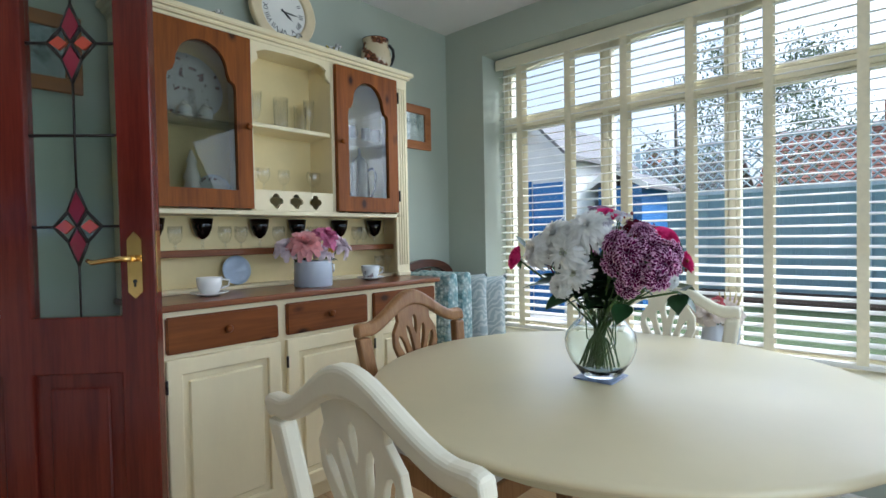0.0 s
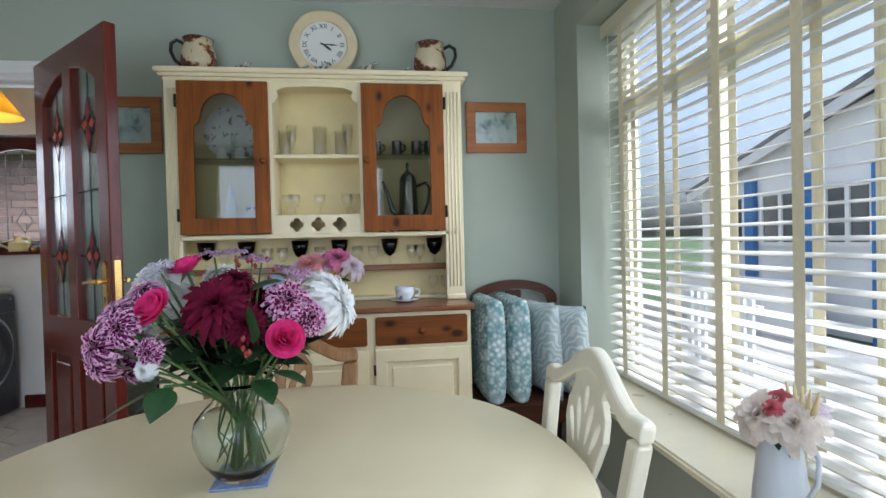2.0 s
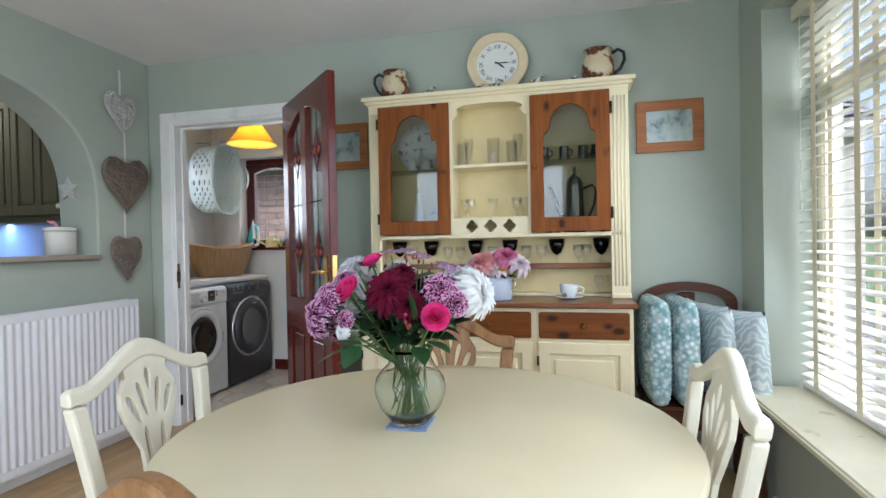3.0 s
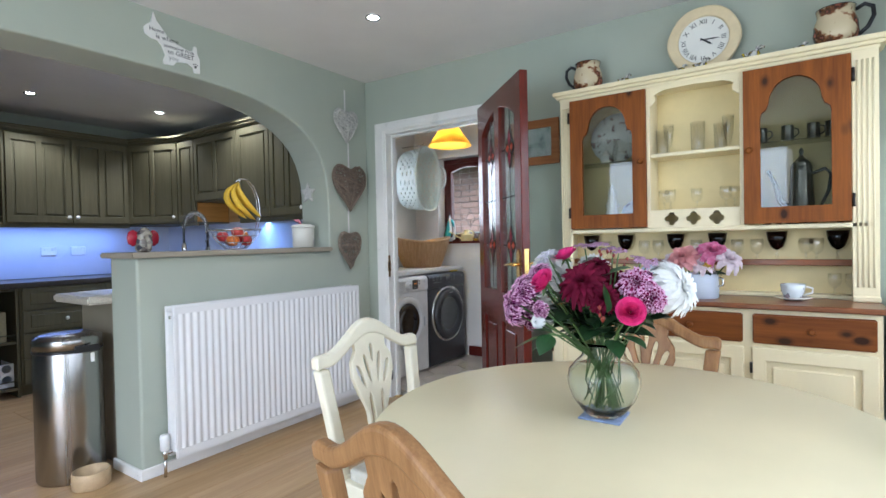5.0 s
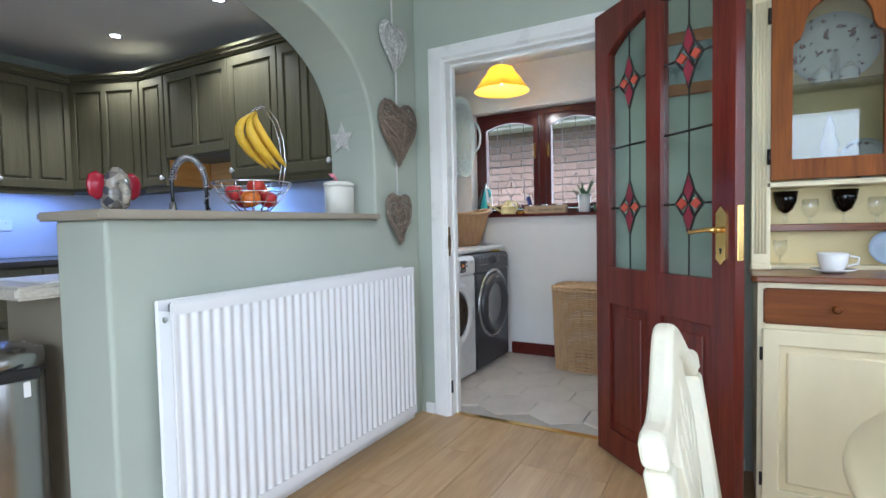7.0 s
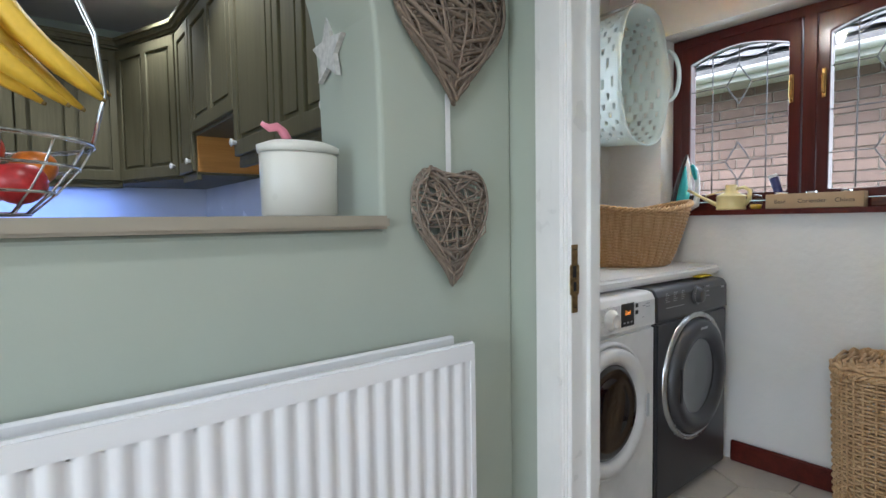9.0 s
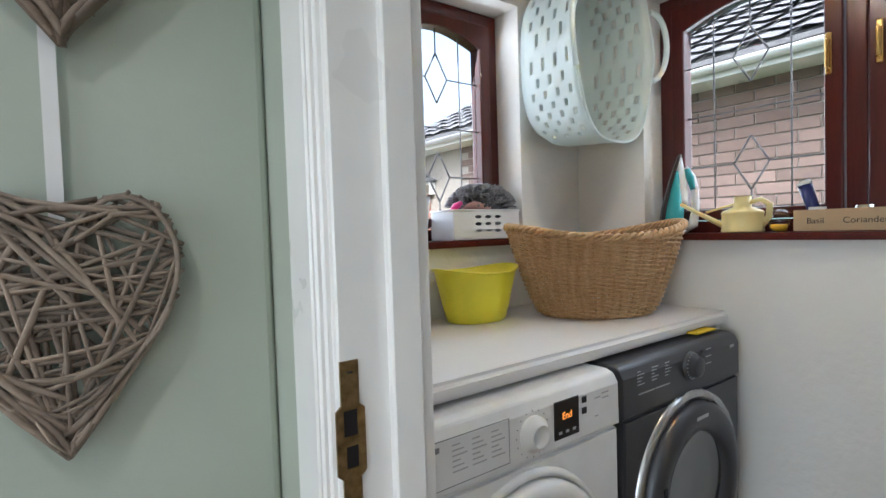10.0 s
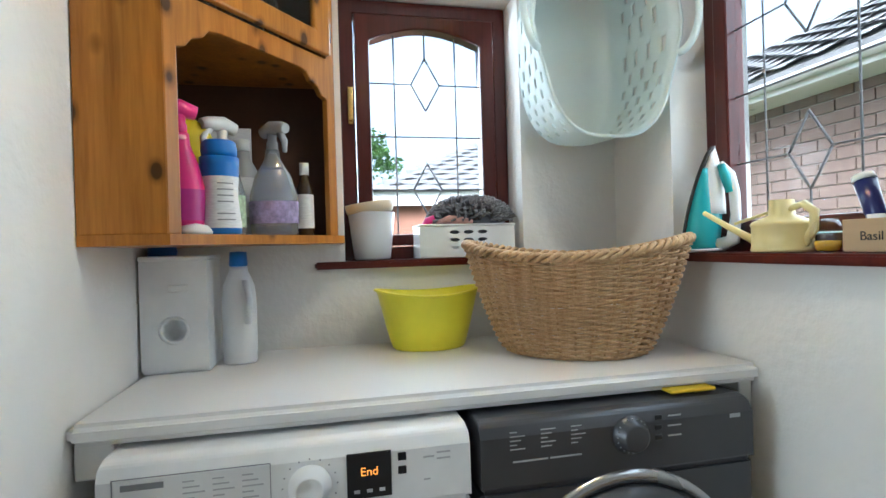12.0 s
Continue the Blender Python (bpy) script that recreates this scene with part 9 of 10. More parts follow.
# dark filling foliage low in the bunch
for k in range(210):
    th = rn.uniform(0, 2 * math.pi)
    el = rn.uniform(-0.05, 1.0)
    d = Vector((math.cos(th) * math.cos(el), math.sin(th) * math.cos(el), math.sin(el)))
    r = rn.uniform(0.02, 0.125)
    bm = bmesh.new()
    ovate(bm, neck + Vector((d.x * r, d.y * r, 0.012 + r * 0.55 + rn.uniform(0.0, 0.07))), d, rn.uniform(0.045, 0.07), rn.uniform(0.016, 0.027), rn.uniform(0.0, 0.45), rn)
    part("leaf", bm, LEAFD, bq)
# broad rose leaves: base, direction, length, half width
for base, d, ln, wd in (((-0.10, 1.985, 1.065), (0.3, 0.9, 0.45), 0.085, 0.026), ((-0.045, 2.012, 0.990), (0.25, 0.0, 1.0), 0.080, 0.024), ((0.005, 1.905, 0.945), (0.45, -0.7, 0.2), 0.060, 0.026), ((0.010, 1.890, 0.938), (0.30, -0.9, -0.30), 0.078, 0.022),
                        ((0.008, 1.902, 0.940), (0.65, -0.2, -0.55), 0.052, 0.024), ((-0.06, 2.040, 0.940), (0.6, 0.8, -0.05), 0.075, 0.026), ((-0.05, 2.020, 0.930), (0.8, 0.5, -0.35), 0.060, 0.022), ((-0.23, 1.860, 0.930), (-0.3, -0.9, -0.25), 0.090, 0.026),
                        ((-0.28, 1.880, 0.950), (-0.8, -0.5, 0.0), 0.090, 0.028), ((-0.10, 1.870, 0.910), (0.1, -0.9, -0.4), 0.070, 0.024), ((-0.30, 2.000, 0.945), (-0.8, 0.4, -0.2), 0.085, 0.026), ((-0.33, 1.810, 1.040), (-0.5, -0.3, 0.9), 0.050, 0.018)):
    bm = bmesh.new()
    ovate(bm, base, d, ln, wd, 0.15, rn)
    part("leaf", bm, LEAFB, bq, "broad green rose leaf")
bm = bmesh.new()
tube(bm, [neck + Vector((0.03, -0.02, 0.0)), neck + Vector((0.11, -0.05, 0.045)), (0.008, 1.897, 0.942)], 0.0025, 6)
part("stem", bm, STEM, bq)
BERRY = paint("russet_berry", (0.24, 0.03, 0.018), 0.3, var=0.2)
for base, n in (((-0.020, 2.005, 0.985), 5), ((-0.145, 1.985, 1.112), 5), ((-0.165, 2.02, 1.105), 3)):
    for k in range(n):
        bm = bmesh.new()
        p = Vector(base) + Vector((rn.uniform(-0.02, 0.02), rn.uniform(-0.022, 0.022), rn.uniform(-0.02, 0.02)))
        lathe(bm, [(0.0005, -0.004), (0.0038, 0.0), (0.0042, 0.003), (0.0005, 0.007)], tuple(p), 8, cap0=False, cap1=False)
        part("berry", bm, BERRY, bq)
for k in range(7):
    a = rn.uniform(0, 6.28)
    bm = bmesh.new()
    tube(bm, [(VX + 0.048 * math.cos(a), VY + 0.048 * math.sin(a), VZ + 0.016 + rn.uniform(0, 0.02)), (VX + 0.045 * math.cos(a + 1.2), VY + 0.045 * math.sin(a + 1.2), VZ + 0.09), tuple(neck + Vector((0.04 * math.cos(a + 2.2), 0.04 * math.sin(a + 2.2), 0.03)))], 0.0018, 6)
    part("stem", bm, STEM, bq)

# pot of silk peonies on the dresser
c = (-1.545, 1.99, 0.8685)
pot = thing("enamel_pot", c, "pale blue-grey enamel pot on the dresser", "pot")
part("body", lathe(bmesh.new(), [(0.078, 0), (0.082, 0.004), (0.082, 0.10), (0.080, 0.106), (0.083, 0.112), (0.079, 0.112), (0.076, 0.02), (0.001, 0.015)], c, 36, cap1=False), paint("bluegrey_enamel", (0.50, 0.55, 0.64), 0.35, var=0.05), pot)
bm = bmesh.new()
tube(bm, [(c[0] + 0.01, c[1] + 0.08, c[2] + 0.095), (c[0] + 0.012, c[1] + 0.10, c[2] + 0.09), (c[0] + 0.012, c[1] + 0.10, c[2] + 0.06), (c[0] + 0.01, c[1] + 0.08, c[2] + 0.055)], 0.004, 6)
part("handle", bm, CHROME, pot)
PEONY = petal_mat("soft_pink_petal", (0.84, 0.42, 0.42), thin=0.35, low=0.85)
PEONY2 = petal_mat("bright_pink_peony", (0.72, 0.15, 0.34), (0.8, 0.5, 0.6))
IVORY = petal_mat("ivory_pink_petal", (0.86, 0.76, 0.68), thin=0.35, low=0.85)
PALEP = petal_mat("white_pink_petal", (0.84, 0.72, 0.77), thin=0.35, low=0.85)
sp = thing("silk_peonies", (c[0], c[1], c[2] + 0.1), "pink and white silk peonies in the enamel pot", "flowers")
for mt, off, R in ((PEONY, (0.03, -0.06, 0.165), 0.062), (PEONY2, (0.02, 0.06, 0.19), 0.058), (PALEP, (0.03, 0.125, 0.155), 0.05), (PALEP, (-0.02, -0.115, 0.15), 0.045), (IVORY, (-0.03, 0.0, 0.18), 0.05), (PALEP, (0.05, 0.02, 0.13), 0.04)):
    bm = bmesh.new()
    o = Vector(off) + Vector((0, 0, 0.02))
    R *= 1.22
    bloom(bm, Vector(c) + o, Vector((0.6, o.y * 4, 0.8)), R, [(9, 1.8, 1.1), (10, 1.5, 1.05), (10, 1.15, 1.0), (9, 0.85, 0.95), (7, 0.5, 0.85), (5, 0.2, 0.8)], rn, 0.30)
    bmesh.ops.remove_doubles(bm, verts=bm.verts[:], dist=1e-5)
    part("peony", bm, mt, sp)
    bm = bmesh.new()
    tube(bm, [(c[0], c[1], c[2] + 0.02), tuple(Vector(c) + o * 0.6), tuple(Vector(c) + o * 0.9)], 0.003, 6)
    part("stem", bm, STEM, sp)
bm = bmesh.new()
bloom(bm, Vector(c) + Vector((0.07, 0.045, 0.15)), Vector((0.8, 0.2, 0.3)), 0.02, [(8, 1.4, 1.0), (6, 0.7, 0.8)], rn, 0.3)
part("small_bloom", bm, petal_mat("yellow_petal", (0.65, 0.42, 0.06)), sp, "small yellow bloom")
for k in range(8):
    bm = bmesh.new()
    th = rn.uniform(0, 6.28)
    ovate(bm, Vector(c) + Vector((0.03 * math.cos(th), 0.05 * math.sin(th), 0.115)), (math.cos(th), math.sin(th), 0.3), 0.07, 0.02, 0.4, rn)
    part("leaf", bm, LEAFD, sp)

# enamel jug of peonies on the window board
c = (-0.235, 3.125, 0.5005)
jg = thing("enamel_jug", c, "tall pale grey enamel jug on the window board", "jug")
part("body", lathe(bmesh.new(), [(0.058, 0), (0.060, 0.004), (0.058, 0.05), (0.046, 0.15), (0.042, 0.185), (0.045, 0.195), (0.042, 0.195), (0.038, 0.18), (0.05, 0.02), (0.001, 0.015)], c, 32, cap1=False), paint("grey_white_enamel", (0.58, 0.61, 0.66), 0.32, var=0.04), jg)
bm = bmesh.new()
tube(bm, [(c[0] + x, c[1] + 0.01, c[2] + z) for x, z in ((0.043, 0.185), (0.075, 0.195), (0.095, 0.165), (0.09, 0.11), (0.062, 0.06))], 0.006, 8)
part("handle", bm, paint("grey_white_enamel_handle", (0.58, 0.61, 0.66), 0.32, var=0.04), jg)
pe = thing("silk_peonies", (c[0], c[1], c[2] + 0.15), "cream and coral silk flowers in the enamel jug", "flowers")
CORAL = petal_mat("coral_petal", (0.62, 0.14, 0.16))
for mt, off, R in ((IVORY, (0.0, -0.05, 0.235), 0.055), (IVORY, (0.065, -0.02, 0.235), 0.05), (CORAL, (0.02, -0.02, 0.275), 0.024), (CORAL, (0.035, -0.05, 0.262), 0.020), (IVORY, (-0.05, 0.0, 0.23), 0.045), (PALEP, (0.06, 0.02, 0.265), 0.03)):
    bm = bmesh.new()
    o = Vector(off)
    R *= 1.15
    bloom(bm, Vector(c) + o, Vector((o.x * 6, -0.8, 0.7)), R, [(9, 1.8, 1.1), (10, 1.5, 1.05), (9, 1.1, 1.0), (8, 0.7, 0.9), (6, 0.3, 0.8)], rn, 0.32)
    bmesh.ops.remove_doubles(bm, verts=bm.verts[:], dist=1e-5)
    part("peony", bm, mt, pe)
    bm = bmesh.new()
    tube(bm, [(c[0], c[1], c[2] + 0.05), tuple(Vector(c) + o * 0.7), tuple(Vector(c) + o * 0.93)], 0.003, 6)
    part("stem", bm, STEM, pe)
for k in range(9):
    bm = bmesh.new()
    th = rn.uniform(0, 6.28)
    ovate(bm, Vector(c) + Vector((0.02 * math.cos(th), 0.02 * math.sin(th), 0.195)), (math.cos(th), math.sin(th), 0.2), 0.06, 0.02, 0.5, rn)
    part("leaf", bm, LEAFD, pe)
for k in range(5):
    bm = bmesh.new()
    p = Vector(c) + Vector((0.04 + 0.01 * k, 0.0, 0.24))
    tube(bm, [p, p + Vector((0.006 * k - 0.01, 0, 0.03)), p + Vector((0.012 * k - 0.02, 0.0, 0.075))], [0.004, 0.006, 0.002], 6)
    part("seed_head", bm, paint("straw_seed", (0.55, 0.45, 0.22), 0.7) if k == 0 else bpy.data.materials["straw_seed"], pe)

# dark wooden corner seat with cushions
sv = thing("corner_chair", (-1.57, 2.90, 0), "dark wooden hall chair with an arched carved back", "chair")
part("seat", B((-1.76, 2.675, 0.385, -1.385, 3.165, 0.415), bev=0.008, seg=2), DARKOAK, sv)
part("apron", B((-1.74, 2.69, 0.31, -1.41, 3.15, 0.385), bev=0.003), DARKOAK, sv)
for x in (-1.74, -1.42):
    for y in (2.70, 3.14):
        bm = lathe(bmesh.new(), [(0.016, 0), (0.022, 0.05), (0.017, 0.12), (0.024, 0.2), (0.024, 0.31)], (x, y, 0), 14)
        part("leg", bm, DARKOAK, sv)
bm = bmesh.new()
o = [(2.69, 0.40), (2.69, 0.84)] + [(2.92 - 0.23 * math.cos(math.pi * i / 16), 0.84 + 0.10 * math.sin(math.pi * i / 16)) for i in range(17)] + [(3.15, 0.40)]
h = [(2.735, 0.46), (2.735, 0.82)] + [(2.92 - 0.185 * math.cos(math.pi * i / 12), 0.82 + 0.075 * math.sin(math.pi * i / 12)) for i in range(13)] + [(3.105, 0.46)]
plate(bm, o, [h[::-1]], lambda u, v, w: (w, u, v), -1.775, -1.745)
mark_bevel(part("back_frame", bm, DARKOAK, sv), 0.008, 2)
part("back_slat", B((-1.768, 2.88, 0.46, -1.752, 2.96, 0.885), bev=0.004), DARKOAK, sv)


def cushion(name, c, size, rx, rz, mat, label, group, knit=0.0, boxy=0.45, n=22):
    """A soft pillow: size (thickness, width, height), pinched at its corners."""
    bm = bmesh.new()
    th, w, h = size
    vs = {}
    for s in (-1, 1):
        for i in range(n + 1):
            for j in range(n + 1):
                u, v = -1 + 2 * i / n, -1 + 2 * j / n
                edge = i in (0, n) or j in (0, n)
                if edge and s == 1:
                    vs[s, i, j] = vs[-1, i, j]
                    continue
                pw = 0.02 if knit else 0.07
                pin = 1 - pw * (1 - abs(u) ** 3) * (abs(v) ** 6) - pw * (1 - abs(v) ** 3) * (abs(u) ** 6)
                t = (1 - u ** 4) * (1 - v ** 4)
                k = t ** boxy * th / 2
                if knit:
                    k += knit * (abs(math.sin(u * 9 * math.pi)) ** 0.5 * (0.4 + abs(math.sin(v * 11 * math.pi + (3 * u if math.sin(u * 4.5 * math.pi) > 0 else -3 * u)))) - 0.7) * t ** 0.3
                vs[s, i, j] = bm.verts.new((0 if edge else s * k, u * w / 2 * pin, v * h / 2 * pin))
    for s in (-1, 1):
        for i in range(n):
            for j in range(n):
                f = bm.faces.new((vs[s, i, j], vs[s, i + 1, j], vs[s, i + 1, j + 1], vs[s, i, j + 1]))
                f.smooth = True
    me = finish(name, bm, mat)
    ob = new(name, me)
    ob.matrix_basis = Matrix.Translation(c) @ Matrix.Rotation(rz, 4, 'Z') @ Matrix.Rotation(rx, 4, 'Y')
    return tagged(ob, label, "cushion", group)


KNIT, t, b = nodes_of("blue_white_knit")
vec = coords(t, 1)
v = t.nodes.new("ShaderNodeTexVoronoi")
v.inputs["Scale"].default_value = 42
t.links.new(vec, v.inputs["Vector"])
col = ramp(t, v.outputs["Distance"], [(0.1, (0.74, 0.78, 0.75)), (0.35, (0.45, 0.57, 0.54)), (0.6, (0.12, 0.24, 0.24))])
col = mix(t, 0.4, col, ramp(t, noise_of(t, vec, 22, 3), [(0.4, (0.22, 0.36, 0.38)), (0.6, (0.72, 0.76, 0.73))]))
t.links.new(col, b.inputs["Base Color"])
b.inputs["Roughness"].default_value = 0.95
bump_of(t, b, v.outputs["Distance"], 1.0, 0.006)
FERN, t, b = nodes_of("fern_print_linen")
vec = coords(t, 1)
w_ = t.nodes.new("ShaderNodeTexWave")
w_.wave_type = 'BANDS'
w_.bands_direction = 'DIAGONAL'
w_.inputs["Scale"].default_value = 17
w_.inputs["Distortion"].default_value = 11
w_.inputs["Detail"].default_value = 1.5
t.links.new(vec, w_.inputs["Vector"])
t.links.new(ramp(t, w_.outputs["Fac"], [(0.45, (0.42, 0.50, 0.51)), (0.75, (0.64, 0.68, 0.66))]), b.inputs["Base Color"])
b.inputs["Roughness"].default_value = 0.9
bump_of(t, b, noise_of(t, vec, 300, 2), 0.4, 0.001)
for y in (2.735, 2.850):
    cushion("seat_pad", (-1.555, y, 0.650), (0.110, 0.36, 0.465), 0, radians(90), KNIT, "blue and white knitted seat pad standing on edge", "cushions on the corner chair", 0.012, 0.22, 60)
cushion("cushion", (-1.575, 2.975, 0.640), (0.10, 0.42, 0.45), radians(-3), radians(103), FERN, "pale blue fern-print square cushion", "cushions on the corner chair")
cushion("cushion", (-1.515, 3.065, 0.630), (0.10, 0.40, 0.44), radians(-4), radians(113), FERN, "pale blue fern-print square cushion", "cushions on the corner chair")


# outside
GZ = -0.18
GRASS = paint("lawn_grass", (0.085, 0.125, 0.04), 0.9, var=0.35, scale=4, bump=0.8, bscale=60, dist=0.03)
solid("ground", B((-400, -400, GZ - 1.0, 400, 400, GZ)), GRASS, "lawn and distant ground", "ground", kind="structure")
PAVE = paint("patio_slab", (0.46, 0.43, 0.39), 0.85, var=0.15, scale=3, bump=0.4, bscale=40, rand=0.2)
WOODBLUE = wood("blue_shed_paint", (0.045, 0.15, 0.38), (0.075, 0.22, 0.50), 'Y', 0.6)
TEAL = wood("weathered_blue_fence", (0.25, 0.37, 0.39), (0.36, 0.48, 0.50), 'Z', 0.8)
RENDERW = paint("white_render", (0.84, 0.83, 0.80), 0.85, var=0.06, scale=2, bump=0.3, bscale=30)
ROOFG = paint("grey_roof_tile", (0.22, 0.21, 0.21), 0.85, var=0.25, scale=6, bump=0.5, bscale=30, rand=0.25)
ROOFR = paint("red_roof_tile", (0.30, 0.12, 0.08), 0.85, var=0.25, scale=6, bump=0.5, bscale=30)
DARKGLASS = paint("dark_window_glass", (0.05, 0.07, 0.08), 0.06, var=0.1, bump=0, coat=0.5)

# patio in front of the window, as separate slabs
patio = thing("patio", (-3.0, 5.5, GZ), "pale grey stone patio slabs", "paving", kind="structure")
bm = bmesh.new()
box(bm, (-0.294, -0.294, 0), (0.294, 0.294, 0.03), 0.006)
slab_me = finish("slab", bm, PAVE)
for i in range(14):
    for j in range(7):
        x, y = -9.0 + 0.6 * i, 3.85 + 0.6 * j
        if y > 5.5 and x > -1.9:
            continue
        ob = new("slab", slab_me)
        ob.parent = patio
        ob.location = (x + 3.0 + random.uniform(-0.003, 0.003), y - 5.5, random.uniform(-0.004, 0.003))


def window_in(parent, put, u0, z0, u1, z1, bars=1):
    """A white-framed window set in a far wall: frame, panes."""
    bm = bmesh.new()
    plate(bm, rect(u0, z0, u1, z1), [rect(u0 + 0.06 + k * (u1 - u0 - 0.06) / (bars + 1), z0 + 0.06, u0 + (k + 1) * (u1 - u0 - 0.06) / (bars + 1), z1 - 0.06) for k in range(bars + 1)], put, 0.0, 0.04)
    w = part("window", bm, GLOSSWHITE, parent, "white framed window")
    bm = bmesh.new()
    plate(bm, rect(u0 + 0.02, z0 + 0.02, u1 - 0.02, z1 - 0.02), [], put, 0.005, 0.012)
    part("pane", bm, DARKGLASS, w)
    return w


# white gabled garden building with blue posts
gb = thing("garden_building", (-5.2, 9.0, GZ), "white rendered gabled garden building with blue woodwork", "building")
bm = bmesh.new()
gab = [(-7.6, GZ), (-3.62, GZ), (-3.62, 2.25), (-4.15, 2.82), (-7.6, 1.9)]
plate(bm, gab, [], lambda u, v, w: (u, w, v), 8.0, 10.5)
part("wall", bm, RENDERW, gb)
fput = lambda u, v, w: (u, 7.995 - w, v)
for u0, u1 in ((-7.3, -6.5), (-6.2, -5.4), (-5.1, -4.4)):
    window_in(gb, fput, u0, 0.95, u1, 1.75)
for x in (-6.35, -5.25, -4.30):
    part("post", B((x - 0.09, 7.90, GZ, x + 0.09, 7.99, 1.95), bev=0.004), WOODBLUE, gb, "blue painted post")
part("door", B((-4.18, 7.96, GZ, -3.64, 7.99, 1.9), bev=0.004), WOODBLUE, gb, "blue painted boarded door")
for p, q in (((-7.75, 1.86), (-4.15, 2.92)), ((-4.15, 2.92), (-3.45, 2.24))):
    bm = bmesh.new()
    plate(bm, [p, q, (q[0], q[1] - 0.14), (p[0], p[1] - 0.14)], [], lambda u, v, w: (u, w, v), 7.80, 7.84)
    part("fascia", bm, GLOSSWHITE, gb, "white barge board")
    bm = bmesh.new()
    plate(bm, [p, q, (q[0], q[1] + 0.06), (p[0], p[1] + 0.06)], [], lambda u, v, w: (u, w, v), 7.78, 10.6)
    part("roof", bm, ROOFG, gb)
# low white wall
solid("garden_wall", B((-7.4, 7.2, GZ, -4.5, 7.35, 0.55), bev=0.01), RENDERW, "low white rendered garden wall", "garden wall")
# white pergola posts by the patio
bf = thing("white_trellis_gate", (-2.9, 5.2, GZ), "white slatted garden gate beside the patio", "gate")
for k in range(9):
    part("slat", B((-3.75 + 0.1 * k, 5.18, GZ + 0.1, -3.69 + 0.1 * k, 5.21, 0.62), bev=0.003), GLOSSWHITE, bf)
for z in (0.05, 0.5):
    part("rail", B((-3.8, 5.21, z, -2.85, 5.25, z + 0.07), bev=0.003), GLOSSWHITE, bf)

# blue shed with boards
sd = thing("garden_shed", (-3.15, 9.6, GZ), "bright blue boarded garden shed with a grey roof", "shed")
part("wall", B((-3.50, 9.0, GZ, -2.80, 10.2, 1.85)), WOODBLUE, sd)
for k in range(15):
    part("board", B((-3.52, 8.97, GZ + 0.02 + k * 0.135, -2.78, 9.0, GZ + 0.145 + k * 0.135), bev=0.004), WOODBLUE, sd)
bm = bmesh.new()
plate(bm, [(-3.66, 1.84), (-3.2, 2.14), (-2.64, 1.84), (-2.64, 1.78), (-3.2, 2.07), (-3.66, 1.78)], [], lambda u, v, w: (u, w, v), 8.8, 10.4)
part("roof", bm, ROOFG, sd)
part("door", B((-3.38, 8.955, GZ + 0.03, -2.92, 8.969, 1.7), bev=0.004), WOODBLUE, sd)
for p, q in (((-3.68, 1.85), (-3.2, 2.17)), ((-3.2, 2.17), (-2.62, 1.85))):
    bm = bmesh.new()
    plate(bm, [p, q, (q[0], q[1] - 0.10), (p[0], p[1] - 0.10)], [], lambda u, v, w: (u, w, v), 8.77, 8.80)
    part("fascia", bm, GLOSSWHITE, sd)

# fence with trellis top
FY = 11.5
fence = thing("garden_fence", (-1.0, FY, GZ), "weathered blue-grey panel fence topped with diagonal trellis", "fence")
bm = bmesh.new()
box(bm, (-0.058, -0.01, 0), (0.058, 0.01, 1.90), 0.004)
board_me = finish("board", bm, TEAL)
k = 0
x = -7.5
while x < 7.5:
    ob = new("board", board_me)
    ob.parent = fence
    ob.location = (x + 1.0, 0.012 * (k % 2), 0.05)
    x += 0.118
    k += 1
for k in range(9):
    x = -7.5 + 1.85 * k
    part("post", B((x - 0.05, FY - 0.06, GZ, x + 0.05, FY + 0.03, 2.82), bev=0.006), paint("pale_blue_post", (0.58, 0.67, 0.70), 0.8) if k == 0 else bpy.data.materials["pale_blue_post"], fence)
    for z in (1.80, 2.74):
        part("rail", B((x + 0.05, FY - 0.035, z - 0.03, x + 1.80, FY - 0.005, z + 0.03), bev=0.004), bpy.data.materials["pale_blue_post"], fence)
    for s in (-1, 1):
        n = 9
        for i in range(-4, n):
            u0, z0, u1 = i * 0.2, 1.83, i * 0.2 + 0.88
            a, b = max(0.05, u0), min(1.8, u1)
            if b - a < 0.08:
                continue
            za, zb = z0 + (a - u0), z0 + (b - u0)
            if s < 0:
                a, b = 1.85 - a, 1.85 - b
            bm = bmesh.new()
            tube(bm, [(x + a, FY - 0.02 - 0.006 * s, za), (x + b, FY - 0.02 - 0.006 * s, zb)], 0.017, 4)
            part("lath", bm, bpy.data.materials["pale_blue_post"], fence)
# flower bed edge and low shrubs along the fence
solid("flower_bed", B((-2.6, 10.3, GZ - 0.02, 6, 11.42, GZ + 0.16), bev=0.05), paint("bare_soil", (0.10, 0.065, 0.045), 0.95, var=0.3, scale=6, bump=0.8, bscale=20, dist=0.03), "bare soil flower bed below the fence", "flower bed", kind="structure")
solid("stone_edging", B((-2.7, 10.9, GZ - 0.02, 6, 11.2, GZ + 0.16), bev=0.03, seg=2), paint("rough_stone", (0.34, 0.30, 0.26), 0.9, var=0.3, scale=9, bump=0.8, bscale=14, dist=0.03), "rough stone edging of the flower bed", "edging", kind="structure")
LEAFO = paint("garden_leaf", (0.12, 0.16, 0.075), 0.6, var=0.35, scale=3)


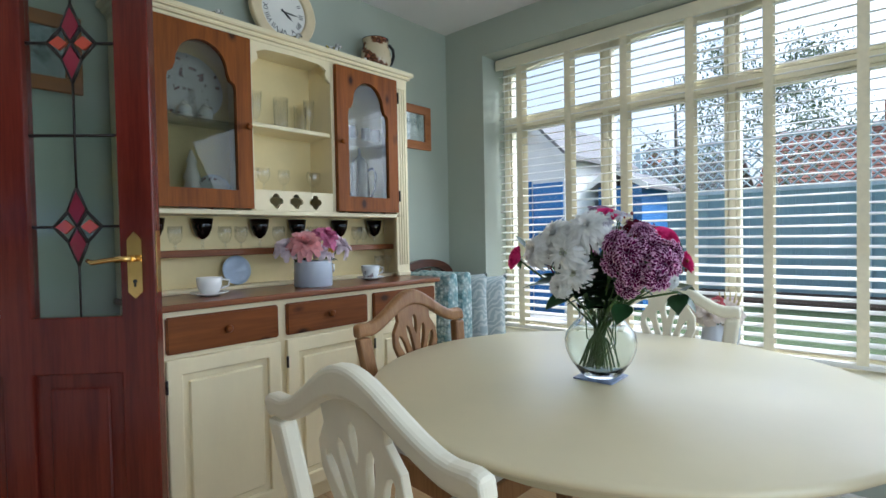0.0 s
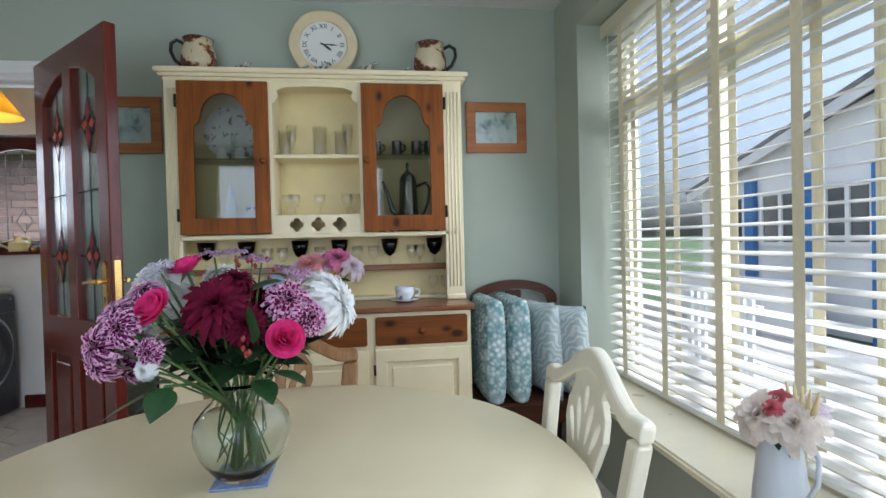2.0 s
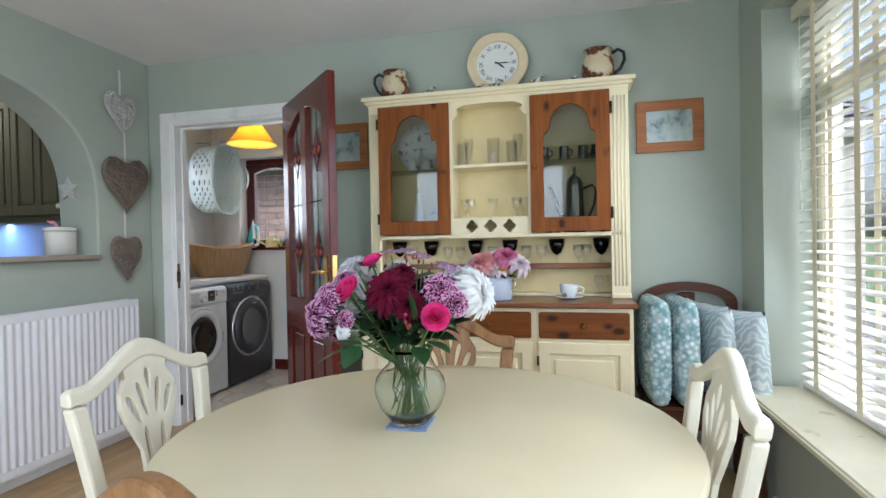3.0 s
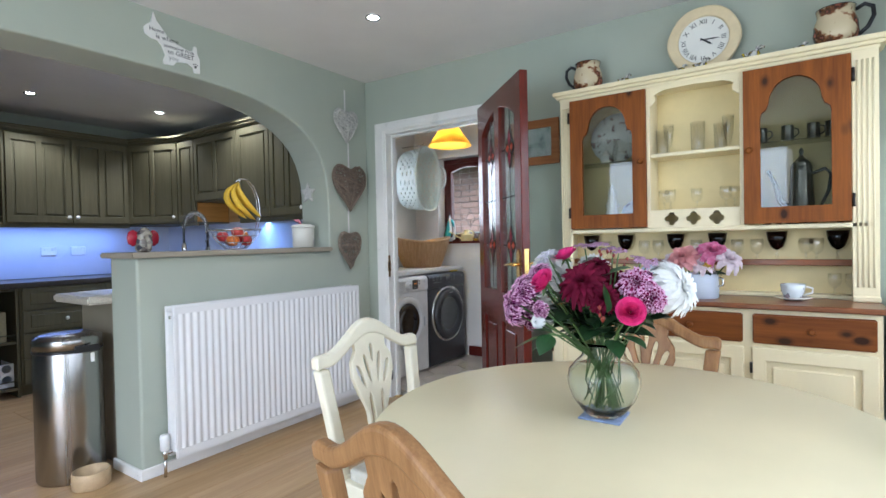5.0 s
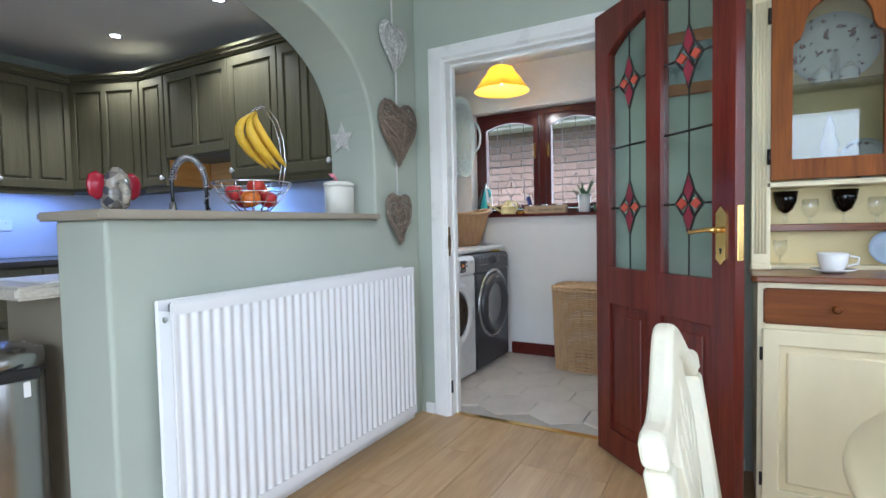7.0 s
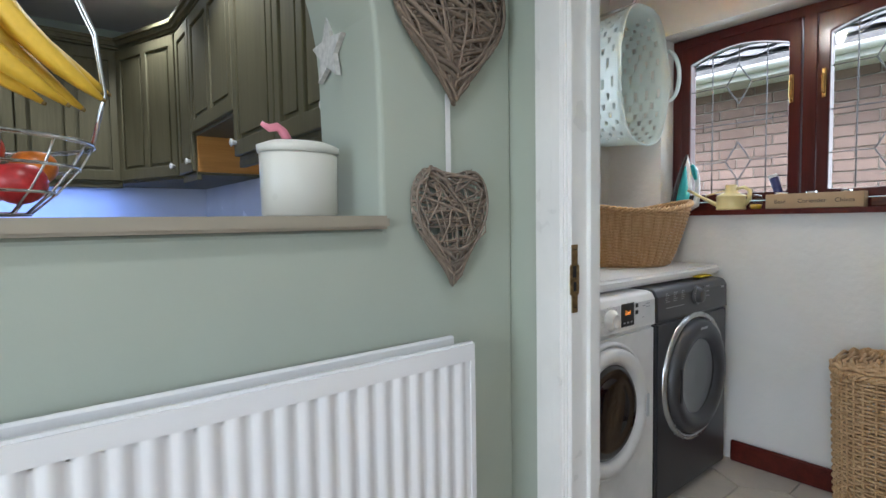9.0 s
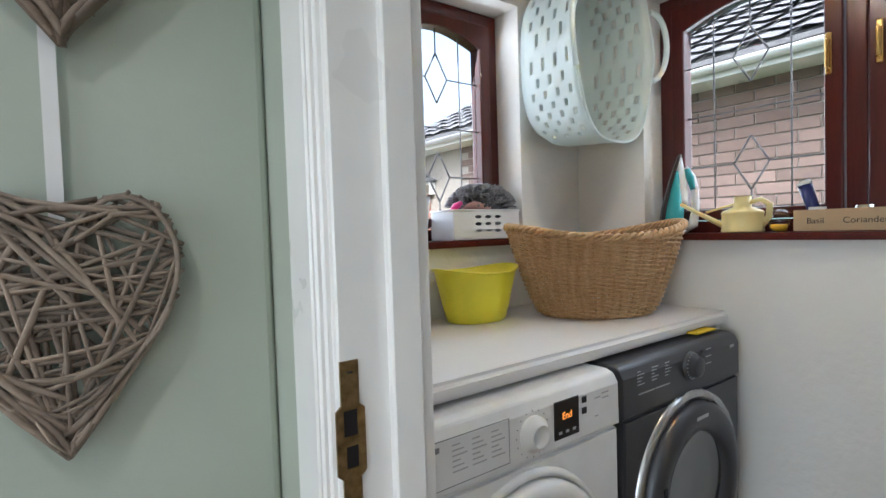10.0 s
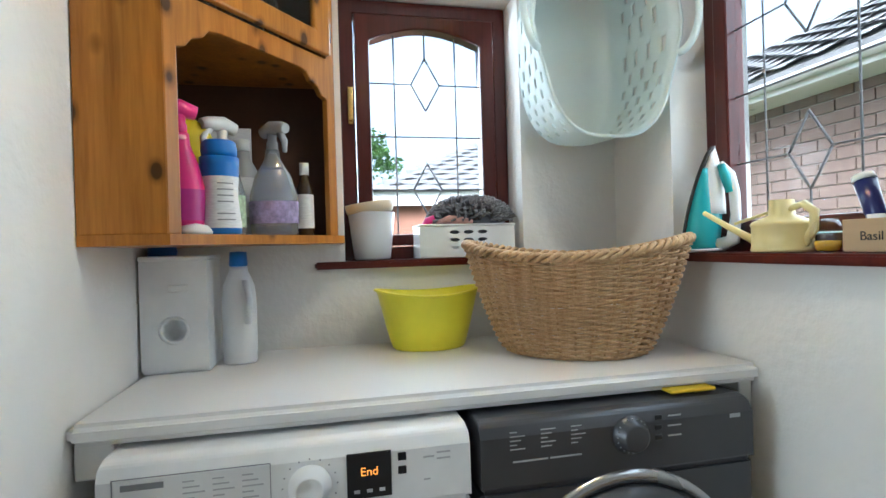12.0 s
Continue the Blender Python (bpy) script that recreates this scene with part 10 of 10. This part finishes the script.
def leafage(bm, c, R, n, rn_, size, flat=1.0):
    for k in range(n):
        d = Vector((rn_.gauss(0, 1), rn_.gauss(0, 1), rn_.gauss(0, 1) * flat)).normalized() * R * rn_.random() ** 0.45
        p = Vector(c) + d
        a = Vector((rn_.gauss(0, 1), rn_.gauss(0, 1), rn_.gauss(0, 1))).normalized()
        b_ = a.orthogonal().normalized()
        s = size * rn_.uniform(0.6, 1.3)
        vs = [bm.verts.new(p + a * s), bm.verts.new(p + b_ * s * 0.45), bm.verts.new(p - a * s), bm.verts.new(p - b_ * s * 0.45)]
        bm.faces.new(vs)


def tree(name, c, h, spread, seed, n, label, leaf=LEAFO, size=0.09):
    t_ = thing(name, c, label, "tree", "trees")
    rn_ = random.Random(seed)
    C = Vector(c)
    bark = bpy.data.materials.get("tree_bark") or paint("tree_bark", (0.19, 0.165, 0.14), 0.95, var=0.3, scale=8, bump=0.8, bscale=25, dist=0.02)
    bm = bmesh.new()
    top = C + Vector((rn_.uniform(-0.3, 0.3), rn_.uniform(-0.3, 0.3), h * 0.9))
    tube(bm, [C, C.lerp(top, 0.3) + Vector((0.1, 0, 0)), C.lerp(top, 0.6), top], [0.13, 0.1, 0.06, 0.015], 10)
    part("trunk", bm, bark, t_)
    tips = []
    for k in range(26):
        f = rn_.uniform(0.28, 0.95)
        p = C.lerp(top, f)
        a = rn_.uniform(0, 6.28)
        ln = spread * (1.1 - 0.6 * f) * rn_.uniform(0.6, 1.1)
        q = p + Vector((math.cos(a) * ln, math.sin(a) * ln, ln * rn_.uniform(0.2, 0.8)))
        mid = p.lerp(q, 0.5) + Vector((0, 0, -0.06 * ln))
        bm = bmesh.new()
        tube(bm, [p, mid, q], [0.035 * (1.2 - f), 0.02 * (1.2 - f), 0.006], 6)
        part("limb", bm, bark, t_)
        tips += [q, mid.lerp(q, 0.5)]
    bm = bmesh.new()
    for q in tips:
        for k in range(3):
            c2 = q + Vector((rn_.gauss(0, 0.25), rn_.gauss(0, 0.25), rn_.gauss(0, 0.2))) * spread * 0.5
            leafage(bm, c2, spread * 0.22, n, rn_, size, 0.7)
    ob = part("crown", bm, leaf, t_)
    ob["kind"] = "stuff"
    return t_


tree("garden_tree", (-1.9, 14.6, GZ), 6.2, 1.9, 3, 44, "half-bare garden tree with small green leaves behind the fence", size=0.045)
tree("garden_tree", (-4.6, 16.5, GZ), 6.5, 1.7, 8, 7, "nearly bare tree behind the garden", paint("pale_bud_leaf", (0.16, 0.17, 0.08), 0.7, var=0.3), 0.05)
tree("garden_tree", (1.6, 15.0, GZ), 5.2, 1.6, 12, 40, "leafy garden tree behind the fence", size=0.05)
rn2 = random.Random(4)
for k in range(12):
    x = -2.3 + k * 0.55 + rn2.uniform(-0.15, 0.15)
    bm = bmesh.new()
    c = (x, 12.2 + rn2.uniform(-0.4, 0.4), GZ + 0.16)
    leafage(bm, c, rn2.uniform(0.14, 0.26), 130, rn2, 0.05, 0.7)
    ob = solid("low_shrub", bm, LEAFO, "low green border shrub in the flower bed", "shrub", "border shrubs", at=(c[0], c[1], GZ + 0.05))


def house(name, x0, x1, y0, y1, eaves, ridge, wallm, roofm, label, win):
    """A house with a pitched roof whose ridge runs along x, seen from the south."""
    h_ = thing(name, ((x0 + x1) / 2, (y0 + y1) / 2, GZ), label, "house", "neighbouring houses")
    part("wall", B((x0, y0, GZ, x1, y1, eaves)), wallm, h_)
    ym = (y0 + y1) / 2
    bm = bmesh.new()
    plate(bm, [(y0 - 0.4, eaves - 0.1), (ym, ridge), (y1 + 0.4, eaves - 0.1), (y1 + 0.4, eaves - 0.25), (ym, ridge - 0.15), (y0 - 0.4, eaves - 0.25)], [], lambda u, v, w: (w, u, v), x0 - 0.3, x1 + 0.3)
    rf = part("roof", bm, roofm, h_)
    n = 18
    for k in range(n):
        f0 = k / n
        f1 = (k + 1) / n
        ya, yb = y0 - 0.4 + (ym - y0 + 0.4) * f0, y0 - 0.4 + (ym - y0 + 0.4) * f1
        za, zb = eaves - 0.1 + (ridge - eaves + 0.1) * f0, eaves - 0.1 + (ridge - eaves + 0.1) * f1
        bm = bmesh.new()
        rings(bm, [[(x, ya, za + 0.005), (x, yb, zb + 0.005), (x, yb, zb + 0.012), (x, ya, za + 0.05)] for x in (x0 - 0.3, x1 + 0.3)], smooth=False)
        part("tile_course", bm, roofm, rf)
    part("fascia", B((x0 - 0.3, y0 - 0.46, eaves - 0.28, x1 + 0.3, y0 - 0.41, eaves - 0.08)), GLOSSWHITE, h_, "white fascia")
    part("chimney", B(((x0 + x1) / 2 - 0.3, ym - 0.25, ridge - 0.3, (x0 + x1) / 2 + 0.3, ym + 0.25, ridge + 0.7)), wallm, rf)
    for a, z0, b_, z1 in win:
        window_in(h_, lambda u, v, w: (u, y0 - 0.01 - w, v), a, z0, b_, z1)
    return h_


BRICKFAR = paint("far_red_brick", (0.32, 0.15, 0.10), 0.9, var=0.15, scale=20, bump=0.3, bscale=40)
house("brick_house", -3.4, 3.5, 22, 29, 2.3, 5.0, BRICKFAR, ROOFR, "red brick bungalow with a red tiled roof beyond the garden", [(-2.4, 0.9, -1.2, 2.0), (0.5, 0.9, 1.8, 2.0)])
house("brick_house", -13.0, -5.5, 24, 31, 2.4, 4.6, BRICKFAR, ROOFG, "brick house with a grey tiled roof beyond the garden", [(-11, 0.9, -9.5, 2.0), (-8, 0.9, -6.6, 2.0)])

# neighbour's brick wall with white eaves, beyond the utility room's wide window
nb = thing("neighbour_house", (-7.2, -0.5, GZ), "neighbouring brick house with white gutter and tiled roof", "house")
MORTAR = paint("pale_mortar", (0.40, 0.36, 0.31), 0.95, var=0.1, scale=15)
part("wall", B((-9.0, -7.0, GZ, -6.512, 6.0, 2.62)), MORTAR, nb)
part("fascia", B((-6.512, -7.0, 2.45, -6.44, 6.0, 2.66), bev=0.005), GLOSSWHITE, nb, "white fascia board")
part("soffit", B((-6.50, -7.0, 2.40, -6.15, 6.0, 2.45), bev=0.005), GLOSSWHITE, nb, "white soffit")
bm = bmesh.new()
n = 8
prof = [(-6.10 + 0.06 * math.cos(a), 2.50 + 0.06 * math.sin(a)) for a in [math.pi + math.pi * i / n for i in range(n + 1)]]
prof += [(-6.10 + 0.054 * math.cos(a), 2.50 + 0.054 * math.sin(a)) for a in [2 * math.pi - math.pi * i / n for i in range(n + 1)]]
rings(bm, [[(x, y, z) for x, z in prof] for y in (-7.0, 6.0)])
part("gutter", bm, GLOSSWHITE, nb, "white gutter")
part("verge_board", B((-6.18, -7.0, 2.45, -6.15, 6.0, 2.60)), GLOSSWHITE, nb)
bm = bmesh.new()
plate(bm, [(-6.08, 2.56), (-9.2, 4.2), (-9.2, 4.05), (-6.08, 2.50)], [], lambda u, v, w: (u, w, v), -7.0, 6.0)
nroof = part("roof", bm, ROOFG, nb)
bm = bmesh.new()
dv = Vector((-3.12, 0, 1.64)).normalized()
for i in range(9):
    p = Vector((-6.06, 0, 2.585)) + dv * 0.3 * i
    for j in range(38):
        y = -7.0 + 0.342 * j
        pts = [(y + 0.335 * s / 6, 0.012 * math.sin(math.pi * 2 * s / 6)) for s in range(7)]
        lp0 = [(p.x, yy, p.z + zz + 0.015) for yy, zz in pts]
        q = p + dv * 0.34
        lp1 = [(q.x, yy, q.z + zz - 0.02) for yy, zz in pts]
        rings(bm, [lp0, lp1], False, False, False)
ob = part("roof_tile", bm, ROOFG, nroof)
ob["kind"] = "stuff"
solid("side_fence", B((-6.40, -4.0, GZ, -6.34, 5.0, 1.28), bev=0.01), paint("green_grey_fence", (0.16, 0.24, 0.22), 0.8, var=0.2, scale=8, stretch=(1, 0.2, 1)), "green-grey boarded fence before the neighbour's wall", "fence")

# tiled roof seen from the small window
sb = thing("garage", (-3.5, -8.5, GZ), "neighbouring garage with a grey tiled hipped roof", "garage")
part("wall", B((-9.2, -12.0, GZ, -3.1, -6.5, 1.85)), BRICKFAR, sb)
part("fascia", B((-9.4, -6.42, 1.76, -2.95, -6.36, 1.96), bev=0.005), GLOSSWHITE, sb, "white fascia and gutter")
bm = bmesh.new()
rings(bm, [[(-9.6, -6.3, 1.95), (-2.9, -6.3, 1.95), (-2.9, -12.2, 1.95), (-9.6, -12.2, 1.95)], [(-7.6, -8.9, 3.2), (-5.3, -8.9, 3.2), (-5.3, -9.4, 3.2), (-7.6, -9.4, 3.2)]], smooth=False)
groof = part("roof", bm, ROOFG, sb)
bm = bmesh.new()
for i in range(12):
    f0, f1 = i / 12, (i + 1) / 12
    y0, y1 = -6.3 - 2.6 * f0, -6.3 - 2.6 * f1
    z0, z1 = 1.95 + 1.25 * f0, 1.95 + 1.25 * f1
    xa, xb = -9.6 + 2.0 * f0, -2.9 - 2.4 * f0
    m = int((xb - xa) / 0.3)
    for j in range(m):
        x = xa + (xb - xa) * j / m
        wd = (xb - xa) / m
        pts = [(x + wd * s / 5, 0.010 * math.sin(math.pi * 2 * s / 5)) for s in range(6)]
        rings(bm, [[(u, y0 + 0.02, z0 + zz + 0.022) for u, zz in pts], [(u, y1 - 0.02, z1 + zz + 0.02) for u, zz in pts]], False, False, False)
ob = part("roof_tile", bm, ROOFG, groof)
ob["kind"] = "stuff"
tree("garden_tree", (-2.75, -12.5, GZ), 4.6, 1.3, 31, 30, "leafy green tree behind the garage", paint("fresh_green_leaf", (0.10, 0.19, 0.05), 0.6, var=0.35, scale=3), 0.08)


# pieces: floor boards, floor tiles, bricks
bm = bmesh.new()
box(bm, (-0.6375, -0.0945, -0.014), (0.6375, 0.0945, 0.0), 0.0015)
plank_me = finish("plank", bm, LAMINATE)
rnp = random.Random(2)
row = 0
y = -3.1
while y < 3.15:
    x = -1.87 + 0.64 - rnp.choice((0.0, 0.42, 0.85))
    while x < 2.4 + 0.64:
        a, b = max(x - 0.6375, -1.868), min(x + 0.6375, 2.445)
        if b - a > 0.06 and not (y > 0.6 and x > 2.0):
            ob = new("plank", plank_me)
            ob.parent = floor
            ob.location = ((a + b) / 2, y, 0)
            ob.scale = ((b - a) / 1.275, 1, 1)
        x += 1.2765
    y += 0.1902
    row += 1
TILEM = paint("cream_floor_tile", (0.58, 0.53, 0.46), 0.35, var=0.1, scale=6, bump=0.1, bscale=40, rand=0.08)
S = 0.185
hexo = [(S * math.cos(radians(60 * k)), S * 0.97 * math.sin(radians(60 * k))) for k in range(6)]
bm = bmesh.new()
rings(bm, [[(u * 0.978, v * 0.978, -0.012) for u, v in hexo], [(u * 0.978, v * 0.978, -0.0015) for u, v in hexo], [(u * 0.965, v * 0.965, 0.0) for u, v in hexo]], smooth=False)
tile_me = finish("tile", bm, TILEM)
hw, hh = S * 1.5, S * 0.97 * math.sqrt(3)
for i in range(-1, 7):
    for j in range(-1, 10):
        x, y = -3.25 + i * hw, -0.85 + j * hh + (hh / 2 if i % 2 else 0)
        if -3.30 < x < -1.90 and -0.9 < y < 1.65:
            ob = new("tile", tile_me)
            ob.parent = floor_utility
            ob.location = (x, y, 0)
BRICK = paint("buff_pink_brick", (0.27, 0.185, 0.150), 0.9, var=0.15, scale=14, bump=0.5, bscale=60, dist=0.003, rand=0.3)
nwall = bpy.data.objects["neighbour_house"].children[0]
bm = bmesh.new()
box(bm, (-0.012, -0.1555, -0.0445), (0.012, 0.1555, 0.0445), 0.003)
brick_me = finish("brick", bm, BRICK)
n = 0
rest = bmesh.new()
for r in range(25):
    z = GZ + 0.1 + r * 0.102
    y = -5.5 + (0.1625 if r % 2 else 0)
    while y < 4.5:
        if 1.25 < z < 2.42 and -2.25 < y < 2.25 and n < 300:
            ob = new("brick", brick_me)
            ob.parent = nwall
            ob.location = Vector((-6.506, y, z)) - root_place(nwall)
            n += 1
        elif z > 0.9:
            box(rest, (-6.518, y - 0.1555, z - 0.0445), (-6.494, y + 0.1555, z + 0.0445))
        y += 0.325
ob = part("brickwork", rest, BRICK, nwall)
ob["kind"] = "stuff"
